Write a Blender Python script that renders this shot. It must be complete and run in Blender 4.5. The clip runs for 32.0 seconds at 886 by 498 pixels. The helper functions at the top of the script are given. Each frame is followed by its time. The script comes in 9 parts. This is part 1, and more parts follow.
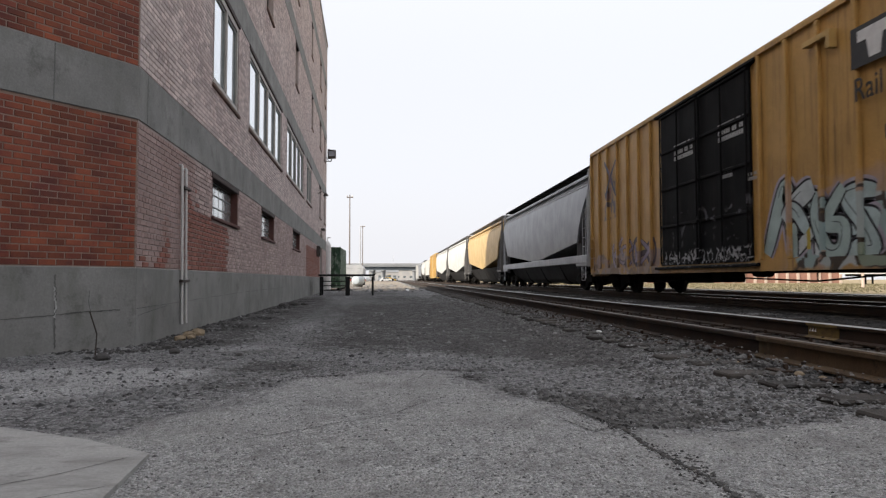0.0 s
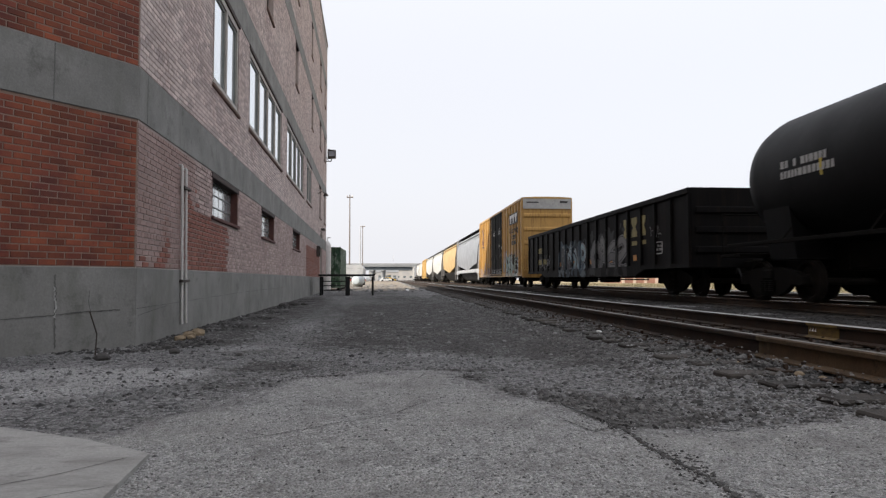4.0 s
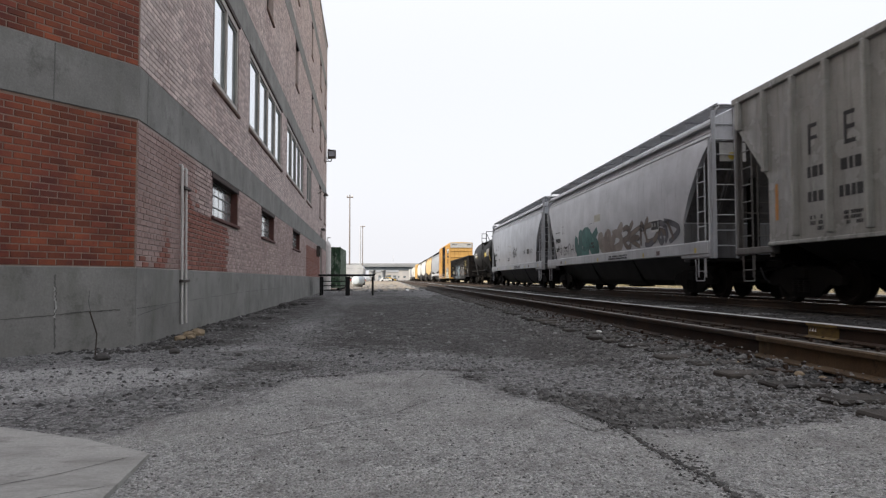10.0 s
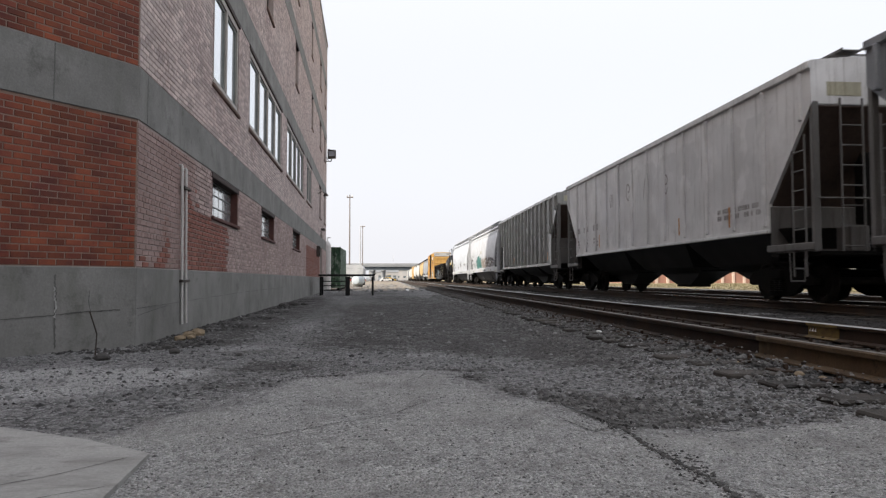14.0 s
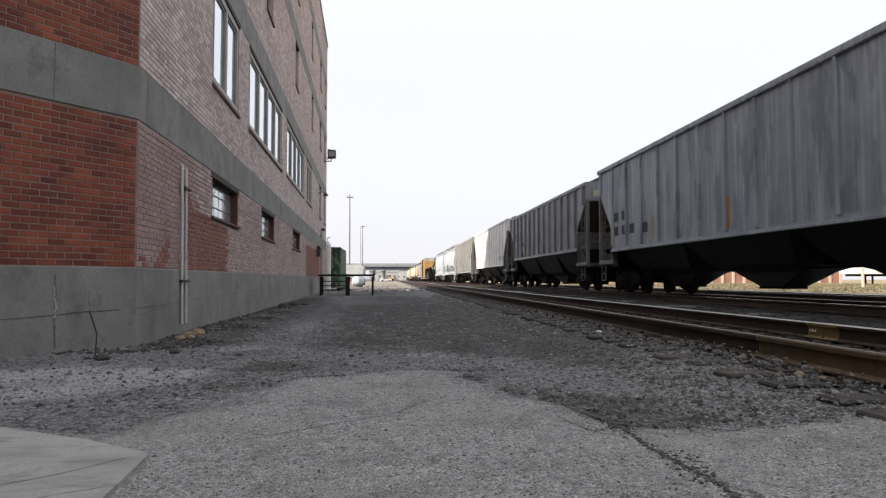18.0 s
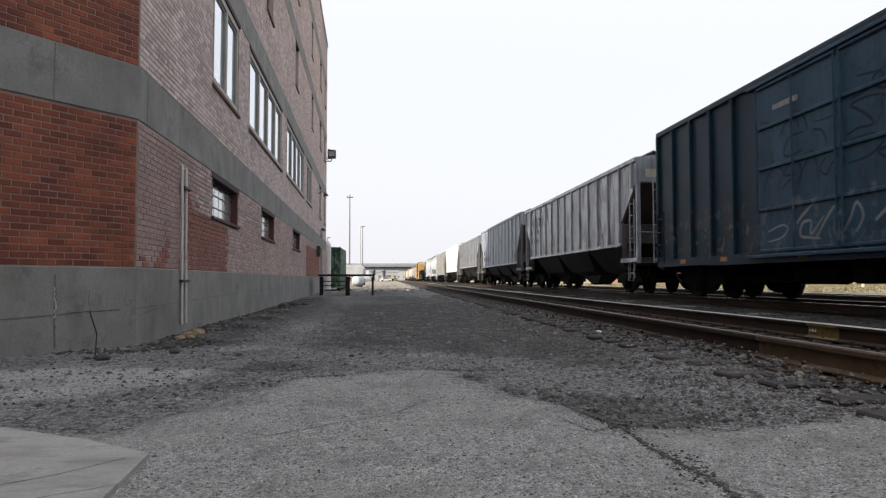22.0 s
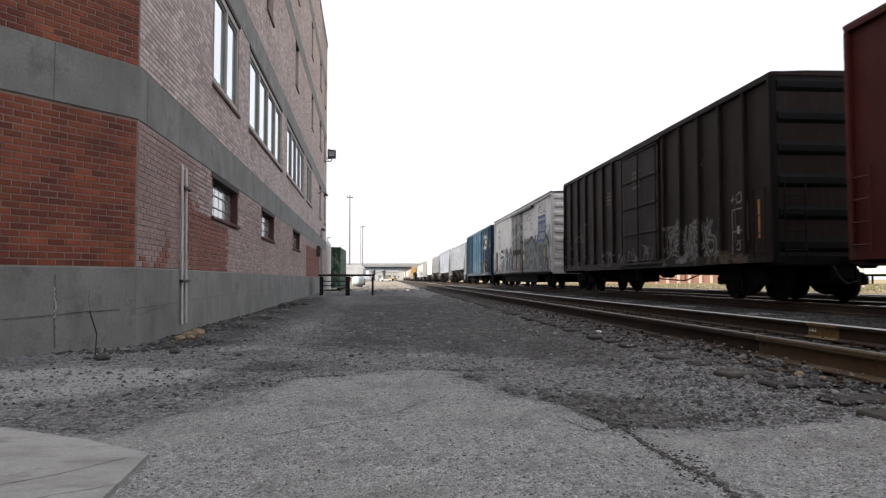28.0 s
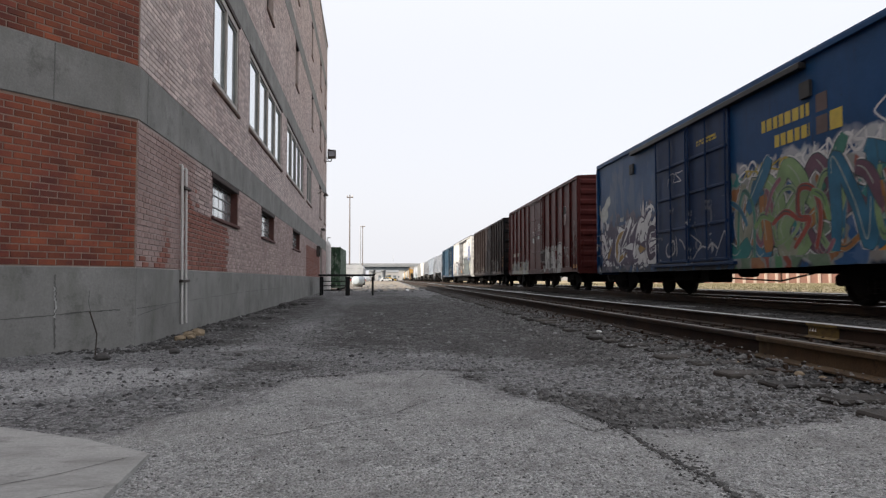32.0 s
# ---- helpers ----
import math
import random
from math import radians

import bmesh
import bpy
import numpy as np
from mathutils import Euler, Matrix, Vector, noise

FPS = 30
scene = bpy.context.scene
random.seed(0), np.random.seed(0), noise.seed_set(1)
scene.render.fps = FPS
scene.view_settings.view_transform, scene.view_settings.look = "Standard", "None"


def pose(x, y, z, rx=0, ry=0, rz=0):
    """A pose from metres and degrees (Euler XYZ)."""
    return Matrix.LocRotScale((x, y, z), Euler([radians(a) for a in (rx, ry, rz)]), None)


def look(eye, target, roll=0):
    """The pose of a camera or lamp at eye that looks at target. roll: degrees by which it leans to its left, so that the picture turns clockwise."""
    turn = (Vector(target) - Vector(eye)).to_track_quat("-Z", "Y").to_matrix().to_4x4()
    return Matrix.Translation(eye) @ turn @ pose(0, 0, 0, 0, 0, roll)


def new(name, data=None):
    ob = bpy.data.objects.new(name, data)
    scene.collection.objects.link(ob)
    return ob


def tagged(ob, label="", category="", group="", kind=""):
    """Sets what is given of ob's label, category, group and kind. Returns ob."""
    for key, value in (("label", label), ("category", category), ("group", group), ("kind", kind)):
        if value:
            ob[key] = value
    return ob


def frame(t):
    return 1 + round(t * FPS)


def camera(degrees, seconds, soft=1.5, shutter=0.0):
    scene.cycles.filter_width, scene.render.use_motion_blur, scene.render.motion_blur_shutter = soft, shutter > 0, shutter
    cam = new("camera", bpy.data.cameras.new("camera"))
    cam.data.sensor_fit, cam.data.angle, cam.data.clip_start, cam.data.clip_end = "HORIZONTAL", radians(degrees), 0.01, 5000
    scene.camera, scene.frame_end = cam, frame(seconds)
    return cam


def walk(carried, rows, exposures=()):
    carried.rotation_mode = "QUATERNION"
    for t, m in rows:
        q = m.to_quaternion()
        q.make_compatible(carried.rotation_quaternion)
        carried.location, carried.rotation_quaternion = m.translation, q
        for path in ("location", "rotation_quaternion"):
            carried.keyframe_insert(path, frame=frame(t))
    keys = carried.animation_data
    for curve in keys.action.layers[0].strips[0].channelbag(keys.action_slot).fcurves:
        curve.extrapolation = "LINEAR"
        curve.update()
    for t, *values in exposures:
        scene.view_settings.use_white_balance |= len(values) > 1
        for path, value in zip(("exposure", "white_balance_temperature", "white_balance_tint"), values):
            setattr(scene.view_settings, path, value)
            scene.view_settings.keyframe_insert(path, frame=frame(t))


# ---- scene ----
SECONDS = 32.0
cam = camera(66.98, SECONDS, soft=1.3, shutter=0.2)
EYE = (0.0, 0.0, 0.73)
YAW, TILT = 4.44, 2.61
eye_pose = pose(*EYE, 90 + TILT, 0, -YAW)
# the clip's camera drifts a little in exposure
STOPS = [(0.0, 0.43), (1.0, 0.46), (2.0, 0.50), (3.0, 0.39), (6.0, 0.42), (8.0, 0.45), (12.0, 0.46), (14.0, 0.45), (17.0, 0.48), (20.0, 0.47), (22.0, 0.46), (24.0, 0.53), (25.0, 0.49), (28.0, 0.63), (29.0, 0.70), (30.0, 0.60), (31.0, 0.54), (32.0, 0.41)]
walk(cam, [(0.0, eye_pose), (SECONDS, eye_pose)], exposures=STOPS)

# ---- light: thin bright overcast with a hazy sun behind the building ----
SUN_FROM, SUN_UP = 242.5, 30.0
world = bpy.data.worlds.new("hazy_sky")
scene.world = world
world.use_nodes = True
wn, wl = world.node_tree.nodes, world.node_tree.links
sky = wn.new("ShaderNodeTexSky")
sky.sky_type, sky.sun_disc = "NISHITA", False
sky.sun_elevation, sky.sun_rotation = radians(SUN_UP), radians(SUN_FROM)
sky.air_density, sky.dust_density, sky.ozone_density = 1.0, 7.0, 1.0
veil = wn.new("ShaderNodeMix")
veil.data_type = "RGBA"
veil.inputs[0].default_value = 0.72
veil.inputs[7].default_value = (9.08, 9.12, 9.62, 1)
wl.new(sky.outputs[0], veil.inputs[6])
# a cloud layer is brighter overhead than near the horizon
up_dir = wn.new("ShaderNodeTexCoord")
up_xyz = wn.new("ShaderNodeSeparateXYZ")
wl.new(up_dir.outputs["Generated"], up_xyz.inputs[0])
lum = wn.new("ShaderNodeMapRange")
lum.interpolation_type = "SMOOTHSTEP"
for i_, v_ in enumerate((0.25, 0.95, 0.86, 1.17)):
    lum.inputs[i_ + 1].default_value = v_
wl.new(up_xyz.outputs[2], lum.inputs[0])
cloud = wn.new("ShaderNodeVectorMath")
cloud.operation = "SCALE"
wl.new(veil.outputs[2], cloud.inputs[0])
wl.new(lum.outputs[0], cloud.inputs["Scale"])
wl.new(cloud.outputs[0], wn["Background"].inputs["Color"])
wn["Background"].inputs["Strength"].default_value = 0.115
sun = new("sun", bpy.data.lights.new("sun", "SUN"))
sun.data.energy, sun.data.angle, sun.data.color = 5.0, radians(1.2), (1.0, 0.93, 0.82)
a = radians(SUN_FROM)
sun.matrix_world = look((0, 0, 60), (-math.sin(a) * 10, -math.cos(a) * 10, 60 - 10 * math.tan(radians(SUN_UP))))

# ---- materials ----
def mat(name, c1, c2, rough=0.8, metal=0.0, scale=4.0, fine=60.0, bump=0.3, mix=(0.35, 0.65), streak=None, spots=None, per=0.0, coords="Object", stretch=(1, 1, 1), layers=(), spec=0.5, streak_scale=(7, 7, 0.35), dent=None):
    """Two colours mixed by broad noise, fine grain, optional vertical streaks and rust spots, optional change from piece to piece."""
    m = bpy.data.materials.new(name)
    m.use_nodes = True
    nt = m.node_tree
    n, l = nt.nodes, nt.links
    bsdf = n["Principled BSDF"]
    tc = n.new("ShaderNodeTexCoord")
    mp = n.new("ShaderNodeMapping")
    mp.inputs["Scale"].default_value = stretch
    if coords == "World":
        geo = n.new("ShaderNodeNewGeometry")
        l.new(geo.outputs["Position"], mp.inputs["Vector"])
    else:
        l.new(tc.outputs[coords], mp.inputs["Vector"])
    vec = mp.outputs[0]

    def tex(sc, det=4, vector=None, rgh=0.6):
        t = n.new("ShaderNodeTexNoise")
        t.inputs["Scale"].default_value, t.inputs["Detail"].default_value, t.inputs["Roughness"].default_value = sc, det, rgh
        l.new(vector or vec, t.inputs["Vector"])
        return t.outputs[0]

    def ramp(v, lo, hi):
        r = n.new("ShaderNodeMapRange")
        r.inputs[1].default_value, r.inputs[2].default_value = lo, hi
        l.new(v, r.inputs[0])
        return r.outputs[0]

    def blend(f, a_, b_, kind="MIX"):
        x = n.new("ShaderNodeMix")
        x.data_type, x.blend_type = "RGBA", kind
        for sock, v in ((x.inputs[0], f), (x.inputs[6], a_), (x.inputs[7], b_)):
            if isinstance(v, (int, float)):
                sock.default_value = v
            elif isinstance(v, tuple):
                sock.default_value = (*v, 1)
            else:
                l.new(v, sock)
        return x.outputs[2]

    broad = tex(scale)
    grain = tex(fine, 3)
    col = blend(ramp(broad, *mix), c1, c2)
    col = blend(0.35, col, blend(ramp(grain, 0.3, 0.7), (0.35, 0.35, 0.35), (0.65, 0.65, 0.65)), "OVERLAY")
    if streak:
        sm = n.new("ShaderNodeMapping")
        sm.inputs["Scale"].default_value = streak_scale
        l.new(tc.outputs["Object"], sm.inputs["Vector"])
        col = blend(ramp(tex(1.6, 4, sm.outputs[0], 0.7), streak[1], streak[2]), col, streak[0])
    if spots:
        col = blend(ramp(tex(spots[3] if len(spots) > 3 else 9.0, 6, None, 0.75), spots[1], spots[2]), col, spots[0])
    if per:
        oi = n.new("ShaderNodeObjectInfo")
        hs = n.new("ShaderNodeHueSaturation")
        hs.inputs["Saturation"].default_value = 1.0
        r = n.new("ShaderNodeMapRange")
        r.inputs[3].default_value, r.inputs[4].default_value = 1 - per, 1 + per
        l.new(oi.outputs["Random"], r.inputs[0])
        l.new(r.outputs[0], hs.inputs["Value"])
        l.new(col, hs.inputs["Color"])
        col = hs.outputs[0]
    for k, ly in enumerate(layers):
        # painted-on layers: a ragged patch of the side, between two distances and two heights
        wm = n.new("ShaderNodeTexNoise")
        wm.inputs["Scale"].default_value, wm.inputs["Detail"].default_value = ly.get("warp_scale", 1.7), 2
        off = n.new("ShaderNodeMapping")
        off.inputs["Location"].default_value = (0, 3.7 * k + ly.get("seed", 0), 1.3 * k)
        off.inputs["Scale"].default_value = (0, 1, 1)
        l.new(tc.outputs["Object"], off.inputs["Vector"])
        l.new(off.outputs[0], wm.inputs["Vector"])
        sub_ = n.new("ShaderNodeVectorMath")
        sub_.operation = "SUBTRACT"
        l.new(wm.outputs["Color"], sub_.inputs[0])
        sub_.inputs[1].default_value = (0.5, 0.5, 0.5)
        sc_ = n.new("ShaderNodeVectorMath")
        sc_.operation = "SCALE"
        l.new(sub_.outputs[0], sc_.inputs[0])
        sc_.inputs["Scale"].default_value = ly.get("warp", 0.5)
        ad = n.new("ShaderNodeVectorMath")
        ad.operation = "ADD"
        l.new(tc.outputs["Object"], ad.inputs[0])
        l.new(sc_.outputs[0], ad.inputs[1])
        sp = n.new("ShaderNodeSeparateXYZ")
        l.new(ad.outputs[0], sp.inputs[0])
        y0, y1, z0, z1 = ly["box"]
        e = ly.get("edge", 0.06)
        fac = None
        for sock, lo, hi in ((sp.outputs[1], y0, y0 + e), (sp.outputs[1], y1, y1 - e), (sp.outputs[2], z0, z0 + e), (sp.outputs[2], z1, z1 - e)):
            v = ramp(sock, lo, hi)
            if fac is None:
                fac = v
            else:
                mu = n.new("ShaderNodeMath")
                mu.operation = "MULTIPLY"
                l.new(fac, mu.inputs[0])
                l.new(v, mu.inputs[1])
                fac = mu.outputs[0]

        def times(v, w_):
            mu = n.new("ShaderNodeMath")
            mu.operation = "MULTIPLY"
            l.new(v, mu.inputs[0])
            if isinstance(w_, (int, float)):
                mu.inputs[1].default_value = w_
            else:
                l.new(w_, mu.inputs[1])
            return mu.outputs[0]

        flat = n.new("ShaderNodeMapping")
        flat.inputs["Scale"].default_value = (0, ly.get("scale", 1.2), ly.get("scale", 1.2) * ly.get("tall", 0.8))
        flat.inputs["Location"].default_value = (0, ly.get("seed", 0) * 1.7, 0)
        l.new(ad.outputs[0], flat.inputs["Vector"])
        if ly["kind"] == "scribble":
            t = tex(1.0, 1, flat.outputs[0], 0.4)
            sb = n.new("ShaderNodeMath")
            sb.operation = "SUBTRACT"
            l.new(t, sb.inputs[0])
            sb.inputs[1].default_value = 0.5
            ab = n.new("ShaderNodeMath")
            ab.operation = "ABSOLUTE"
            l.new(sb.outputs[0], ab.inputs[0])
            w = ly.get("width", 0.012)
            col = blend(times(times(fac, ramp(ab.outputs[0], w * 1.4, w)), ly.get("opacity", 0.9)), col, ly["line"])
        else:
            if "gaps" in ly:
                fac = times(fac, ramp(tex(ly.get("gap_scale", 1.4), 3, flat.outputs[0]), ly["gaps"], ly["gaps"] + 0.04))
            cols_ = ly["fill"]
            vo = n.new("ShaderNodeTexVoronoi")
            l.new(flat.outputs[0], vo.inputs["Vector"])
            vo.inputs["Scale"].default_value = 1.0
            bw = n.new("ShaderNodeRGBToBW")
            l.new(vo.outputs["Color"], bw.inputs[0])
            cr = n.new("ShaderNodeValToRGB")
            cr.color_ramp.interpolation = "CONSTANT"
            cr.color_ramp.elements[0].color = (*cols_[0], 1)
            cr.color_ramp.elements[0].position = 0.0
            cr.color_ramp.elements[1].position = 0.3 + 0.4 / len(cols_)
            cr.color_ramp.elements[1].color = (*cols_[min(1, len(cols_) - 1)], 1)
            for q in range(2, len(cols_)):
                el = cr.color_ramp.elements.new(0.3 + 0.4 * q / len(cols_))
                el.color = (*cols_[q], 1)
            l.new(bw.outputs[0], cr.inputs[0])
            paintc = cr.outputs[0]
            if "line" in ly:
                ve = n.new("ShaderNodeTexVoronoi")
                ve.feature = "DISTANCE_TO_EDGE"
                ve.inputs["Scale"].default_value = 1.0
                l.new(flat.outputs[0], ve.inputs["Vector"])
                w = ly.get("width", 0.05)
                paintc = blend(ramp(ve.outputs[0], w * 1.25, w), paintc, ly["line"])
            col = blend(times(fac, ly.get("opacity", 0.9)), col, paintc)
    l.new(col, bsdf.inputs["Base Color"])
    bsdf.inputs["Specular IOR Level"].default_value = spec
    rr = n.new("ShaderNodeMapRange")
    rr.inputs[3].default_value, rr.inputs[4].default_value = max(0.05, rough - 0.1), min(1, rough + 0.1)
    l.new(broad, rr.inputs[0])
    l.new(rr.outputs[0], bsdf.inputs["Roughness"])
    bsdf.inputs["Metallic"].default_value = metal
    if bump:
        b = n.new("ShaderNodeBump")
        b.inputs["Strength"].default_value, b.inputs["Distance"].default_value = bump, 0.01
        l.new(grain, b.inputs["Height"])
        l.new(b.outputs[0], bsdf.inputs["Normal"])
        if dent:
            d = n.new("ShaderNodeBump")
            d.inputs["Strength"].default_value, d.inputs["Distance"].default_value = dent[1], 0.05
            dm_ = n.new("ShaderNodeMapping")
            dm_.inputs["Scale"].default_value = dent[2]
            l.new(tc.outputs["Object"], dm_.inputs["Vector"])
            l.new(tex(dent[0], 2, dm_.outputs[0], 0.4), d.inputs["Height"])
            l.new(d.outputs[0], b.inputs["Normal"])
    return m


def glass(name, tint=(0.8, 0.85, 0.88), rough=0.02):
    m = bpy.data.materials.new(name)
    m.use_nodes = True
    b = m.node_tree.nodes["Principled BSDF"]
    b.inputs["Base Color"].default_value = (*tint, 1)
    b.inputs["Roughness"].default_value = rough
    b.inputs["Metallic"].default_value = 0.0
    b.inputs["IOR"].default_value = 1.6
    b.inputs["Specular IOR Level"].default_value = 1.0
    return m


M_CONC = mat("concrete", (0.158, 0.156, 0.146), (0.225, 0.222, 0.210), 0.9, 0, 1.6, 45, 0.35, coords="World", streak=((0.125, 0.127, 0.108), 0.52, 0.8), streak_scale=(1.6, 1.6, 0.5), spots=((0.085, 0.083, 0.074), 0.56, 0.76, 2.6))
M_SLAB = mat("slab_concrete", (0.22, 0.218, 0.206), (0.36, 0.356, 0.34), 0.9, 0, 2.0, 60, 0.45, coords="World", streak=((0.17, 0.166, 0.155), 0.50, 0.72), streak_scale=(1.2, 4.5, 1.0), spots=((0.13, 0.127, 0.12), 0.54, 0.72, 4.0))
M_MORTAR = mat("mortar", (0.31, 0.25, 0.23), (0.39, 0.325, 0.30), 0.95, 0, 3, 80, 0.4, coords="World")
M_MORTARD = mat("old_mortar", (0.175, 0.118, 0.092), (0.26, 0.185, 0.15), 0.95, 0, 3, 80, 0.4, coords="World")
M_BRICK = mat("red_brick", (0.116, 0.027, 0.019), (0.245, 0.068, 0.031), 0.9, 0, 2.0, 70, 0.4, coords="World", per=0.36, spots=((0.10, 0.035, 0.03), 0.60, 0.75, 3.0))
M_WASH = mat("washed_brick", (0.27, 0.18, 0.16), (0.335, 0.24, 0.22), 0.92, 0, 0.9, 50, 0.4, coords="World", per=0.12, spots=((0.20, 0.085, 0.06), 0.6, 0.7, 1.1))
M_REDP = mat("patch_brick", (0.21, 0.075, 0.05), (0.25, 0.10, 0.075), 0.92, 0, 1.5, 50, 0.4, coords="World", per=0.18)
M_RUSTY = mat("rail_rust", (0.020, 0.0125, 0.0085), (0.046, 0.026, 0.0145), 0.85, 0.2, 3, 60, 0.4, coords="World", spots=((0.025, 0.02, 0.018), 0.55, 0.7, 5))
M_RUSTL = mat("rail_rust_light", (0.075, 0.050, 0.028), (0.125, 0.082, 0.044), 0.85, 0.2, 3, 60, 0.4, coords="World", spots=((0.035, 0.025, 0.018), 0.55, 0.7, 5))
M_RAILDULL = mat("dull_rail_head", (0.10, 0.085, 0.075), (0.16, 0.14, 0.125), 0.5, 0.6, 3, 60, 0.05, coords="World")
M_RAILTOP = mat("rail_head", (0.62, 0.61, 0.60), (0.70, 0.69, 0.68), 0.18, 0.9, 3, 60, 0.05, coords="World")
M_RAILSHINE = mat("rail_corner", (0.40, 0.39, 0.38), (0.48, 0.47, 0.46), 0.42, 1.0, 3, 60, 0.02, coords="World")
M_TIE = mat("tie_wood", (0.016, 0.0135, 0.0115), (0.050, 0.043, 0.036), 0.95, 0, 3, 40, 0.6, coords="World", per=0.3)
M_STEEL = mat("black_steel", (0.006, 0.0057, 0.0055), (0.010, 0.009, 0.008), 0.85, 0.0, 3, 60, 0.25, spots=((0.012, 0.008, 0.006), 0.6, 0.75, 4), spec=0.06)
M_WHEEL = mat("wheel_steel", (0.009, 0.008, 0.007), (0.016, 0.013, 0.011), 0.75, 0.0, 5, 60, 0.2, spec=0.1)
M_FRAME = mat("window_frame", (0.30, 0.27, 0.24), (0.36, 0.33, 0.30), 0.6, 0, 2, 60, 0.1)
M_DARK = mat("dark_trim", (0.035, 0.025, 0.022), (0.05, 0.038, 0.03), 0.7, 0, 2, 60, 0.1)
M_SILL = mat("sill", (0.12, 0.075, 0.06), (0.16, 0.10, 0.08), 0.9, 0, 2, 60, 0.2)
M_GLASS = glass("window_glass", (0.10, 0.12, 0.13))
M_PIPE = mat("pale_pipe", (0.50, 0.48, 0.46), (0.60, 0.58, 0.56), 0.5, 0, 4, 60, 0.1)
M_WHITE = mat("white_paint", (0.62, 0.62, 0.60), (0.74, 0.74, 0.72), 0.6, 0, 2, 60, 0.1)
M_BLACKP = mat("black_paint", (0.012, 0.012, 0.013), (0.024, 0.024, 0.024), 0.7, 0, 2, 60, 0.1, spec=0.1)
M_LOT = mat("rough_lot", (0.17, 0.142, 0.108), (0.275, 0.23, 0.175), 0.95, 0, 0.6, 6, 0.5, coords="World", spots=((0.085, 0.075, 0.06), 0.5, 0.66, 0.9))
M_TAN = mat("dry_ground", (0.20, 0.175, 0.105), (0.27, 0.235, 0.15), 0.95, 0, 0.2, 4, 0.3, coords="World", spots=((0.15, 0.13, 0.075), 0.5, 0.7, 0.5))

# ---- mesh helpers ----
class Mesh:
    """Vertices and faces gathered for one part."""

    def __init__(self):
        self.v, self.f = [], []

    def add(self, verts, faces):
        k = len(self.v)
        self.v.extend(verts)
        self.f.extend([tuple(i + k for i in f) for f in faces])
        return self

    def box(self, x0, x1, y0, y1, z0, z1, b=0.0):
        if x1 < x0:
            x0, x1 = x1, x0
        if y1 < y0:
            y0, y1 = y1, y0
        if z1 < z0:
            z0, z1 = z1, z0
        if b <= 0:
            v = [(x, y, z) for z in (z0, z1) for y in (y0, y1) for x in (x0, x1)]
            return self.add(v, [(0, 2, 3, 1), (4, 5, 7, 6), (0, 1, 5, 4), (2, 6, 7, 3), (0, 4, 6, 2), (1, 3, 7, 5)])
        b = min(b, (x1 - x0) * 0.45, (y1 - y0) * 0.45, (z1 - z0) * 0.45)
        v, ix = [], {}
        for sz in (0, 1):
            for sy in (0, 1):
                for sx in (0, 1):
                    p = ((x0, x1)[sx], (y0, y1)[sy], (z0, z1)[sz])
                    q = ((x0 + b, x1 - b)[sx], (y0 + b, y1 - b)[sy], (z0 + b, z1 - b)[sz])
                    for ax in range(3):
                        w = list(q)
                        w[ax] = p[ax]
                        ix[sx, sy, sz, ax] = len(v)
                        v.append(tuple(w))
        f = []
        for ax in range(3):
            o = [i for i in range(3) if i != ax]
            for s in (0, 1):
                loop = []
                for p, q in ((0, 0), (1, 0), (1, 1), (0, 1)):
                    k = [0, 0, 0]
                    k[ax], k[o[0]], k[o[1]] = s, p, q
                    loop.append(ix[(*k, ax)])
                flip = (s == 1) == (ax == 1)
                f.append(tuple(reversed(loop)) if flip else tuple(loop))
        for ax in range(3):
            o = [i for i in range(3) if i != ax]
            for p in (0, 1):
                for q in (0, 1):
                    k0, k1 = [0, 0, 0], [0, 0, 0]
                    k0[ax], k1[ax] = 0, 1
                    for k in (k0, k1):
                        k[o[0]], k[o[1]] = p, q
                    f.append((ix[(*k0, o[0])], ix[(*k1, o[0])], ix[(*k1, o[1])], ix[(*k0, o[1])]))
        for sx in (0, 1):
            for sy in (0, 1):
                for sz in (0, 1):
                    f.append(tuple(ix[sx, sy, sz, i] for i in range(3)))
        return self.add(v, f)

    def bar(self, p, q, r=0.02, n=6):
        """A round bar from p to q."""
        p, q = Vector(p), Vector(q)
        d = (q - p).normalized()
        s = d.orthogonal().normalized()
        t = d.cross(s)
        v = []
        for c in (p, q):
            for i in range(n):
                w = 2 * math.pi * i / n
                v.append(tuple(c + (s * math.cos(w) + t * math.sin(w)) * r))
        f = [(i, (i + 1) % n, n + (i + 1) % n, n + i) for i in range(n)]
        return self.add(v, f + [tuple(reversed(range(n))), tuple(range(n, 2 * n))])

    def path(self, pts, r=0.02, n=6):
        for p, q in zip(pts, pts[1:]):
            self.bar(p, q, r, n)
        return self

    def lathe(self, prof, axis="x", n=20, at=(0, 0, 0)):
        """Turns (along, radius) pairs round an axis through at."""
        v, f = [], []
        for u, r in prof:
            for i in range(n):
                w = 2 * math.pi * i / n
                c, s = r * math.cos(w), r * math.sin(w)
                p = {"x": (u, c, s), "y": (s, u, c), "z": (c, s, u)}[axis]
                v.append((p[0] + at[0], p[1] + at[1], p[2] + at[2]))
        m = len(prof)
        for j in range(m - 1):
            for i in range(n):
                k = (i + 1) % n
                f.append((j * n + i, j * n + k, (j + 1) * n + k, (j + 1) * n + i))
        f += [tuple(reversed(range(n))), tuple(range((m - 1) * n, m * n))]
        return self.add(v, f)

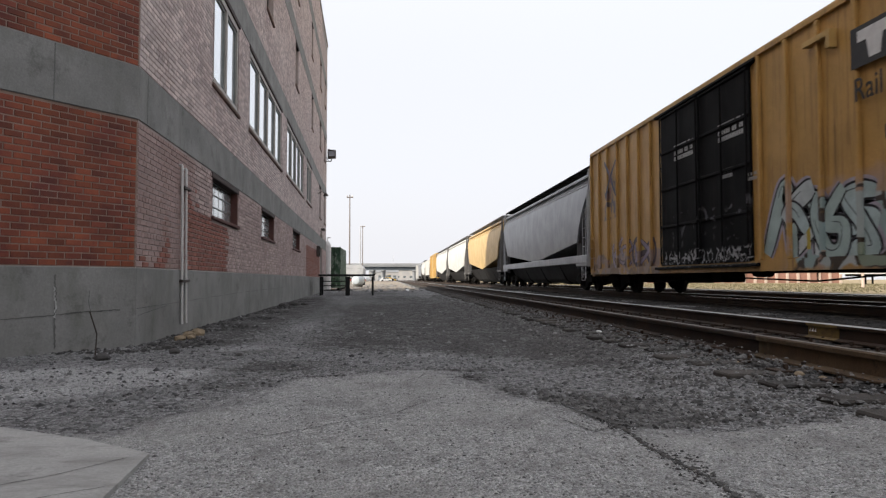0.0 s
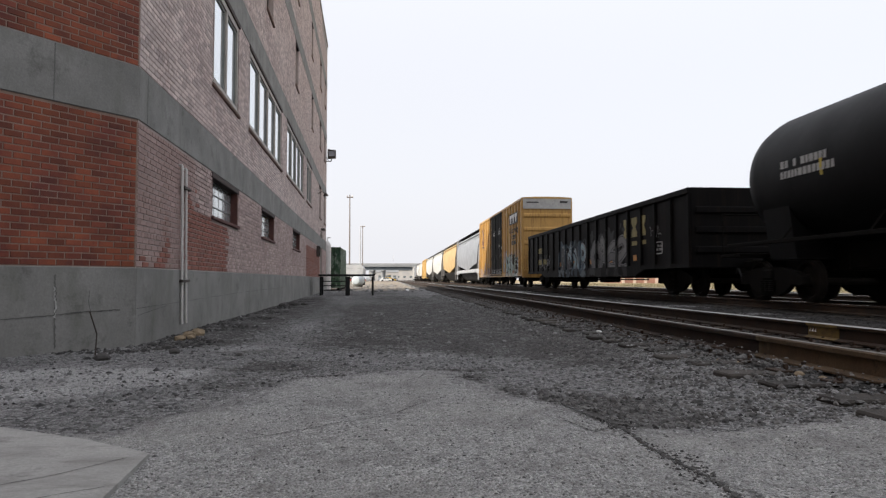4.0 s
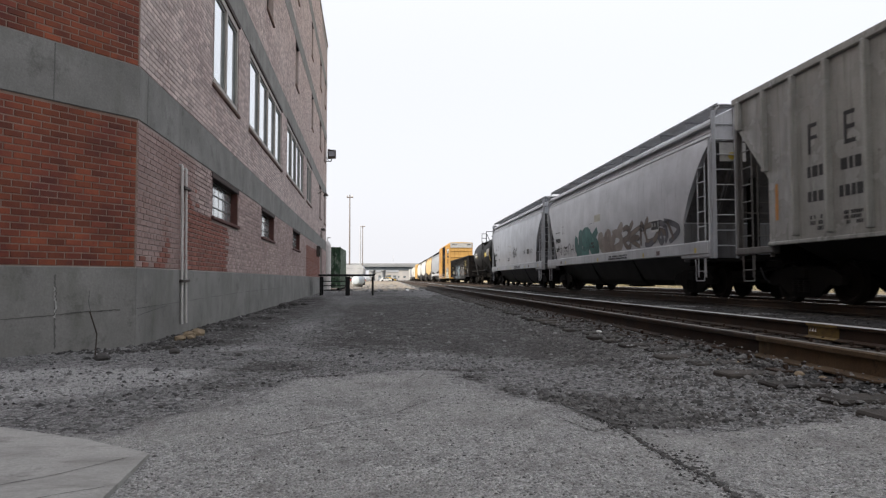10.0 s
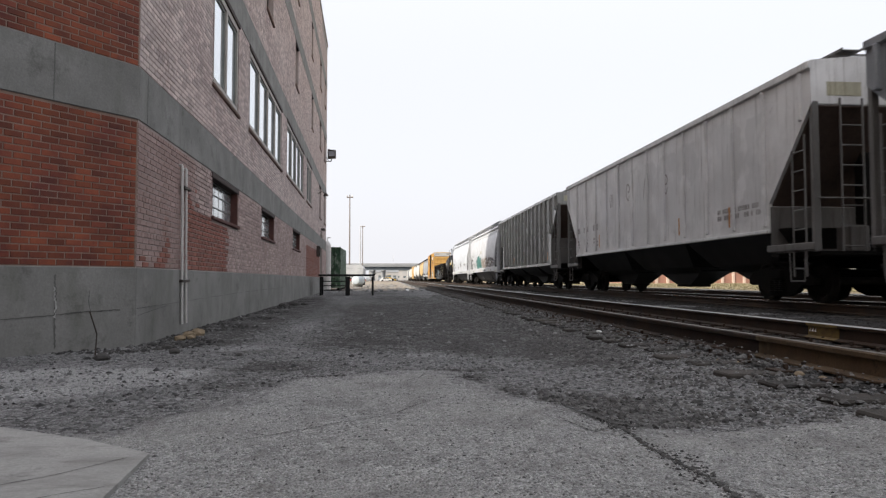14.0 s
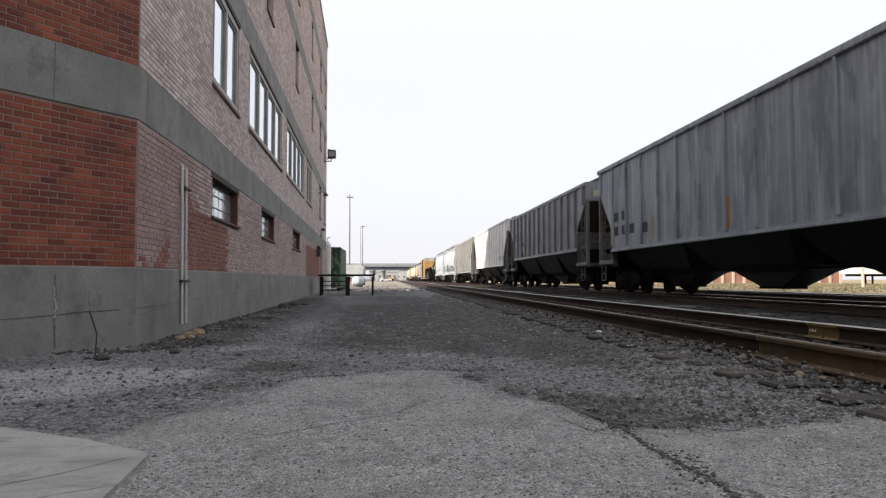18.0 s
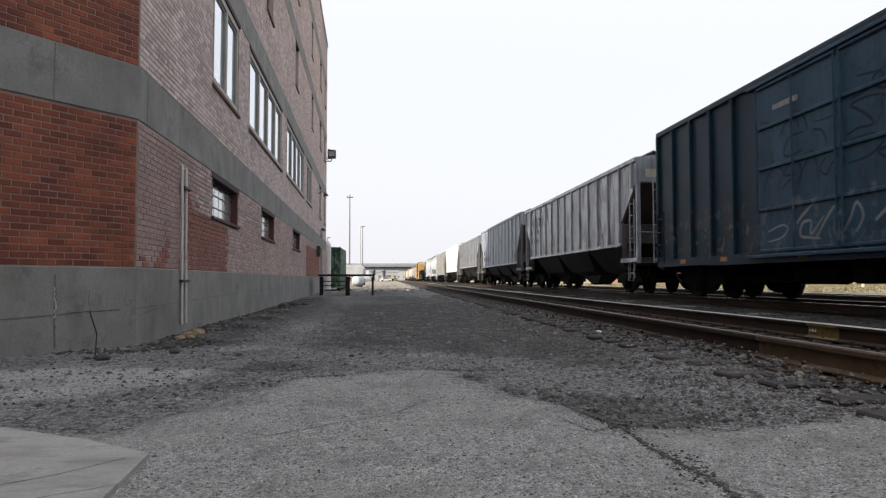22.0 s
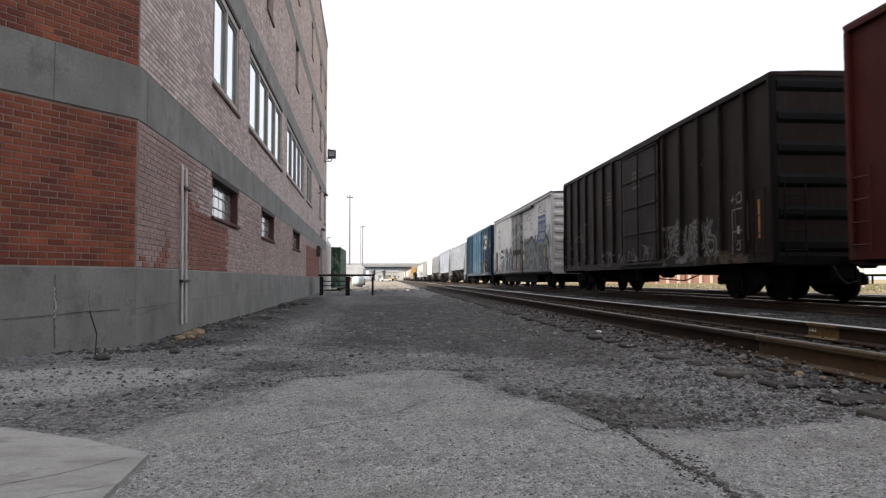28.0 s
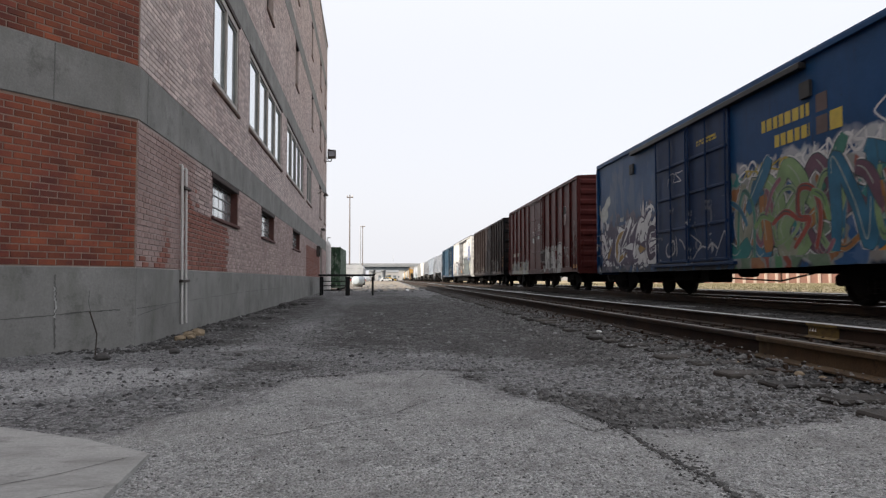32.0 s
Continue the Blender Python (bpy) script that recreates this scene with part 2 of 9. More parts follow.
    def prism(self, pts, y0, y1, axis="y"):
        """Extrudes a flat outline (a, b): along y the outline is (x, z), along x it is (y, z), along z it is (x, y)."""
        n = len(pts)
        put = {"y": lambda a_, b_, u: (a_, u, b_), "x": lambda a_, b_, u: (u, a_, b_), "z": lambda a_, b_, u: (a_, b_, u)}[axis]
        v = [put(*p, y0) for p in pts] + [put(*p, y1) for p in pts]
        f = [(i, (i + 1) % n, n + (i + 1) % n, n + i) for i in range(n)]
        return self.add(v, f + [tuple(reversed(range(n))), tuple(range(n, 2 * n))])

    def loft(self, rings, closed=True, caps=True):
        n = len(rings[0])
        v = [p for r in rings for p in r]
        f = []
        for j in range(len(rings) - 1):
            for i in range(n if closed else n - 1):
                k = (i + 1) % n
                f.append((j * n + i, j * n + k, (j + 1) * n + k, (j + 1) * n + i))
        if caps:
            f += [tuple(reversed(range(n))), tuple(range((len(rings) - 1) * n, len(rings) * n))]
        return self.add(v, f)

    def data(self, name, smooth=False):
        me = bpy.data.meshes.new(name)
        me.from_pydata(self.v, [], self.f)
        bm = bmesh.new()
        bm.from_mesh(me)
        if len(bm.faces) < 60000:
            bmesh.ops.recalc_face_normals(bm, faces=bm.faces)
        if smooth:
            for fc in bm.faces:
                fc.smooth = True
            for e in bm.edges:
                if len(e.link_faces) == 2 and e.calc_face_angle(0) > 0.6:
                    e.smooth = False
        bm.to_mesh(me)
        bm.free()
        return me


def thing(name, m=None, label="", category="", group="", kind=""):
    ob = new(name)
    ob.empty_display_size = 0.2
    if m is not None:
        ob.matrix_basis = m
    return tagged(ob, label, category, group, kind)


def part(name, ms, material, parent=None, label="", smooth=False, at=None, kind=""):
    me = ms if isinstance(ms, bpy.types.Mesh) else ms.data(name, smooth)
    if material is not None and not me.materials:
        me.materials.append(material)
    ob = new(name, me)
    if parent is not None:
        ob.parent = parent
    if at is not None:
        ob.matrix_basis = at if isinstance(at, Matrix) else Matrix.Translation(at)
    return tagged(ob, label, kind=kind)


def words(name, text, material, parent, size, m, label="", depth=0.004, squeeze=1.0, fat=0.0):
    """Raised lettering in the built-in font, at the pose m under its parent."""
    cu = bpy.data.curves.new("letters", "FONT")
    cu.body, cu.size, cu.extrude, cu.align_x, cu.align_y = text, size, depth, "CENTER", "CENTER"
    cu.offset = fat
    tmp = bpy.data.objects.new("letters", cu)
    scene.collection.objects.link(tmp)
    bpy.context.view_layer.update()
    me = bpy.data.meshes.new_from_object(tmp.evaluated_get(bpy.context.evaluated_depsgraph_get()))
    bpy.data.objects.remove(tmp)
    me.materials.clear()
    me.transform(Matrix.Diagonal((squeeze, 1, 1, 1)))
    return part(name, me, material, parent, label, at=m)

# ---- the brick building ----
CORNER = Vector((-2.8156, 7.63, 0))
WALL_DIR, FACE_DIR = radians(-2.1), radians(36.3)
WALL_LEN, WALL_TOP, FACE_LEN = 35.0, 15.55, 60.0
WALL = Matrix.Translation(CORNER) @ Matrix.Rotation(math.pi / 2 - WALL_DIR, 4, "Z")      # local x along the long wall, -y out of it
FACE = Matrix.Translation(CORNER) @ Matrix.Rotation(-math.pi / 2 - FACE_DIR, 4, "Z")     # local x along the street face, +y out of it
COURSE, BRICK_L, FACE_BRICK, JOINT = 0.0677, 0.213, 0.172, 0.011
BASE_TOP, BAND_0, BAND_1 = 0.862, 2.49, 3.105

# openings of the long wall: along from, to, z from, to, kind
OPENINGS = [
    (3.61, 5.84, 1.78, 2.48, "low"), (8.86, 11.1, 1.78, 2.48, "low"), (15.83, 18.25, 1.82, 2.50, "low"),
    (3.53, 5.72, 3.97, 5.72, "tall"), (6.96, 12.5, 3.99, 5.74, "tall"), (13.86, 19.55, 4.05, 5.80, "tall"), (21.0, 23.5, 4.08, 5.82, "tall"),
    (28.7, 30.1, 4.1, 5.8, "slit"), (32.6, 33.7, 4.1, 5.8, "slit"),
    (9.3, 10.5, 7.62, 9.2, "slit"), (16.2, 17.2, 7.68, 9.2, "slit"), (23.2, 24.1, 7.72, 9.25, "slit"), (28.6, 29.9, 7.9, 9.3, "slit"), (32.5, 33.5, 7.9, 9.3, "slit"),
    (9.3, 10.5, 10.95, 12.5, "slit"), (16.2, 17.2, 10.95, 12.5, "slit"), (22.9, 23.75, 11.0, 12.5, "slit"), (28.6, 29.7, 11.2, 12.65, "slit"), (32.6, 33.4, 11.2, 12.7, "slit"),
    (29.8, 31.4, 0.862, 3.45, "door"),
]
BANDS = [(BAND_0, BAND_1), (5.80, 6.42), (9.30, 9.92), (12.70, 13.32)]


def wall_cells(length, bottom, top, holes):
    """Splits a wall with holes into plain rectangles."""
    xs = sorted({0.0, length, *[h[0] for h in holes], *[h[1] for h in holes]})
    zs = sorted({bottom, top, *[h[2] for h in holes], *[h[3] for h in holes]})
    for x0, x1 in zip(xs, xs[1:]):
        run = None
        for z0, z1 in zip(zs, zs[1:]):
            cx, cz = (x0 + x1) / 2, (z0 + z1) / 2
            if any(h[0] < cx < h[1] and h[2] < cz < h[3] for h in holes):
                if run:
                    yield x0, x1, *run
                run = None
            else:
                run = (run[0], z1) if run else (z0, z1)
        if run:
            yield x0, x1, *run


wall = part("wall_east", Mesh(), None, None, at=WALL)
ms = Mesh()
for x0, x1, z0, z1 in wall_cells(WALL_LEN, -0.4, WALL_TOP, OPENINGS):
    ms.box(x0, x1, 0.0, 0.34, z0, z1)
wall.data = ms.data("wall_east")
wall.data.materials.append(M_MORTAR)
tagged(wall, "long brick wall of the warehouse, pinkish grey washed brick", "wall", kind="structure")
ms = Mesh()
ms.box(-0.004, WALL_LEN, -0.02, 0.0, -0.4, BASE_TOP, 0.008)
base = part("base_course", ms, M_CONC, wall, "smooth grey concrete plinth")
for i, (z0, z1) in enumerate(BANDS):
    part("concrete_band", Mesh().box(0.0 if i else 0.0, WALL_LEN, -0.012, 0.0, z0 + 0.02, z1, 0.006), M_CONC, wall, "flush grey concrete floor band")
part("parapet_cap", Mesh().box(-0.05, WALL_LEN + 0.05, -0.05, 0.45, WALL_TOP, WALL_TOP + 0.12, 0.02), M_CONC, wall)

face = part("wall_south", Mesh().box(0.0, FACE_LEN, -0.34, 0.0, -0.4, WALL_TOP), M_MORTARD, None, at=FACE)
tagged(face, "street-side brick wall with concrete bands and plinth", "wall", kind="structure")
part("base_course", Mesh().box(0.0, FACE_LEN, 0.0, 0.022, -0.4, BASE_TOP, 0.008), M_CONC, face, "smooth grey concrete plinth")
for i, (z0, z1) in enumerate(BANDS):
    part("concrete_band", Mesh().box(0.0, FACE_LEN, 0.0, 0.016, z0 + 0.02, z1, 0.006), M_CONC, face, "grey concrete floor band")
# the far end, the back and the roof close the block
ms = Mesh()
p = [WALL @ Vector((WALL_LEN, 0.0, 0)), WALL @ Vector((WALL_LEN, 30, 0)), FACE @ Vector((FACE_LEN, -25, 0)), FACE @ Vector((FACE_LEN, 0.0, 0))]
for q0, q1 in zip(p, p[1:]):
    d = (q1 - q0).normalized()
    nrm = Vector((d.y, -d.x, 0)) * 0.3
    ms.add([tuple(q + Vector((0, 0, z)) + o) for z in (-0.4, WALL_TOP) for q, o in ((q0, nrm * 0), (q1, nrm * 0), (q1, -nrm), (q0, -nrm))],
           [(0, 1, 5, 4), (1, 2, 6, 5), (2, 3, 7, 6), (3, 0, 4, 7), (0, 3, 2, 1), (4, 5, 6, 7)])
tagged(part("wall_north", ms, M_WASH), "plain brick back walls of the warehouse", "wall", kind="structure")
ms = Mesh().prism([(q.x, q.y) for q in (CORNER, *p)], WALL_TOP - 0.5, WALL_TOP - 0.2, "z")
tagged(part("roof_1", ms, M_CONC), "flat warehouse roof behind a parapet", "roof", kind="structure")

# ---- windows, doors and fittings of the long wall ----
def coated_glass(name):
    m = glass(name, (0.78, 0.83, 0.86), 0.02)
    m.node_tree.nodes["Principled BSDF"].inputs["Metallic"].default_value = 0.8
    return m


M_PANE = coated_glass("coated_pane")
M_LOWPANE = glass("old_pane", (0.55, 0.58, 0.58), 0.12)
M_LOWPANE.node_tree.nodes["Principled BSDF"].inputs["Metallic"].default_value = 0.55
M_SASH = mat("sash_metal", (0.10, 0.105, 0.095), (0.14, 0.145, 0.13), 0.5, 0, 2, 60, 0.1)
M_MUNTIN = mat("muntin_steel", (0.09, 0.09, 0.085), (0.13, 0.13, 0.125), 0.6, 0, 2, 60, 0.1)
M_REVEAL = mat("reveal_brick", (0.075, 0.03, 0.026), (0.11, 0.045, 0.036), 0.9, 0, 3, 60, 0.4, coords="World")
M_LINTEL = mat("lintel_steel", (0.03, 0.02, 0.018), (0.05, 0.03, 0.025), 0.8, 0.2, 3, 60, 0.2)


def window_at(i, x0, x1, z0, z1, kind):
    w = thing("window_%d" % i, WALL @ Matrix.Translation((x0, 0, z0)), "", "window", kind="structure")
    wd, ht = x1 - x0, z1 - z0
    if kind == "tall":
        tagged(w, "tall window with pale grey frames and a dark lintel")
        fd = 0.05
        part("lintel", Mesh().box(-0.06, wd + 0.06, -0.03, 0.1, ht - 0.02, ht + 0.07, 0.01), M_LINTEL, w, "dark steel lintel")
        part("window_sill", Mesh().box(-0.06, wd + 0.06, -0.05, 0.2, -0.07, 0.0, 0.015), M_SILL, w, "dark stone sill")
        part("sill_nosing", Mesh().box(-0.02, wd + 0.02, -0.035, 0.1, 0.001, 0.045, 0.008), M_FRAME, w, "pale painted sill board")
        for a0, a1 in ((-0.001, 0.03), (wd - 0.03, wd + 0.001)):
            part("reveal", Mesh().box(a0, a1, -0.004, 0.2, 0, ht - 0.02), M_REVEAL, w, "dark brick reveal")
        fr = Mesh()
        for a0, a1, b0, b1 in ((0.03, 0.11, 0.045, ht - 0.02), (wd - 0.11, wd - 0.03, 0.045, ht - 0.02), (0.11, wd - 0.11, 0.045, 0.12), (0.11, wd - 0.11, ht - 0.13, ht - 0.02)):
            fr.box(a0, a1, 0.0, fd + 0.03, b0, b1, 0.006)
        part("window_frame", fr, M_FRAME, w, "pale grey painted frame")
        n = max(2, round(wd / 1.35))
        for k in range(1, n):
            x = wd * k / n
            part("mullion", Mesh().box(x - 0.05, x + 0.05, -0.004, fd + 0.03, 0.12, ht - 0.13, 0.01), M_FRAME, w)
        for k in range(n):
            a0, a1 = wd * k / n + (0.11 if k == 0 else 0.05), wd * (k + 1) / n - (0.11 if k == n - 1 else 0.05)
            sash = Mesh()
            for q0, q1, b0, b1 in ((a0, a0 + 0.05, 0.12, ht - 0.13), (a1 - 0.05, a1, 0.12, ht - 0.13), (a0 + 0.05, a1 - 0.05, 0.12, 0.17), (a0 + 0.05, a1 - 0.05, ht - 0.18, ht - 0.13)):
                sash.box(q0, q1, 0.03, fd + 0.02, b0, b1, 0.004)
            part("sash", sash, M_SASH, w, "grey-green metal sash")
            part("pane", Mesh().box(a0 + 0.05, a1 - 0.05, fd, fd + 0.012, 0.17, ht - 0.18), M_PANE, w)
    elif kind == "low":
        tagged(w, "small low window of pale panes with thin steel muntins")
        part("lintel", Mesh().box(-0.05, wd + 0.05, -0.022, 0.12, ht - 0.07, ht + 0.02, 0.008), M_LINTEL, w, "dark steel lintel")
        part("window_sill", Mesh().box(-0.05, wd + 0.05, -0.05, 0.22, -0.06, 0.0, 0.012), M_REVEAL, w, "dark brick sill")
        for a0, a1 in ((-0.001, 0.05), (wd - 0.06, wd + 0.001)):
            part("reveal", Mesh().box(a0, a1, -0.004, 0.2, 0, ht - 0.07), M_REVEAL, w)
        nx, nz = 6, 3
        for ix in range(nx):
            for iz in range(nz):
                a0, b0 = 0.05 + (wd - 0.11) * ix / nx, (ht - 0.07) * iz / nz
                part("pane", Mesh().box(a0 + 0.006, a0 + (wd - 0.11) / nx - 0.006, 0.13, 0.15, b0 + 0.008, b0 + (ht - 0.07) / nz - 0.008), M_LOWPANE, w)
        mu = Mesh()
        for iz in range(nz + 1):
            b0 = (ht - 0.07) * iz / nz
            mu.box(0.05, wd - 0.06, 0.122, 0.16, b0 - 0.011, b0 + 0.011)
        for ix in range(nx + 1):
            a0 = 0.05 + (wd - 0.11) * ix / nx
            mu.box(a0 - 0.006, a0 + 0.006, 0.126, 0.16, 0.0, ht - 0.07)
        part("muntins", mu, M_MUNTIN, w)
    elif kind == "slit":
        tagged(w, "narrow dark window high in the wall")
        part("window_sill", Mesh().box(-0.05, wd + 0.05, -0.05, 0.2, -0.08, 0.0, 0.012), M_SILL, w)
        part("lintel", Mesh().box(-0.03, wd + 0.03, -0.02, 0.1, ht, ht + 0.07, 0.008), M_LINTEL, w)
        fr = Mesh()
        for a0, a1, b0, b1 in ((0, 0.06, 0, ht), (wd - 0.06, wd, 0, ht), (0.06, wd - 0.06, 0, 0.06), (0.06, wd - 0.06, ht - 0.06, ht), (0.06, wd - 0.06, ht / 2 - 0.03, ht / 2 + 0.03)):
            fr.box(a0, a1, 0.13, 0.2, b0, b1, 0.006)
        part("window_frame", fr, M_DARK, w)
        part("pane", Mesh().box(0.06, wd - 0.06, 0.16, 0.172, 0.06, ht - 0.06), M_PANE, w)


for i, (x0, x1, z0, z1, kind) in enumerate(OPENINGS):
    if kind != "door":
        window_at(i + 1, x0, x1, z0, z1, kind)
    else:
        d = thing("door_1", WALL @ Matrix.Translation((x0, 0, z0)), "tall grey service door with a small canopy", "door", kind="structure")
        wd, ht = x1 - x0, z1 - z0
        part("door_leaf", Mesh().box(0.06, wd - 0.06, 0.12, 0.17, 0.02, ht - 0.4, 0.008), M_DARK, d)
        part("transom", Mesh().box(0.06, wd - 0.06, 0.12, 0.14, ht - 0.36, ht - 0.06), M_PANE, d)
        fr = Mesh()
        for a0, a1, b0, b1 in ((0, 0.06, 0, ht), (wd - 0.06, wd, 0, ht), (0.06, wd - 0.06, ht - 0.06, ht), (0.06, wd - 0.06, ht - 0.4, ht - 0.36)):
            fr.box(a0, a1, 0.05, 0.18, b0, b1, 0.006)
        part("door_frame", fr, M_FRAME, d)
        part("door_handle", Mesh().path([(wd - 0.16, 0.1, 0.95), (wd - 0.16, 0.06, 0.95), (wd - 0.28, 0.06, 0.95)], 0.012), M_RAILTOP, d)
        part("canopy", Mesh().box(0.3, wd - 0.3, -0.22, 0.02, ht + 0.08, ht + 0.14, 0.01), M_DARK, d)

# ---- bricks ----
RED_ZONES = [(0.2, 1.2, 0.87, 1.15), (1.95, 2.6, 0.87, 2.05), (2.6, 4.85, 0.87, 1.75), (21.0, 29.2, 0.87, 2.22)]


def brick_cells(x0, x1, z0, z1, holes=(), unit=BRICK_L, header_every=6):
    """Runs of bricks in running bond between two heights; bricks that meet a hole are cut."""
    n = round((z1 - z0) / COURSE)
    c = (z1 - z0) / n
    for j in range(n):
        za, zb = z0 + j * c + JOINT / 2, z0 + (j + 1) * c - JOINT / 2
        cuts = sorted((max(h[0], x0), min(h[1], x1)) for h in holes if h[2] < zb and h[3] > za and h[0] < x1 and h[1] > x0)
        runs, cur = [], x0
        for h0, h1 in cuts:
            if h0 > cur:
                runs.append((cur, h0))
            cur = max(cur, h1)
        if cur < x1:
            runs.append((cur, x1))
        header = j % header_every == header_every - 1
        bl = unit / 2 if header else unit
        for r0, r1 in runs:
            x = math.floor(r0 / bl) * bl - (bl / 2 if j % 2 else 0)
            while x < r1:
                xa, xb = max(x, r0) + JOINT / 2, min(x + bl, r1) - JOINT / 2
                if xb - xa > 0.03:
                    yield xa, xb, za, zb
                x += bl


def brick_mesh(name, cells, y_out, y_in, material):
    """All the given bricks in one mesh, each with its own slight set-back."""
    v, f = [], []
    for xa, xb, za, zb in cells:
        k = len(v)
        o = y_out * (1 - 0.35 * random.random())
        b = 0.0035
        v += [(xa, y_in, za), (xb, y_in, za), (xb, y_in, zb), (xa, y_in, zb),
              (xa + b, o, za + b), (xb - b, o, za + b), (xb - b, o, zb - b), (xa + b, o, zb - b)]
        f += [(k + 4, k + 5, k + 6, k + 7), (k, k + 1, k + 5, k + 4), (k + 1, k + 2, k + 6, k + 5), (k + 2, k + 3, k + 7, k + 6), (k + 3, k, k + 4, k + 7)]
        if y_out > 0:
            f[-5:] = [tuple(reversed(q)) for q in f[-5:]]
    me = bpy.data.meshes.new(name)
    me.from_pydata(v, [], f)
    me.materials.append(material)
    return me


def island_brick(name, cols, rough=0.92, vary=(0.72, 1.25)):
    """Brick colours that change from island to island, with grime over several bricks."""
    m = mat(name, cols[0], cols[1], rough, 0, 0.8, 60, 0.4, coords="World", spots=(cols[2], 0.56, 0.72, 1.0))
    n, l = m.node_tree.nodes, m.node_tree.links
    b = n["Principled BSDF"]
    src = b.inputs["Base Color"].links[0].from_socket
    g = n.new("ShaderNodeNewGeometry")
    r = n.new("ShaderNodeMapRange")
    r.inputs[3].default_value, r.inputs[4].default_value = vary
    l.new(g.outputs["Random Per Island"], r.inputs[0])
    h = n.new("ShaderNodeHueSaturation")
    l.new(src, h.inputs["Color"])
    l.new(r.outputs[0], h.inputs["Value"])
    l.new(h.outputs[0], b.inputs["Base Color"])
    return m


M_WASHI = island_brick("washed_brick_field", ((0.35, 0.26, 0.24), (0.43, 0.335, 0.31), (0.28, 0.175, 0.155)))
M_WASHU = island_brick("upper_brick_field", ((0.47, 0.38, 0.355), (0.545, 0.46, 0.43), (0.41, 0.31, 0.28)))
M_REDI = island_brick("red_brick_field", ((0.20, 0.068, 0.046), (0.24, 0.098, 0.07), (0.13, 0.055, 0.044)))
M_FACEI = island_brick("face_brick_field", ((0.134, 0.033, 0.024), (0.233, 0.068, 0.036), (0.075, 0.030, 0.025)), vary=(0.5, 1.35))
zones = [(BASE_TOP, BAND_0), (BAND_1, BANDS[1][0]), (BANDS[1][1], BANDS[2][0]), (BANDS[2][1], BANDS[3][0]), (BANDS[3][1], WALL_TOP)]
holes = [(o[0] - 0.02, o[1] + 0.02, o[2] - 0.05, o[3] + 0.04) for o in OPENINGS]
wash_cells, red_cells, near_cells, up_cells = [], [], [], []
for zi, (z0, z1) in enumerate(zones):
    for c in brick_cells(0.0, WALL_LEN if zi == 0 else (26.0 if zi < 3 else 30.0), z0 + 0.006, z1 - 0.006, holes):
        mx, mz = (c[0] + c[1]) / 2, (c[2] + c[3]) / 2
        if zi == 0 and mx < 2.45:
            near_cells.append(c)
        elif any(q[0] < mx + 0.1 * math.sin(mz * 40) < q[1] and q[2] < mz < q[3] for q in RED_ZONES):
            red_cells.append(c)
        elif zi >= 1:
            up_cells.append(c)
        else:
            wash_cells.append(c)
tagged(part("brick_courses", brick_mesh("brick_courses", wash_cells, -0.012, 0.002, M_WASHI), None, wall, "washed pinkish brick courses"), kind="stuff")
tagged(part("upper_brick_courses", brick_mesh("upper_brick_courses", up_cells, -0.010, 0.002, M_WASHU), None, wall, "pale washed brick courses of the upper floors"), kind="stuff")
tagged(part("red_brick_courses", brick_mesh("red_brick_courses", red_cells, -0.012, 0.002, M_REDI), None, wall, "redder repaired brick courses"), kind="stuff")
tagged(part("brick_courses", brick_mesh("brick_courses", list(brick_cells(26.0, WALL_LEN, BAND_1 + 0.006, BANDS[1][0] - 0.006, holes)) + list(brick_cells(26.0, WALL_LEN, BANDS[1][1], BANDS[2][0] - 0.006, holes)), -0.010, 0.002, M_WASHU), None, wall, "washed pinkish brick courses"), kind="stuff")
near_face, far_face = [], []
for zi, (z0, z1) in enumerate(zones):
    for c in brick_cells(0.012, 9.0, z0 + 0.006, z1 - 0.006, (), FACE_BRICK, 40):
        (near_face if c[1] < 1.75 and c[3] < 3.95 else far_face).append(c)
tagged(part("brick_courses", brick_mesh("brick_courses", far_face, 0.007, -0.002, M_FACEI), None, face, "red brick courses"), kind="stuff")
M_BRICKTEX = mat("plain_brickwork", (0.20, 0.06, 0.04), (0.26, 0.09, 0.06), 0.92, 0, 1.5, 50, 0.4, coords="World")
part("brick_field", Mesh().box(9.0, FACE_LEN, 0.0, 0.011, BASE_TOP, WALL_TOP), M_BRICKTEX, face)

# ---- fittings on the wall ----
pipes = thing("downpipes", WALL @ Matrix.Translation((1.77, 0, 0)), "pair of pale painted conduit pipes clamped to the wall", "pipe")
for dx, top in ((0.0, 2.28), (0.2, 2.26)):
    part("pipe", Mesh().path([(dx, -0.045, 0.13), (dx - 0.12, -0.045, top), (dx - 0.12, 0.0, top)], 0.019, 10), M_PIPE, pipes, smooth=True)
for z in (0.71, 1.99):
    part("clamp", Mesh().box(-0.08, 0.27, -0.075, -0.012, z - 0.02, z + 0.02, 0.006), M_DARK, pipes, "dark pipe clamp")
M_LAMPGLASS = mat("lamp_glass", (0.20, 0.20, 0.22), (0.26, 0.26, 0.28), 0.3, 0, 4, 60, 0.05)
lamp = thing("wall_floodlight", WALL @ Matrix.Translation((34.2, 0, 8.2)), "boxy grey floodlight on a bracket at the wall corner", "floodlight")
part("bracket", Mesh().path([(0, 0.0, -0.12), (0, -0.35, -0.12), (0, -0.35, 0.1)], 0.03, 6).path([(0, 0, 0.15), (0, -0.2, -0.12)], 0.02, 5), M_DARK, lamp)
part("housing", Mesh().prism([(-0.62, 0.1), (-0.12, 0.06), (-0.12, 0.6), (-0.62, 0.52)], -0.25, 0.25, "x"), M_DARK, lamp, "dark lamp housing")
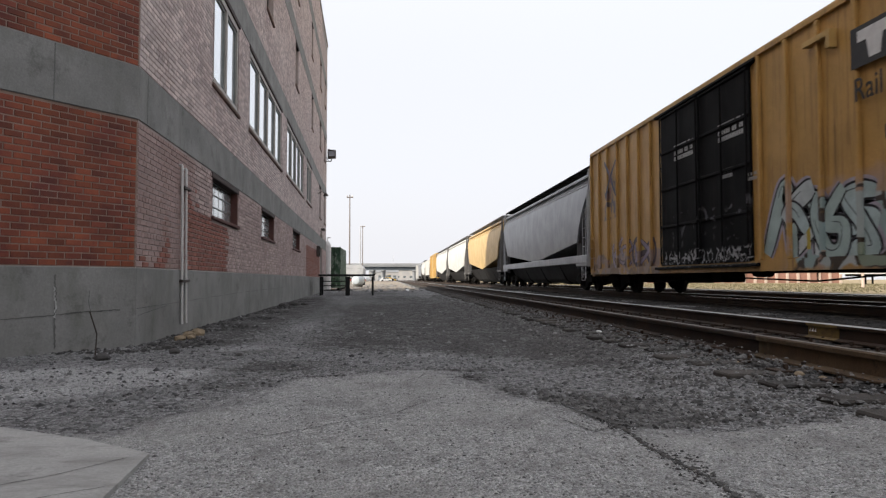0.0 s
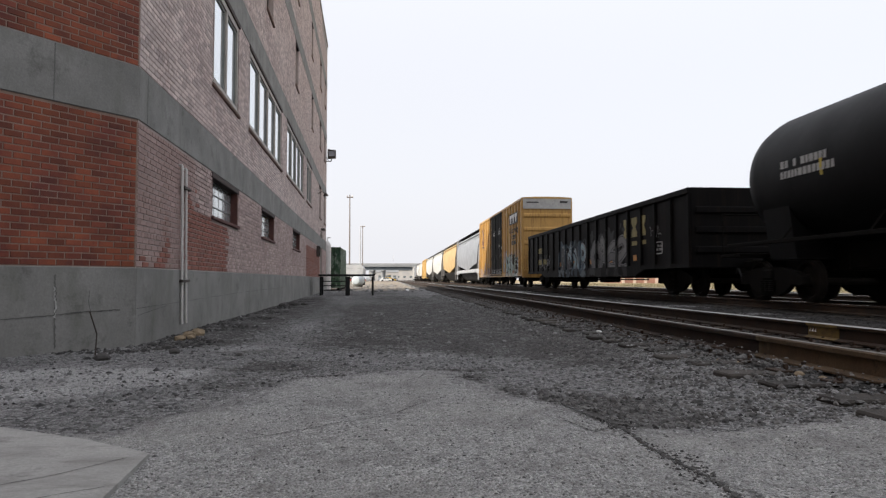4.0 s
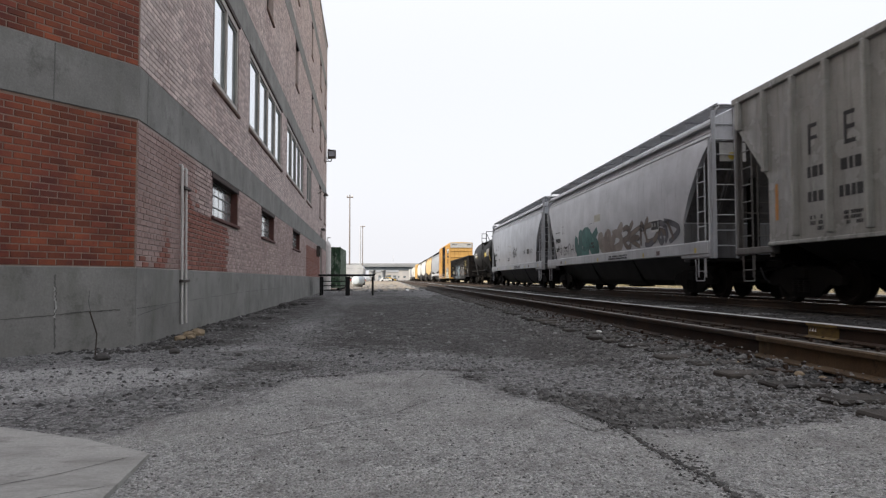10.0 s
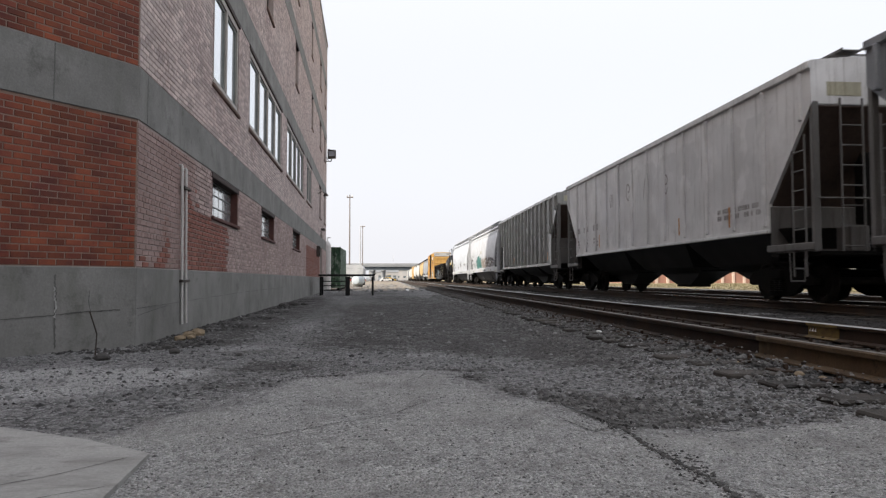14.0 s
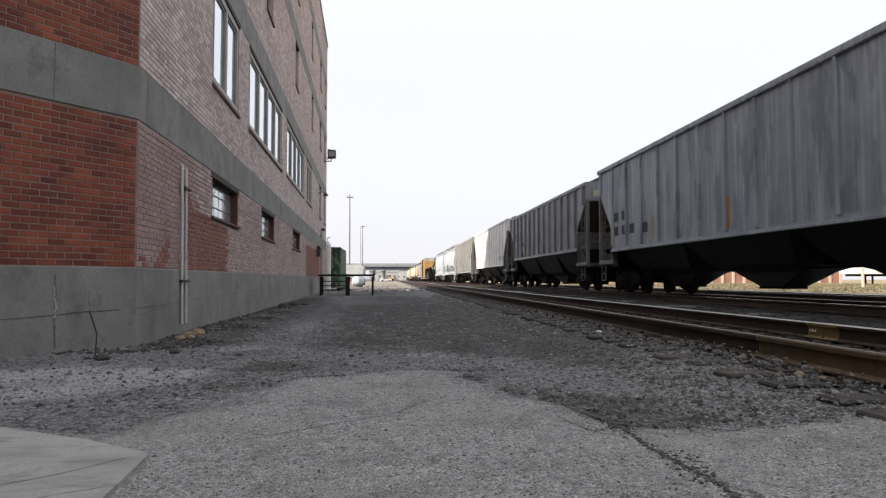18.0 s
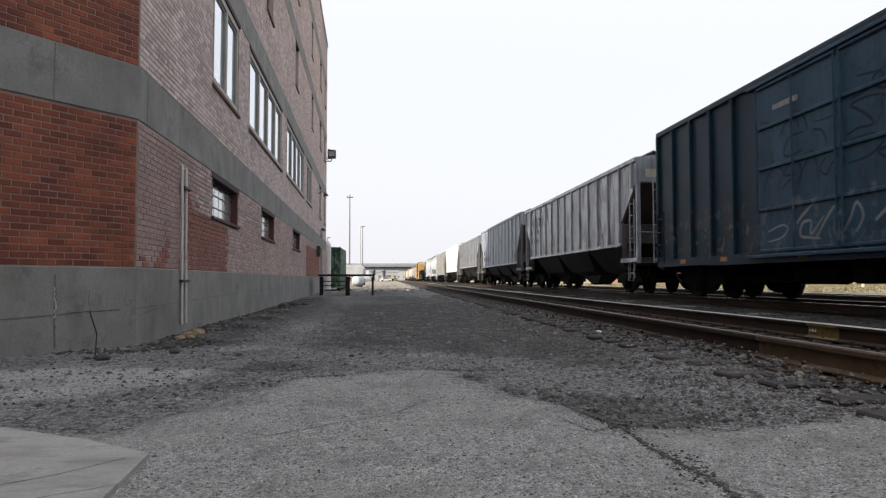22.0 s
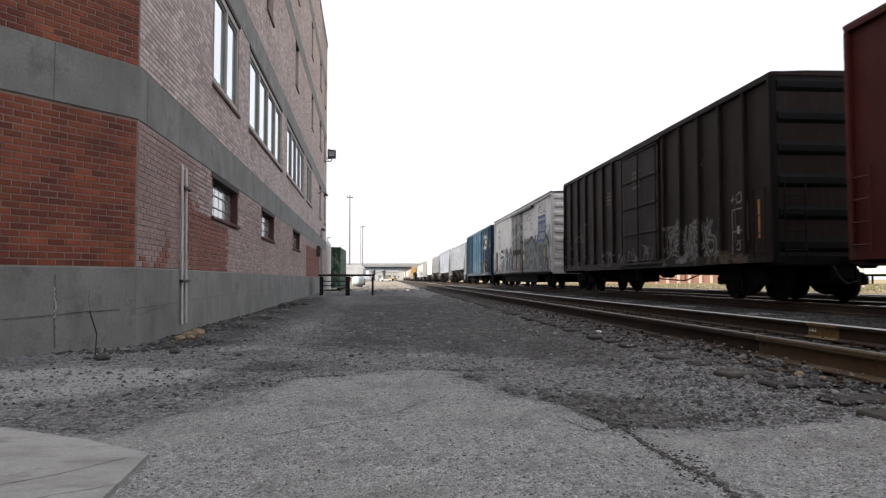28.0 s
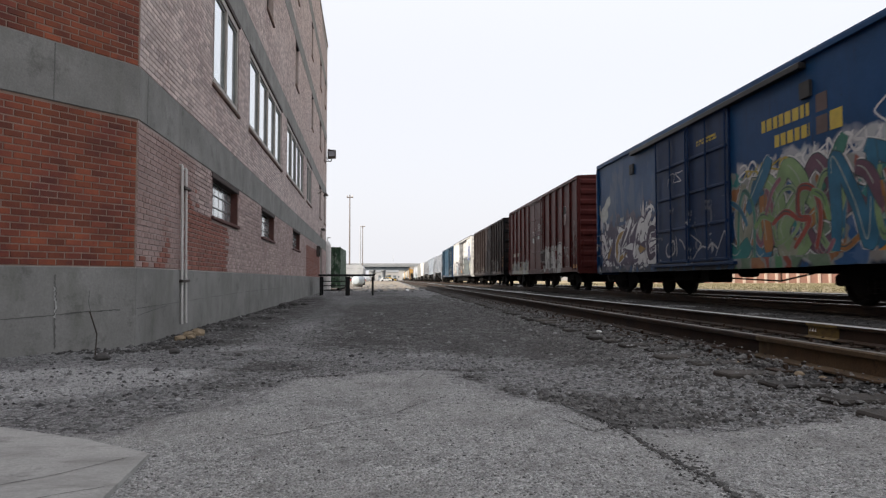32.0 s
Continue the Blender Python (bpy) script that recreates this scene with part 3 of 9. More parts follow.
part("lens", Mesh().box(-0.262, -0.252, -0.56, -0.18, 0.15, 0.47, 0.004), M_LAMPGLASS, lamp, "dull lamp glass")
part("visor", Mesh().box(-0.29, -0.25, -0.62, -0.12, 0.50, 0.56, 0.008), M_DARK, lamp)
bell = thing("wall_lamp", WALL @ Matrix.Translation((27.6, 0, 5.2)), "small dark lamp on a gooseneck arm", "wall lamp")
part("arm", Mesh().path([(0, 0, 0), (0, -0.2, 0.12), (0, -0.42, 0.02)], 0.02, 6), M_DARK, bell)
part("shade", Mesh().lathe([(-0.1, 0.15), (0.0, 0.08), (0.06, 0.03)], "z", 14, (0, -0.42, 0.0)), M_DARK, bell)
meter = thing("meter_box", WALL @ Matrix.Translation((26.9, 0, 1.9)), "small dark electric box fixed to the wall", "electric box")
part("case", Mesh().box(0, 0.4, -0.16, 0.0, 0, 0.55, 0.015), M_DARK, meter)
part("cover", Mesh().box(0.03, 0.37, -0.175, -0.16, 0.03, 0.52, 0.008), M_STEEL, meter)
# joints and stains of the plinth
M_CRACK = mat("dark_crack", (0.07, 0.069, 0.065), (0.12, 0.118, 0.11), 0.95, 0, 4, 60, 0.2)
M_BANDJ = mat("band_joint", (0.10, 0.098, 0.094), (0.14, 0.138, 0.13), 0.95, 0, 4, 60, 0.2)
M_PATCH = mat("mortar_smear", (0.30, 0.30, 0.29), (0.38, 0.38, 0.36), 0.95, 0, 8, 60, 0.4)


def ragged(pts, wid, z_or_y, plane, jag=0.5, n=14):
    """A thin ragged ribbon along a line of points; plane 'y' lies on a wall, 'z' on the ground."""
    left, right = [], []
    for p, q in zip(pts, pts[1:]):
        p, q = Vector(p), Vector(q)
        d = (q - p).normalized()
        nn = Vector((-d.y, d.x))
        for i in range(n):
            c = p.lerp(q, i / n) + nn * random.uniform(-1, 1) * wid * jag
            w = wid * random.uniform(0.35, 1.0)
            left.append(c + nn * w)
            right.append(c - nn * w)
    ms = Mesh()
    put = (lambda c: (c.x, z_or_y, c.y)) if plane == "y" else (lambda c: (c.x, c.y, z_or_y))
    ms.loft([[put(a_), put(b_)] for a_, b_ in zip(left, right)], closed=False, caps=False)
    return ms


part("plinth_joint", ragged([(-0.0, 0.41), (2.2, 0.43), (6, 0.47), (14, 0.5)], 0.004, -0.0245, "y"), M_CRACK, wall, "hairline cold joint in the plinth")
part("plinth_joint", ragged([(0.18, 0.405), (0.55, 0.40), (1.0, 0.37), (1.6, 0.355), (3.0, 0.34)], 0.008, 0.0265, "y"), M_CRACK, face, "hairline cold joint in the plinth")
part("plinth_crack", ragged([(1.86, 0.82), (1.92, 0.6), (2.1, 0.3), (2.12, 0.05)], 0.006, -0.0245, "y"), M_CRACK, wall, "thin vertical crack")
part("form_seam", ragged([(0.88, 0.78), (0.865, 0.55), (0.87, 0.3), (0.86, 0.03)], 0.012, 0.0258, "y"), M_CRACK, face, "rough vertical form seam")
part("mortar_smear", ragged([(0.88, 0.66), (0.87, 0.5), (0.872, 0.34)], 0.010, 0.0278, "y", 1.2), M_PATCH, face, "pale patching smear")
part("form_seam", ragged([(0.52, 0.62), (0.53, 0.5), (0.5, 0.36)], 0.004, 0.0258, "y"), M_CRACK, face, "hairline vertical crack")
part("plinth_joint", ragged([(0.05, 0.33), (0.6, 0.37), (1.2, 0.4)], 0.005, -0.0245, "y"), M_CRACK, wall, "hairline cold joint in the plinth")
for x in (0.28, 6.3, 12.4, 18.5, 24.6):
    part("band_joint", Mesh().box(x - 0.004, x + 0.004, -0.0145, -0.012, BAND_0 + 0.03, BAND_1 - 0.01), M_BANDJ, wall)
for x in (0.93, 3.3, 5.8):
    part("band_joint", Mesh().box(x - 0.005, x + 0.005, 0.016, 0.0185, BAND_0 + 0.03, BAND_1 - 0.01), M_BANDJ, face)

# ---- ground ----
RAIL_TOP = 0.28
TRACKS = (3.73, 8.95, 13.6)
GAUGE = 1.505


def ground_z(x, y):
    z = 0.0
    if x > 1.6:
        z += 0.068 * min(1, (x - 1.6) / 0.9)
    if x > 17:
        z += min(0.08, (x - 17) * 0.02)
    z += 0.018 * noise.noise((x * 0.5, y * 0.5, 3)) + 0.01 * noise.noise((x * 2.1, y * 2.1, 7))
    return z


ASPHALT_EDGE = [(-2.4, 1.0), (-2.3, 3.2), (-1.3, 3.3), (-1.0, 3.9), (-0.88, 4.44), (-0.62, 4.98), (-0.38, 5.0), (-0.01, 5.29), (0.28, 5.36), (0.48, 5.28), (0.52, 4.85), (0.61, 4.61), (0.72, 4.1), (0.99, 3.78), (1.05, 3.43), (1.13, 3.24), (1.36, 3.12), (1.63, 3.1), (2.05, 3.1), (2.49, 3.22), (2.9, 3.4), (3.2, 1.0), (3.0, -3.0), (-2.5, -3.0)]
# dark dirt: blobs of x, y, half-width across, half-length, strength
SOILS = [(-0.38, 5.08, 0.24, 0.07, 1.1), (0.58, 5.36, 0.34, 0.10, 1.3), (0.60, 4.95, 0.10, 0.22, 0.9), (0.78, 4.35, 0.10, 0.3, 0.6), (1.32, 3.75, 0.32, 0.42, 1.1), (1.18, 3.42, 0.12, 0.2, 1.2), (1.45, 3.42, 0.26, 0.14, 1.1), (-0.95, 4.7, 0.2, 0.22, 0.7), (1.6, 6.2, 0.45, 1.1, 0.55), (2.1, 8.6, 0.5, 2.6, 0.65), (1.2, 7.6, 0.5, 1.0, 0.5), (-0.2, 7.6, 0.9, 0.7, 0.45), (0.2, 10.5, 1.4, 2.2, 0.5), (2.0, 14, 0.7, 4, 0.7), (-2.2, 9.4, 0.55, 1.3, 1.0), (-2.3, 13, 0.6, 3, 1.0), (-2.0, 8.0, 0.5, 0.5, 0.7), (-2.7, 20, 0.8, 5, 1.0), (-1.6, 7.0, 0.6, 0.25, 0.6), (1.0, 4.2, 0.16, 0.45, 0.7),
         (-0.9, 5.75, 0.5, 0.45, 0.95), (-1.3, 4.9, 0.22, 0.6, 0.6), (-0.1, 8.6, 1.0, 1.5, 0.8), (0.1, 12.5, 1.0, 2.6, 0.95), (-0.4, 17, 1.4, 4, 1.0), (1.2, 11, 0.7, 2.5, 0.85), (1.3, 18, 0.9, 5, 1.0), (0.2, 26, 2.0, 5, 0.9), (-0.5, 36, 2.2, 5, 0.8), (-2.5, 8.8, 0.4, 1.2, 1.1), (-2.6, 12, 0.45, 3, 1.0), (-2.8, 18, 0.6, 4, 1.1), (-3.2, 25, 0.7, 5, 1.0), (0.9, 7.0, 0.5, 0.7, 0.6), (1.9, 7.5, 0.5, 2.5, 0.6), (-0.2, 4.65, 0.3, 0.12, 0.45), (0.3, 2.7, 0.5, 0.2, 0.35), (1.12, 3.3, 0.04, 0.2, 0.55), (1.14, 2.85, 0.04, 0.3, 0.5), (1.18, 2.4, 0.045, 0.35, 0.55), (1.22, 1.9, 0.05, 0.4, 0.55), (-0.05, 3.7, 0.3, 0.03, 0.5)]
PALES = [(-2.6, 5.0, 0.9, 0.9, 1.0), (-1.7, 5.3, 0.5, 0.4, 0.7), (-3.4, 4.4, 0.9, 0.8, 1.0), (-1.6, 7.2, 0.5, 0.5, 0.6), (0.4, 6.6, 0.6, 0.35, 0.5), (1.9, 5.3, 0.3, 0.8, 0.35), (-1.3, 10.5, 0.4, 2.0, 0.5), (-0.9, 7.0, 0.25, 0.4, 0.4)]


def inside_depth(x, y, poly):
    """How far a spot lies inside an outline, in metres; negative outside."""
    best, inside = 9.0, False
    for (ax, ay), (bx, by) in zip(poly, poly[1:] + poly[:1]):
        if (ay > y) != (by > y) and x < (bx - ax) * (y - ay) / (by - ay) + ax:
            inside = not inside
        dx, dy = bx - ax, by - ay
        t = max(0, min(1, ((x - ax) * dx + (y - ay) * dy) / (dx * dx + dy * dy)))
        best = min(best, math.hypot(x - ax - t * dx, y - ay - t * dy))
    return best if inside else -best


def blob_sum(x, y, blobs):
    return sum(k * math.exp(-((x - bx) / w) ** 2 - ((y - by) / l_) ** 2) for bx, by, w, l_, k in blobs)


def ground_sheet():
    xs = [-3000, -900, -300, -120, -60, -30, -15, -9] + [-6 + 0.08 * i for i in range(120)] + [3.6 + 0.4 * i for i in range(50)] + [25, 32, 45, 60, 90, 150, 300, 900, 3000]
    ys = [-900, -200, -60, -20, -8, -3, -1] + [0.8 + 0.08 * i for i in range(140)] + [12 + 0.3 * i for i in range(90)] + [40 + 2 * i for i in range(20)] + [85, 100, 130, 180, 260, 400, 700, 1300, 3500]
    v, asph, soil, pale, far = [], [], [], [], []
    for y in ys:
        for x in xs:
            near = -7 < x < 4 and -4 < y < 40
            d = inside_depth(x, y, ASPHALT_EDGE) if near else -9.0
            z = ground_z(x, y) + (0.022 * max(0.0, min(1.0, d / 0.12 + 0.5)) if near else 0)
            asph.append(d)
            soil.append(blob_sum(x, y, SOILS) if near else 0.0)
            pale.append(blob_sum(x, y, PALES) if near else 0.0)
            v.append((x, y, z))
    n = len(xs)
    f = [(j * n + i, j * n + i + 1, (j + 1) * n + i + 1, (j + 1) * n + i) for j in range(len(ys) - 1) for i in range(n - 1)]
    me = bpy.data.meshes.new("ground")
    me.from_pydata(v, [], f)
    for name, vals in (("asphalt", asph), ("soil", soil), ("pale", pale)):
        at = me.attributes.new(name, "FLOAT", "POINT")
        at.data.foreach_set("value", vals)
    me.shade_smooth()
    return me


def gravel(name, cols, cell=38.0, fine=110.0, bump=1.0, patch=None, dist=0.02, lo=0.0, hi=1.0):
    """Stones by Voronoi cells of two sizes, each its own grey, with broad patches of soil."""
    m = bpy.data.materials.new(name)
    m.use_nodes = True
    n, l = m.node_tree.nodes, m.node_tree.links
    b = n["Principled BSDF"]
    geo = n.new("ShaderNodeNewGeometry")

    def vor(sc):
        v = n.new("ShaderNodeTexVoronoi")
        v.inputs["Scale"].default_value = sc
        l.new(geo.outputs["Position"], v.inputs["Vector"])
        bw = n.new("ShaderNodeRGBToBW")
        l.new(v.outputs["Color"], bw.inputs[0])
        return v.outputs["Distance"], bw.outputs[0]

    def noi(sc, det=5):
        t = n.new("ShaderNodeTexNoise")
        t.inputs["Scale"].default_value, t.inputs["Detail"].default_value = sc, det
        l.new(geo.outputs["Position"], t.inputs["Vector"])
        return t.outputs[0]

    def rng(v, a_, b_, c_=0.0, d_=1.0):
        r = n.new("ShaderNodeMapRange")
        for i, x in enumerate((a_, b_, c_, d_)):
            r.inputs[i + 1].default_value = x
        l.new(v, r.inputs[0])
        return r.outputs[0]

    def mixc(f, a_, b_, kind="MIX"):
        x = n.new("ShaderNodeMix")
        x.data_type, x.blend_type = "RGBA", kind
        for sock, v in ((x.inputs[0], f), (x.inputs[6], a_), (x.inputs[7], b_)):
            if isinstance(v, (int, float)):
                sock.default_value = v
            elif isinstance(v, tuple):
                sock.default_value = (*v, 1)
            else:
                l.new(v, sock)
        return x.outputs[2]

    d1, c1 = vor(cell)
    d2, c2 = vor(fine)
    big = noi(0.9)
    mid = noi(5.0)
    col = mixc(rng(c1, 0.15, 0.85), cols[0], cols[1])
    col = mixc(rng(c2, 0.2, 0.8, 0.0, 0.75), col, mixc(rng(c2, 0.55, 0.95), cols[0], cols[2]))
    col = mixc(rng(mid, 0.45, 0.7, 0.0, 0.65), col, cols[3])
    if patch:
        col = mixc(rng(big, patch[1], patch[2], 0.0, 0.85), col, patch[0])
    l.new(col, b.inputs["Base Color"])
    b.inputs["Roughness"].default_value = 0.92
    add = n.new("ShaderNodeMath")
    add.operation = "ADD"
    l.new(rng(d1, 0.0, 0.6, 1.0, 0.0), add.inputs[0])
    l.new(rng(d2, 0.0, 0.7, 0.5, 0.0), add.inputs[1])
    bp = n.new("ShaderNodeBump")
    bp.inputs["Strength"].default_value, bp.inputs["Distance"].default_value = bump, dist
    l.new(add.outputs[0], bp.inputs["Height"])
    l.new(bp.outputs[0], b.inputs["Normal"])
    return m


def yard_material():
    """Gravel, pale gravel, dark dirt and worn asphalt that run into one another with ragged borders."""
    m = bpy.data.materials.new("yard_surface")
    m.use_nodes = True
    n, l = m.node_tree.nodes, m.node_tree.links
    b = n["Principled BSDF"]
    geo = n.new("ShaderNodeNewGeometry")
    pos = geo.outputs["Position"]

    def vor(sc, warp=None):
        v = n.new("ShaderNodeTexVoronoi")
        v.inputs["Scale"].default_value = sc
        l.new(pos, v.inputs["Vector"])
        bw = n.new("ShaderNodeRGBToBW")
        l.new(v.outputs["Color"], bw.inputs[0])
        return v.outputs["Distance"], bw.outputs[0]

    def noi(sc, det=5, rg=0.6):
        t = n.new("ShaderNodeTexNoise")
        t.inputs["Scale"].default_value, t.inputs["Detail"].default_value, t.inputs["Roughness"].default_value = sc, det, rg
        l.new(pos, t.inputs["Vector"])
        return t.outputs[0]

    def rng(v, a_, b_, c_=0.0, d_=1.0):
        r = n.new("ShaderNodeMapRange")
        for i, x in enumerate((a_, b_, c_, d_)):
            r.inputs[i + 1].default_value = x
        l.new(v, r.inputs[0])
        return r.outputs[0]

    def op(kind, a_, b_):
        x = n.new("ShaderNodeMath")
        x.operation = kind
        for sock, v in zip(x.inputs, (a_, b_)):
            if isinstance(v, (int, float)):
                sock.default_value = v
            else:
                l.new(v, sock)
        return x.outputs[0]

    def mixc(f, a_, b_):
        x = n.new("ShaderNodeMix")
        x.data_type = "RGBA"
        for sock, v in ((x.inputs[0], f), (x.inputs[6], a_), (x.inputs[7], b_)):
            if isinstance(v, (int, float)):
                sock.default_value = v
            elif isinstance(v, tuple):
                sock.default_value = (*v, 1)
            else:
                l.new(v, sock)
        return x.outputs[2]

    def attr(name):
        x = n.new("ShaderNodeAttribute")
        x.attribute_name = name
        return x.outputs["Fac"]

    d1, c1 = vor(30)
    d2, c2 = vor(85)
    d3, c3 = vor(170)
    rag = noi(3.2, 8, 0.72)
    rag2 = noi(14, 6, 0.7)
    broad = noi(0.8, 4)
    # loose gravel
    g = mixc(rng(c1, 0.2, 0.8), (0.055, 0.055, 0.057), (0.26, 0.258, 0.262))
    g = mixc(rng(c2, 0.35, 0.85, 0.0, 0.7), g, mixc(rng(c2, 0.6, 0.95), (0.075, 0.073, 0.07), (0.62, 0.615, 0.62)))
    # pale gravel
    p = mixc(rng(c2, 0.2, 0.8), (0.19, 0.189, 0.19), (0.50, 0.497, 0.50))
    p = mixc(rng(c3, 0.5, 0.95, 0.0, 0.8), p, (0.62, 0.615, 0.62))
    # dirt
    s_ = mixc(rng(c2, 0.3, 0.9), (0.021, 0.0195, 0.018), (0.070, 0.065, 0.060))
    s_ = mixc(rng(c1, 0.74, 0.9, 0.0, 0.8), s_, (0.115, 0.113, 0.111))
    s_ = mixc(rng(noi(2.1, 7, 0.75), 0.49, 0.62, 0.0, 0.6), s_, g)
    # asphalt: worn aggregate
    t = mixc(rng(c3, 0.2, 0.8), (0.22, 0.219, 0.217), (0.40, 0.398, 0.394))
    t = mixc(rng(c2, 0.68, 0.95, 0.0, 0.9), t, (0.56, 0.556, 0.548))
    t = mixc(rng(c2, 0.30, 0.10, 0.0, 0.8), t, (0.07, 0.069, 0.067))
    t = mixc(rng(rag2, 0.52, 0.75, 0.0, 0.7), t, (0.14, 0.137, 0.132))
    t = mixc(rng(noi(3.5, 7, 0.7), 0.48, 0.70, 0.0, 0.6), t, (0.17, 0.166, 0.161))
    t = mixc(rng(broad, 0.45, 0.7, 0.0, 0.45), t, (0.37, 0.36, 0.345))
    edge = op("ADD", op("MULTIPLY", op("SUBTRACT", rag, 0.5), 2.0), op("MULTIPLY", op("SUBTRACT", rag2, 0.5), 0.7))
    f_pale = rng(op("ADD", attr("pale"), op("MULTIPLY", op("SUBTRACT", rag, 0.5), 1.6)), 0.3, 0.7, 0.0, 0.85)
    f_soil = rng(op("ADD", attr("soil"), op("ADD", op("MULTIPLY", op("SUBTRACT", rag, 0.5), 2.2), op("MULTIPLY", op("SUBTRACT", rag2, 0.5), 1.6))), 0.36, 0.85, 0.0, 0.80)
    f_asph = rng(op("ADD", op("MULTIPLY", attr("asphalt"), 2.2), op("MULTIPLY", edge, 1.5)), -0.3, 0.45, 0.0, 1.0)
    col = mixc(f_pale, g, p)
    col = mixc(f_asph, col, t)
    col = mixc(f_soil, col, s_)
    col = mixc(rng(noi(1.7, 6, 0.7), 0.5, 0.75, 0.0, 0.45), col, (0.078, 0.0755, 0.073))
    gain = n.new("ShaderNodeVectorMath")
    gain.operation = "MULTIPLY"
    gain.inputs[1].default_value = (1.05, 1.055, 1.035)
    l.new(col, gain.inputs[0])
    col = gain.outputs[0]
    # dry grass and dirt beyond the tracks
    sx = n.new("ShaderNodeSeparateXYZ")
    l.new(pos, sx.inputs[0])
    tan_ = mixc(rng(noi(0.5, 6, 0.7), 0.35, 0.65), (0.26, 0.205, 0.125), (0.36, 0.29, 0.18))
    tan_ = mixc(rng(noi(2.5, 6, 0.7), 0.52, 0.7, 0.0, 0.6), tan_, (0.17, 0.15, 0.08))
    col = mixc(rng(op("ADD", sx.outputs[0], op("MULTIPLY", rag, 2.0)), 16.9, 18.2), col, tan_)
    l.new(col, b.inputs["Base Color"])
    b.inputs["Roughness"].default_value = 0.95
    b.inputs["Specular IOR Level"].default_value = 0.25
    hgt = op("ADD", op("MULTIPLY", rng(d1, 0.0, 0.6, 1.0, 0.0), op("SUBTRACT", 1.0, f_asph)), op("ADD", rng(d2, 0.0, 0.6, 0.7, 0.0), op("MULTIPLY", rag2, 1.2)))
    bp = n.new("ShaderNodeBump")
    bp.inputs["Strength"].default_value, bp.inputs["Distance"].default_value = 1.0, 0.022
    l.new(hgt, bp.inputs["Height"])
    l.new(bp.outputs[0], b.inputs["Normal"])
    return m


M_GROUND = yard_material()
# near black: the shade under the train and along the tracks is in this colour
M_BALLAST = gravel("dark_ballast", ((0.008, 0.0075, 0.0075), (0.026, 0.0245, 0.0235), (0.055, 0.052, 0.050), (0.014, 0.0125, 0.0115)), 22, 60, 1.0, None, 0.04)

ground = tagged(part("ground", ground_sheet(), M_GROUND), "worn grey asphalt, gravel and dark dirt yard", "ground", kind="structure")


def flat_piece(name, outline, lift, material, jag=0.04, label="", category="ground", sub=8, thick=0.0):
    """A thin irregular sheet on the ground with a ragged edge."""
    pts = []
    for p, q in zip(outline, outline[1:] + outline[:1]):
        p, q = Vector(p), Vector(q)
        n = max(2, int((q - p).length / 0.05)) if sub else 1
        for i in range(n):
            c = p.lerp(q, i / n)
            o = jag * (noise.noise((c.x * 3, c.y * 3, 1)) + 0.6 * noise.noise((c.x * 11, c.y * 11, 5)))
            pts.append((c.x + o, c.y + o * 0.8))
    bm = bmesh.new()
    vs = [bm.verts.new((x, y, 0)) for x, y in pts]
    bm.faces.new(vs)
    bmesh.ops.triangulate(bm, faces=bm.faces[:])
    for _ in range(3 if sub else 0):
        long = [e for e in bm.edges if e.calc_length() > 0.22]
        if long:
            bmesh.ops.subdivide_edges(bm, edges=long, cuts=1)
            bmesh.ops.triangulate(bm, faces=bm.faces[:])
    for v in bm.verts:
        v.co.z = ground_z(v.co.x, v.co.y) + (lift if not v.is_boundary else lift * 0.3)
    bmesh.ops.recalc_face_normals(bm, faces=bm.faces)
    if bm.faces and sum(f_.normal.z for f_ in bm.faces) < 0:
        bmesh.ops.reverse_faces(bm, faces=bm.faces)
    me = bpy.data.meshes.new(name)
    bm.to_mesh(me)
    bm.free()
    return tagged(part(name, me, material), label, category, kind="structure")


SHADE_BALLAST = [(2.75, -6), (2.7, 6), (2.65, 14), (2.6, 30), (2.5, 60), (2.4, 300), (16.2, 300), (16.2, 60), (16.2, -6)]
flat_piece("ballast", SHADE_BALLAST, 0.02, M_BALLAST, 0.0, "dark ballast under the tracks, shade put into its colour", "ballast", sub=0)
flat_piece("dry_grass_1", [(16.5, -40), (16.4, 40), (16.6, 300), (400, 500), (400, -40)], 0.03, M_TAN, 0.0, "dry tan grass and dirt beyond the tracks", "grass", sub=0)
flat_piece("dirt_1", [(-30, 52), (-2, 43), (1.8, 44), (1.8, 300), (-60, 300)], 0.02, M_LOT, 0.3, "sunlit tan dirt lot beyond the building", "dirt", sub=0)
# concrete slab
SLAB = [(-2.75, 3.72), (-1.84, 3.37), (-1.34, 3.09), (-0.97, 2.82), (-0.92, 2.26), (-1.15, 1.6), (-3.2, 1.6)]
slab = tagged(part("concrete_slab", Mesh().prism(SLAB, -0.03, 0.03, "z"), M_SLAB), "pale broken concrete slab set in the yard", "slab", kind="structure")
M_SEAM = mat("seam_dirt", (0.025, 0.023, 0.021), (0.055, 0.052, 0.048), 0.95, 0, 6, 60, 0.3)
part("slab_crack", ragged([(-1.75, 2.12), (-1.45, 2.32), (-1.2, 2.53), (-1.02, 2.77)], 0.0032, 0.0315, "z"), M_SEAM, slab, "dark crack across the slab")
part("slab_crack", ragged([(-1.3, 2.15), (-1.06, 2.32), (-0.95, 2.38)], 0.003, 0.0315, "z"), M_SEAM, slab, "dark crack across the slab")


def ground_ribbon(name, pts, wid, label, material=M_SEAM, lift=0.026):
    ms = ragged(pts, wid, 0.0, "z", 0.9, 26)
    ms.v = [(x, y, ground_z(x, y) + lift) for x, y, z in ms.v]
    return tagged(part(name, ms, material), label, "crack", kind="structure")


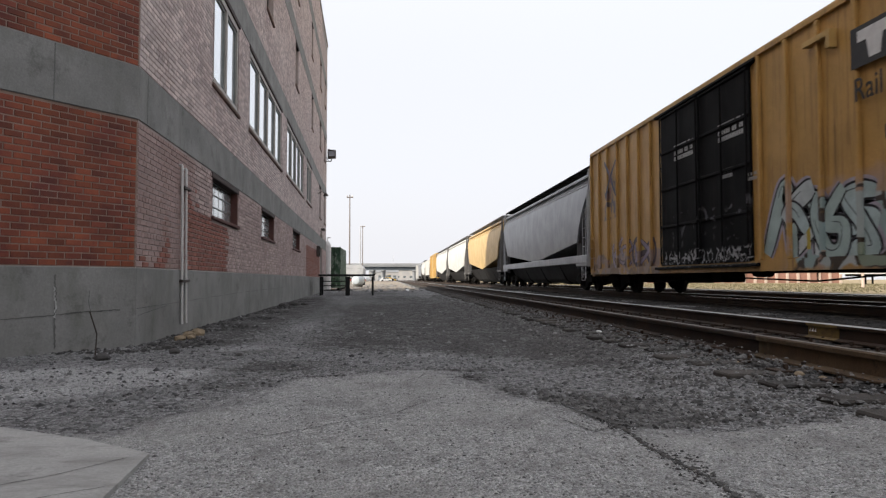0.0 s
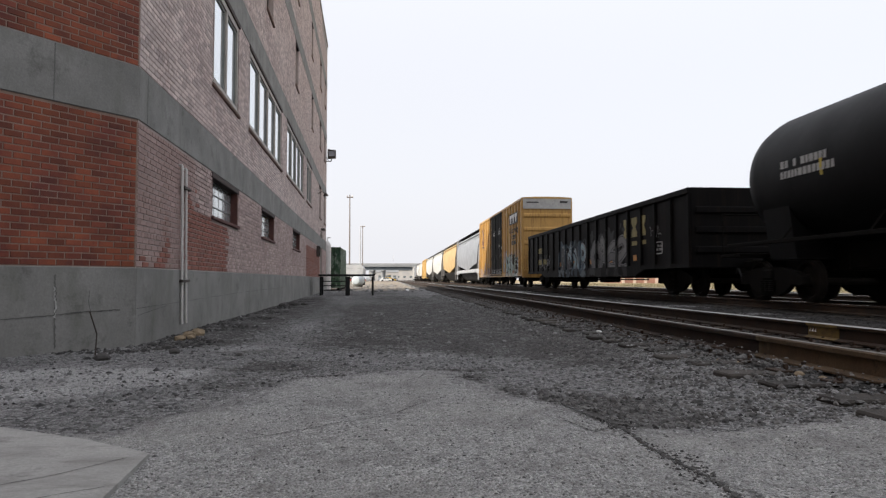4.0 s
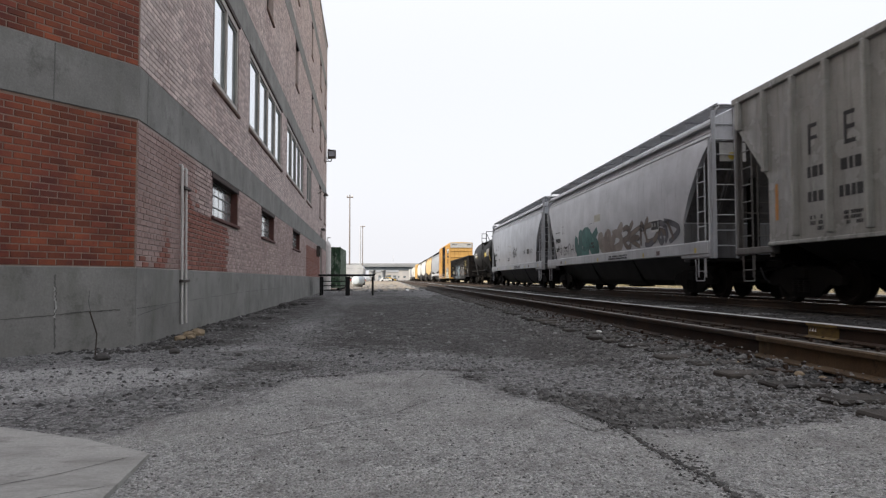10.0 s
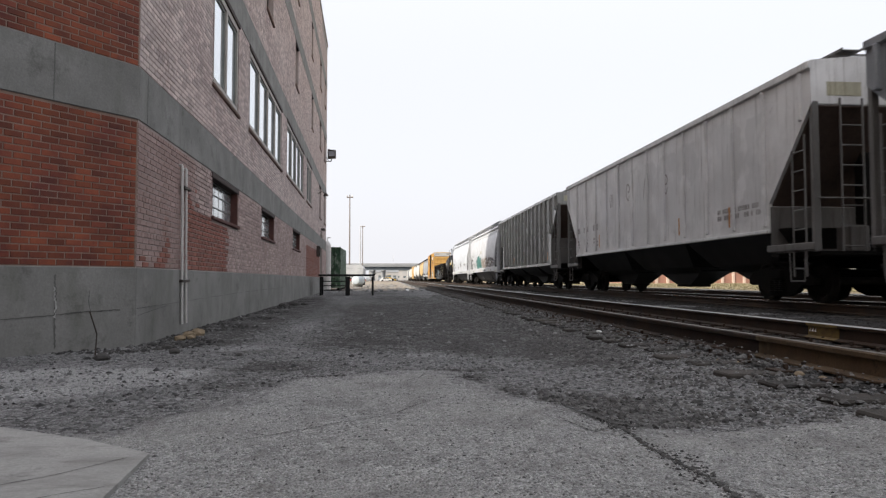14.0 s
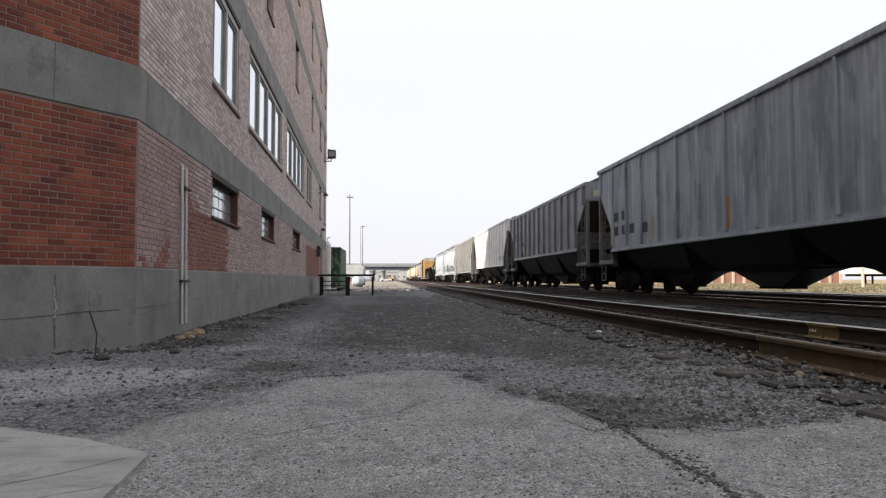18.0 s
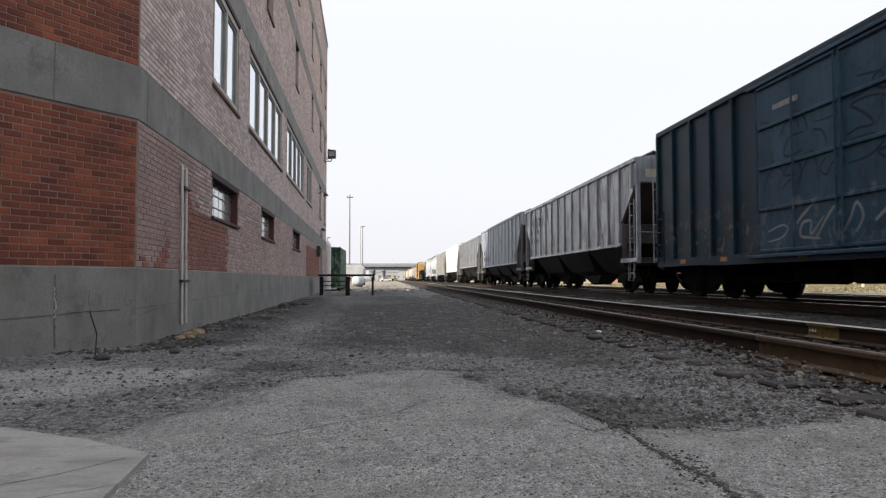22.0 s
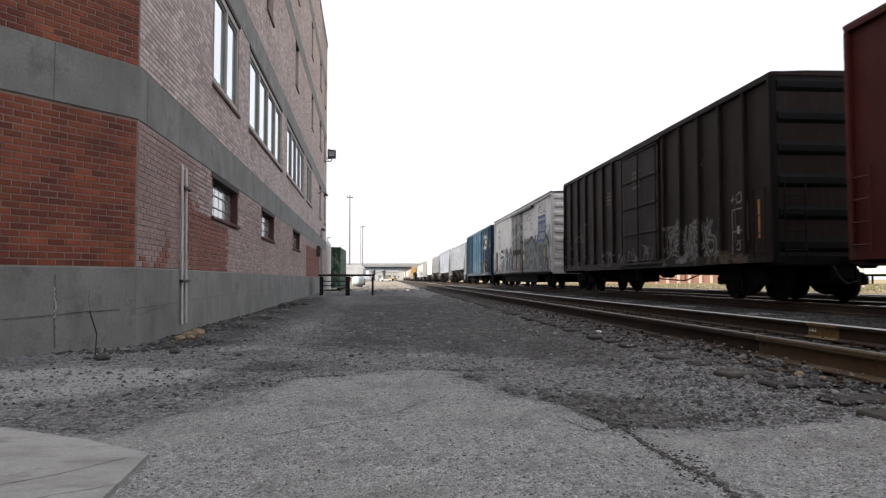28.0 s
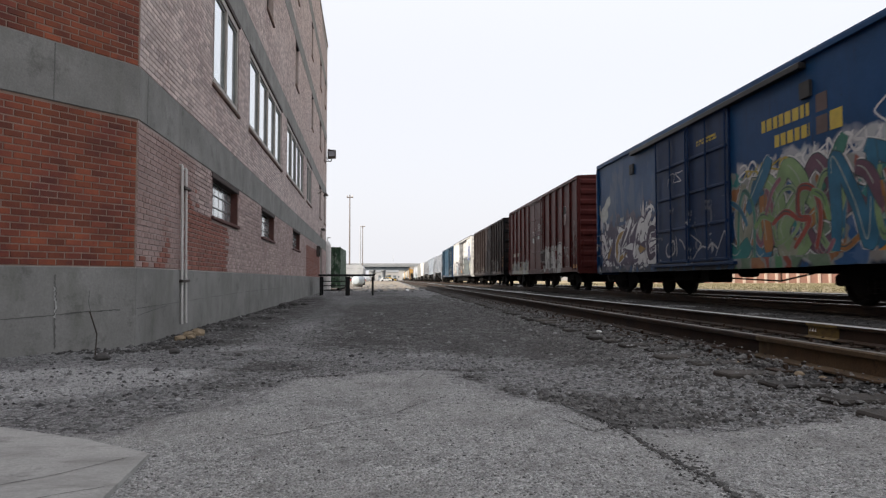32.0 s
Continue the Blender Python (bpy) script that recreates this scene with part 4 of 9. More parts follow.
ground_ribbon("asphalt_crack_1", [(1.07, 3.42), (1.10, 3.12), (1.09, 2.8), (1.11, 2.62), (1.13, 2.42), (1.14, 2.28), (1.12, 2.05), (1.10, 1.85)], 0.014, "wide soil-filled crack in the asphalt")
ground_ribbon("asphalt_crack_2", [(-0.66, 3.05), (-0.5, 3.17), (-0.38, 3.25), (-0.25, 3.36), (-0.12, 3.47), (0.03, 3.6), (0.12, 3.75), (0.33, 4.01)], 0.0055, "thin crack in the asphalt")
ground_ribbon("asphalt_crack_3", [(0.86, 3.3), (0.90, 3.19), (0.93, 3.08), (1.03, 3.14), (1.09, 3.2)], 0.007, "thin crack in the asphalt")
ground_ribbon("asphalt_crack_4", [(0.1, 4.7), (0.2, 4.85), (0.26, 5.1)], 0.006, "thin crack in the asphalt")
for k, (pts_, w_) in enumerate((([(-0.64, 4.95), (-0.5, 4.99), (-0.38, 5.0), (-0.16, 5.19)], 0.017), ([(0.26, 5.34), (0.4, 5.31), (0.5, 5.24), (0.66, 5.26), (0.88, 5.42)], 0.020), ([(0.5, 4.9), (0.56, 4.72), (0.64, 4.58)], 0.015), ([(0.98, 3.8), (1.05, 3.5), (1.12, 3.28), (1.22, 3.2)], 0.016), ([(1.5, 3.12), (1.62, 3.07), (1.7, 3.12)], 0.012))):
    ground_ribbon("broken_edge_%d" % (k + 1), pts_, w_, "dark broken edge of the asphalt", lift=0.024)

# ---- tracks ----
def rail_mesh(y0, y1):
    prof = [(-0.07, 0), (0.07, 0), (0.07, 0.012), (0.012, 0.03), (0.009, 0.125), (0.035, 0.135), (0.036, 0.163), (0.028, 0.172), (-0.028, 0.172), (-0.036, 0.163), (-0.035, 0.135), (-0.009, 0.125), (-0.012, 0.03), (-0.07, 0.012)]
    return Mesh().prism(prof, y0, y1)


for k, cx in enumerate(TRACKS):
    trk = tagged(thing("railway_track", Matrix.Translation((cx, 0, 0)), ("weathered track on dark ties beside the gravel yard", "track carrying the freight train, dark ballast", "farther track beyond the train")[k], "railway track", "tracks"))
    for s in (-1, 1):
        weld = 5.23 if k == 0 and s < 0 else -270
        r = part("rail", rail_mesh(weld, 600), M_RUSTY, trk, "rusty rail with a polished head", at=(s * GAUGE / 2, 0, RAIL_TOP - 0.172))
        if weld > 0:
            part("rail", rail_mesh(-270, weld), M_RUSTL, trk, "lighter rust-brown rail beyond the weld", at=(s * GAUGE / 2, 0, RAIL_TOP - 0.172))
        if s > 0:
            part("gauge_corner", Mesh().prism([(-0.0375, 0.161), (-0.0360, 0.161), (-0.0270, 0.1715), (-0.0285, 0.1735)], -270, 600), M_RAILSHINE, r, "polished gauge corner of the head")
        part("rail_head", Mesh().box(*((-0.020, -0.006) if k == 0 and s > 0 else (-0.027, 0.027)), -270, 600, 0.1722, 0.1735), M_RAILDULL if k == 0 and s < 0 else M_RAILTOP, r, "shiny worn running surface")

# ---- ties, plates and loose stones ----
def tie_mesh():
    ms = Mesh().box(-1.3, 1.3, -0.115, 0.115, -0.13, 0.0, 0.012)
    return ms.data("tie")


TIE = tie_mesh()
TIE.materials.append(M_TIE)
PLATE = Mesh().box(-0.17, 0.17, -0.09, 0.09, 0.0, 0.014, 0.004).data("tie_plate")
PLATE.materials.append(M_RUSTY)
SPIKE = Mesh().box(-0.014, 0.014, -0.014, 0.014, 0.0, 0.045, 0.004).data("spike")
SPIKE.materials.append(M_RUSTY)
tracks = [o for o in scene.objects if o.name.startswith("railway_track")]
TIE_Z = RAIL_TOP - 0.172 - 0.018
for k, trk in enumerate(tracks):
    for i in range(180 if k == 0 else 60):
        y = -2.93 + i * 0.5 + random.uniform(-0.03, 0.03)
        m = Matrix.Translation((random.uniform(-0.20, -0.04), y, TIE_Z - (0.0 if k else random.uniform(0, 0.006)))) @ Matrix.Rotation(random.uniform(-0.025, 0.025), 4, "Z")
        t = part("tie", TIE, None, trk, at=m)
        if y < 22 and k == 0:
            for s in (-1, 1):
                part("tie_plate", PLATE, None, t, at=(s * GAUGE / 2, 0, 0))
                for q in (-1, 1):
                    part("spike", SPIKE, None, t, at=(s * GAUGE / 2 + q * 0.1, q * 0.05, 0.012))
    ms = Mesh()
    for i in range(430 if k == 0 else 550):
        y = -2.93 + (180 if k == 0 else 60) * 0.5 + i * 0.54
        ms.box(-1.3, 1.3, y - 0.11, y + 0.11, TIE_Z - 0.12, TIE_Z)
    tagged(part("far_ties", ms, M_TIE, trk, "dark wooden ties"), kind="stuff")
M_YELP = mat("yellow_mark", (0.17, 0.112, 0.026), (0.11, 0.073, 0.022), 0.7, 0, 8, 60, 0.2, spots=((0.08, 0.05, 0.03), 0.55, 0.7, 8))
M_YELD = mat("old_yellow_mark", (0.105, 0.078, 0.036), (0.06, 0.044, 0.024), 0.8, 0, 8, 60, 0.2)
FILM = [(-0.07, 0.0135), (-0.0135, 0.031), (-0.0105, 0.124), (-0.0365, 0.134), (-0.0375, 0.162), (-0.034, 0.162), (-0.034, 0.136), (-0.008, 0.126), (-0.010, 0.030), (-0.07, 0.0115)]
for s, y0, y1, mt, lb in ((1, 6.40, 6.90, M_YELP, "yellow paint sprayed on the rail web"), (-1, 5.07, 5.11, M_YELD, "old yellow paint streak"), (-1, 5.14, 5.15, M_YELD, "old yellow paint streak"), (-1, 5.18, 5.22, M_YELD, "old yellow paint streak")):
    part("paint_mark", Mesh().prism(FILM, y0, y1), mt, tracks[0], lb, at=(s * GAUGE / 2, 0, RAIL_TOP - 0.172))
for k in range(3):
    part("chalk_mark", Mesh().bar((-0.016, 6.90 - 0.03 - k * 0.045, 0.075), (-0.014, 6.90 - 0.05 - k * 0.045, 0.105), 0.004, 5).bar((-0.016, 6.90 - 0.05 - k * 0.045, 0.075), (-0.016, 6.90 - 0.03 - k * 0.045, 0.08), 0.004, 5), M_WHITE, tracks[0], "white chalked mark", at=(GAUGE / 2, 0, RAIL_TOP - 0.172))


def stone_field(name, count, region, size, material, label, seed, keep=None, sink=0.3, power=1.0, up=0.0):
    """Loose stones scattered over a region, joined: nobody could count them."""
    rng = random.Random(seed)
    v, f = [], []
    base = [(1, 0, 0), (-1, 0, 0), (0, 1, 0), (0, -1, 0), (0, 0, 1), (0.5, 0.5, 0.6), (-0.5, 0.5, 0.5), (-0.5, -0.5, 0.55), (0.5, -0.5, 0.6)]
    tri = [(4, 5, 6), (4, 6, 7), (4, 7, 8), (4, 8, 5), (0, 2, 5), (5, 2, 6), (2, 1, 6), (6, 1, 7), (1, 3, 7), (7, 3, 8), (3, 0, 8), (8, 0, 5)]
    x0, x1, y0, y1 = region
    done = 0
    while done < count:
        x, y = rng.uniform(x0, x1), y0 + (y1 - y0) * rng.random() ** power
        done += 1
        if keep and not keep(x, y):
            continue
        r = size[0] + (size[1] - size[0]) * rng.random() ** 2.5
        w = rng.uniform(0, 6.28)
        c, s = math.cos(w), math.sin(w)
        sx, sy, sz = r * rng.uniform(0.6, 1.2), r * rng.uniform(0.6, 1.2), r * rng.uniform(0.4, 0.9)
        z = ground_z(x, y) + lift_at(x, y) + up - sink * sz * 0.3
        k = len(v)
        for a_, b_, d_ in base:
            a_, b_ = a_ * sx * rng.uniform(0.8, 1.1), b_ * sy * rng.uniform(0.8, 1.1)
            v.append((x + a_ * c - b_ * s, y + a_ * s + b_ * c, z + d_ * sz * rng.uniform(0.85, 1.1)))
        f += [(k + p, k + q, k + r_) for p, q, r_ in tri]
    me = bpy.data.meshes.new(name)
    me.from_pydata(v, [], f)
    me.materials.append(material)
    return tagged(part(name, me, None), label, "stones", kind="stuff")


def lift_at(x, y):
    return 0.02 if x > 2.7 else (0.02 if inside_depth(x, y, ASPHALT_EDGE) > 0.03 else 0.0)


def off_pavement(x, y):
    inside = inside_depth(x, y, ASPHALT_EDGE) > 0.04
    wall_x = CORNER.x + math.tan(WALL_DIR) * (y - CORNER.y) if y > CORNER.y else CORNER.x - (CORNER.y - y) * math.tan(FACE_DIR)
    on_slab = x < -0.9 and y < 3.9
    return not inside and x > wall_x + 0.05 and not on_slab


def stone_mat(name, dark, light):
    m = mat(name, dark, light, 0.9, 0, 6, 60, 0.4, coords="World")
    n, l = m.node_tree.nodes, m.node_tree.links
    b = n["Principled BSDF"]
    g = n.new("ShaderNodeNewGeometry")
    x = n.new("ShaderNodeMix")
    x.data_type = "RGBA"
    x.inputs[6].default_value, x.inputs[7].default_value = (*dark, 1), (*light, 1)
    l.new(g.outputs["Random Per Island"], x.inputs[0])
    l.new(x.outputs[2], b.inputs["Base Color"])
    return m


M_STONE = stone_mat("loose_stone", (0.018, 0.018, 0.018), (0.27, 0.268, 0.266))
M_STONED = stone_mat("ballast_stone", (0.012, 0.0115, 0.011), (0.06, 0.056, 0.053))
stone_field("gravel_stones", 42000, (-5.5, 2.6, 2.8, 18), (0.004, 0.018), M_STONE, "loose grey gravel stones over the yard", 3, lambda x, y: off_pavement(x, y) and blob_sum(x, y, SOILS) + 0.45 * math.sin(x * 37.1 + y * 91.7) < 0.55, power=1.9)
M_STONEM = stone_mat("brownish_stone", (0.028, 0.027, 0.026), (0.155, 0.15, 0.145))
stone_field("soil_stones", 16000, (-3.5, 2.6, 4.5, 20), (0.005, 0.020), M_STONEM, "dark stones trodden into the dirt", 25, lambda x, y: off_pavement(x, y) and blob_sum(x, y, SOILS) + 0.4 * math.sin(x * 53.1 + y * 71.7) >= 0.5, power=1.7)
stone_field("gravel_stones", 1300, (-3.2, 2.3, 4.0, 16), (0.016, 0.04), M_STONE, "larger loose stones over the yard", 4, off_pavement, power=1.5)
stone_field("wall_rubble", 6500, (-3.6, -1.6, 6.8, 26), (0.008, 0.050), M_STONED, "dark rubble along the foot of the wall", 5, lambda x, y: off_pavement(x, y) and x < CORNER.x + math.tan(WALL_DIR) * (y - CORNER.y) + 0.15 + 0.75 * abs(math.sin(y * 1.3 + 0.7)) ** 1.5, power=1.4)
stone_field("ballast_stones", 9500, (1.7, 2.95, 2.2, 30), (0.008, 0.032), M_STONEM, "mixed grey and brown ballast stones beside the ties", 16, off_pavement, power=1.7)
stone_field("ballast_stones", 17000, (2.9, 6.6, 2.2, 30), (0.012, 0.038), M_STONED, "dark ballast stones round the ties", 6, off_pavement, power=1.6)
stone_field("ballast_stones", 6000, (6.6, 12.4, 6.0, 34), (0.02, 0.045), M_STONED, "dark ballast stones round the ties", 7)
stone_field("crack_rubble", 3200, (0.98, 1.36, 1.85, 3.7), (0.003, 0.015), M_STONED, "dark crumbs lying in the asphalt crack", 12, lambda x, y: abs(x - 1.14 + 0.035 * (y - 2.0) + 0.03 * math.sin(y * 9)) < 0.06 * (0.4 + abs(math.sin(y * 4.3))), power=1.0)
M_GRIT = stone_mat("asphalt_grit", (0.035, 0.034, 0.033), (0.46, 0.455, 0.45))
stone_field("asphalt_crumbs", 34000, (-1.2, 2.8, 1.9, 6.0), (0.0025, 0.011), M_GRIT, "fine crumbs of asphalt and grit", 8, lambda x, y: not off_pavement(x, y) and x > -0.9)
stone_field("edge_rubble", 5200, (-0.9, 2.2, 3.0, 5.7), (0.004, 0.026), M_STONED, "dark crumbs along the broken edge of the asphalt", 23, lambda x, y: -0.16 < inside_depth(x, y, ASPHALT_EDGE) < 0.03 and blob_sum(x, y, SOILS) > 0.45)
stone_field("dirt_clods", 1500, (0.9, 2.0, 3.0, 4.4), (0.006, 0.030), M_STONEM, "clods and stones in the dirt hollow", 24, lambda x, y: inside_depth(x, y, ASPHALT_EDGE) < -0.02 and blob_sum(x, y, SOILS) > 0.35)
stone_field("slab_grit", 1500, (-3.0, -0.8, 2.2, 4.0), (0.004, 0.016), M_STONE, "grit along the broken edge of the slab", 15, lambda x, y: abs(inside_depth(x, y, SLAB)) < 0.05)
stone_field("lot_debris", 2600, (-7.0, 2.2, 40, 95), (0.03, 0.16), M_STONE, "stones and clods scattered over the sunlit lot", 17, power=1.6)
stone_field("shoulder_stones", 3000, (2.35, 2.98, 2.4, 22), (0.010, 0.034), M_STONEM, "dark stones heaped against the tie ends", 18, off_pavement, power=1.4, up=0.02)
stone_field("shoulder_stones", 700, (2.2, 2.95, 3.4, 16), (0.008, 0.022), M_STONE, "grey stones lying on the tie ends", 19, off_pavement, power=1.5, up=0.06)

# ---- yard things near the building's far end ----
plat = thing("loading_platform", pose(-2.05, 31.4, 0, 0, 0, 2), "black steel loading platform on heavy legs", "platform")
part("deck", Mesh().box(-1.25, 1.25, -0.7, 0.7, 0.88, 0.97, 0.015), M_BLACKP, plat)
part("deck_lip", Mesh().prism([(1.2, 0.97), (1.36, 1.04), (1.36, 1.0), (1.25, 0.9)], -0.7, 0.7), M_BLACKP, plat)
for x, y in ((-1.15, -0.6), (0.05, -0.6), (1.2, -0.6), (-1.15, 0.6), (0.05, 0.6), (1.2, 0.6)):
    part("leg", Mesh().box(x - (0.09 if abs(x) < 0.5 else 0.045), x + (0.09 if abs(x) < 0.5 else 0.045), y - 0.06, y + 0.06, 0, 0.86, 0.01), M_BLACKP, plat)
for z in (0.25, 0.45, 0.65):
    part("rail_bar", Mesh().bar((-1.15, -0.62, z), (0.0, -0.62, z), 0.022, 6), M_BLACKP, plat)
M_GREEN = mat("green_container", (0.030, 0.070, 0.042), (0.062, 0.115, 0.068), 0.7, 0, 2, 40, 0.2, streak=((0.20, 0.24, 0.20), 0.50, 0.62), streak_scale=(2.5, 2.5, 1.1), spots=((0.015, 0.022, 0.016), 0.50, 0.62, 2.4), spec=0.2)
cont = thing("green_container", pose(-4.2, 47.5, 0), "tall dull green steel container", "container")
part("body", Mesh().box(-0.95, 0.75, -1.2, 4.5, 0.15, 2.95, 0.03), M_GREEN, cont)
for i in range(6):
    x = -0.9 + i * 0.32
    part("rib", Mesh().box(x - 0.03, x + 0.03, -1.25, -1.19, 0.2, 2.9, 0.01), M_GREEN, cont)
for z in (0.2, 1.5, 2.9):
    part("rail", Mesh().box(-0.97, 0.77, -1.28, -1.18, z - 0.05, z + 0.05, 0.01), M_GREEN, cont)
for x in (-0.8, 0.6):
    part("skid", Mesh().box(x - 0.08, x + 0.08, -1.2, 4.5, 0, 0.16), M_STEEL, cont)
tankw = thing("gas_cylinder", pose(-4.08, 43.4, 0), "upright grey gas tank beside the wall", "tank")
part("shell", Mesh().lathe([(0.1, 0.24), (2.9, 0.24), (3.1, 0.16), (3.2, 0.05)], "z", 18), M_PIPE, tankw, smooth=True)
part("foot_ring", Mesh().lathe([(0, 0.22), (0.12, 0.22)], "z", 18), M_DARK, tankw)
part("valve_pipe", Mesh().path([(0, 0, 3.15), (0, 0, 3.4), (0.2, 0, 3.42)], 0.03, 6), M_PIPE, tankw)

M_PALEBLUE = mat("pale_blue_paint", (0.40, 0.46, 0.50), (0.50, 0.55, 0.58), 0.5, 0, 2, 40, 0.1)
M_DULLW = mat("dull_white_paint", (0.36, 0.37, 0.39), (0.46, 0.47, 0.48), 0.6, 0, 1, 30, 0.1)
prop = thing("propane_tank", pose(-2.95, 61.0, 0, 0, 0, 80), "pale blue cylindrical propane tank on saddles", "tank")
part("shell", Mesh().lathe([(-0.95, 0.05), (-0.9, 0.3), (-0.65, 0.46), (0.65, 0.46), (0.9, 0.3), (0.95, 0.05)], "x", 20, (0, 0, 0.64)), M_PALEBLUE, prop, smooth=True)
for x in (-0.5, 0.5):
    part("saddle", Mesh().box(x - 0.08, x + 0.08, -0.3, 0.3, 0, 0.3), M_CONC, prop)
trailer = thing("white_trailer", pose(-3.55, 66.0, 0.2, 0, 0, 0), "low white box trailer parked in the lot", "trailer")
part("box", Mesh().box(-1.0, 1.0, -2.4, 2.4, 0.95, 1.6, 0.05), M_DULLW, trailer)
part("lid", Mesh().prism([(-1.0, 1.6), (1.0, 1.6), (0.7, 1.92), (-0.7, 1.92)], -2.4, 2.4), M_DULLW, trailer)
for y in (-0.6, 0.4):
    for s in (-1, 1):
        part("wheel", Mesh().lathe([(-0.11, 0.2), (-0.1, 0.36), (0.1, 0.36), (0.11, 0.2)], "x", 16, (s * 0.9, y, 0.36)), M_BLACKP, trailer)
part("drawbar", Mesh().path([(-0.5, -2.4, 0.7), (0, -3.6, 0.6), (0.5, -2.4, 0.7)], 0.05, 6), M_STEEL, trailer)

# ---- poles ----
M_POLE = mat("pole_wood", (0.12, 0.10, 0.09), (0.18, 0.155, 0.14), 0.9, 0, 2, 30, 0.3)
M_GALV = mat("galvanised", (0.35, 0.36, 0.37), (0.45, 0.46, 0.47), 0.5, 0.6, 2, 30, 0.1)


def pole(x, y, h, r, arms, label, material):
    p = thing("utility_pole", pose(x, y, 0), label, "pole", "poles of the rail yard")
    part("shaft", Mesh().lathe([(0, r), (h * 0.6, r * 0.85), (h, r * 0.6)], "z", 10), material, p, smooth=True)
    for z, w in arms:
        part("crossarm", Mesh().box(-w, w, -0.06, 0.06, h + z - 0.06, h + z + 0.06, 0.01), material, p)
        for s in (-0.85, 0.85):
            part("insulator", Mesh().lathe([(0, 0.05), (0.08, 0.08), (0.2, 0.03)], "z", 8, (s * w, 0, h + z + 0.06)), M_PIPE, p)
    return p


pole(-4.6, 75, 10.2, 0.085, ((-0.3, 0.35),), "tall dark wooden utility pole", M_POLE)
pole(-5.7, 125, 10.4, 0.11, (), "pale steel lighting mast", M_GALV)
pole(-5.15, 122, 10.5, 0.09, ((-0.2, 0.4),), "thin wooden utility pole", M_POLE)

# ---- railway signal beyond the train ----
sig = thing("railway_signal", pose(11.35, 72.0, 0.0), "black railway signal head on a steel mast", "signal")
part("mast", Mesh().lathe([(0, 0.09), (6.4, 0.07)], "z", 10), M_GALV, sig)
part("head", Mesh().prism([(-0.3, 5.25), (0.3, 5.25), (0.36, 5.7), (0.33, 6.25), (0.15, 6.55), (-0.15, 6.55), (-0.33, 6.25), (-0.36, 5.7)], -0.06, 0.06), M_BLACKP, sig, "oval black backing")
for z in (5.55, 5.9, 6.22):
    part("hood", Mesh().lathe([(-0.35, 0.13), (-0.06, 0.13)], "y", 12, (0, 0, z)), M_BLACKP, sig)
part("platform_rail", Mesh().path([(-0.1, 0.1, 4.1), (1.5, 0.1, 4.1), (1.5, 0.1, 5.2)], 0.03, 5).path([(0, 0.1, 4.65), (1.5, 0.1, 4.65)], 0.025, 5), M_GALV, sig)

# ---- road bridge across the yard ----
M_BRDG = mat("bridge_concrete", (0.20, 0.21, 0.22), (0.26, 0.27, 0.28), 0.9, 0, 0.1, 2, 0.1, coords="World")
M_GIRD = mat("girder_steel", (0.06, 0.075, 0.09), (0.09, 0.105, 0.12), 0.8, 0, 0.2, 3, 0.1, coords="World")
bridge = thing("road_bridge", pose(0, 345, 0, 0, 0, -4), "long low road overpass across the rail yard", "bridge")
part("deck", Mesh().box(-150, 190, -6, 6, 7.2, 7.9, 0.05), M_BRDG, bridge)
for s in (-1, 1):
    part("parapet", Mesh().box(-150, 190, s * 5.8, s * 6.1, 7.9, 8.9, 0.03), M_BRDG, bridge, "pale concrete parapet")
    part("girder", Mesh().box(-150, 190, s * 4.5, s * 4.9, 5.5, 7.2, 0.02), M_GIRD, bridge, "dark steel girder")
for x in (-70, -42, -9.5, -4, 12, 42, 75, 108):
    for yy in (-3.5, 3.5):
        part("pier", Mesh().lathe([(0, 0.9), (5.0, 0.9)], "z", 12, (x, yy, 0)), M_BRDG, bridge)
    part("pier_cap", Mesh().box(x - 1.0, x + 1.0, -5.5, 5.5, 4.9, 5.6, 0.05), M_BRDG, bridge)
part("light_mast", Mesh().lathe([(7.9, 0.12), (13, 0.08)], "z", 8, (1.5, -6, 0)), M_GALV, bridge)

# ---- far lot: machines and parked vehicles under the bridge ----
def parked_car(x, y, rz, colour, label):
    c = thing("parked_car", pose(x, y, 0, 0, 0, rz), label, "car", "parked vehicles in the lot")
    part("body", Mesh().prism([(-2.2, 0.35), (2.2, 0.35), (2.25, 0.75), (1.5, 0.9), (0.9, 1.4), (-1.0, 1.45), (-1.7, 0.95), (-2.2, 0.85)], -0.85, 0.85), colour, c)
    part("window_band", Mesh().prism([(1.25, 0.98), (0.82, 1.34), (-0.92, 1.38), (-1.4, 0.98)], -0.87, 0.87), M_GLASS, c)
    for wx in (-1.35, 1.4):
        for s in (-1, 1):
            w = part("wheel", Mesh().lathe([(-0.1, 0.2), (-0.09, 0.32), (0.09, 0.32), (0.1, 0.2)], "y", 14, (wx, s * 0.8, 0.32)), M_BLACKP, c)
    return c


M_CARS = [paint_ for paint_ in (mat("car_white", (0.6, 0.6, 0.6), (0.7, 0.7, 0.7), 0.3, 0, 1, 40, 0), mat("car_grey", (0.15, 0.16, 0.17), (0.2, 0.21, 0.22), 0.3, 0, 1, 40, 0), mat("car_red", (0.25, 0.05, 0.04), (0.3, 0.06, 0.05), 0.35, 0, 1, 40, 0))]
for x, y, rz, k in ((-12, 210, 20, 0), (-7.5, 235, 80, 1), (-2, 260, 10, 0), (-15, 190, 70, 1), (-9, 180, 5, 2), (-5, 300, 90, 1), (1.5, 310, 40, 0)):
    parked_car(x, y, rz, M_CARS[k], ("white", "grey", "dark red")[k] + " car parked in the dirt lot")
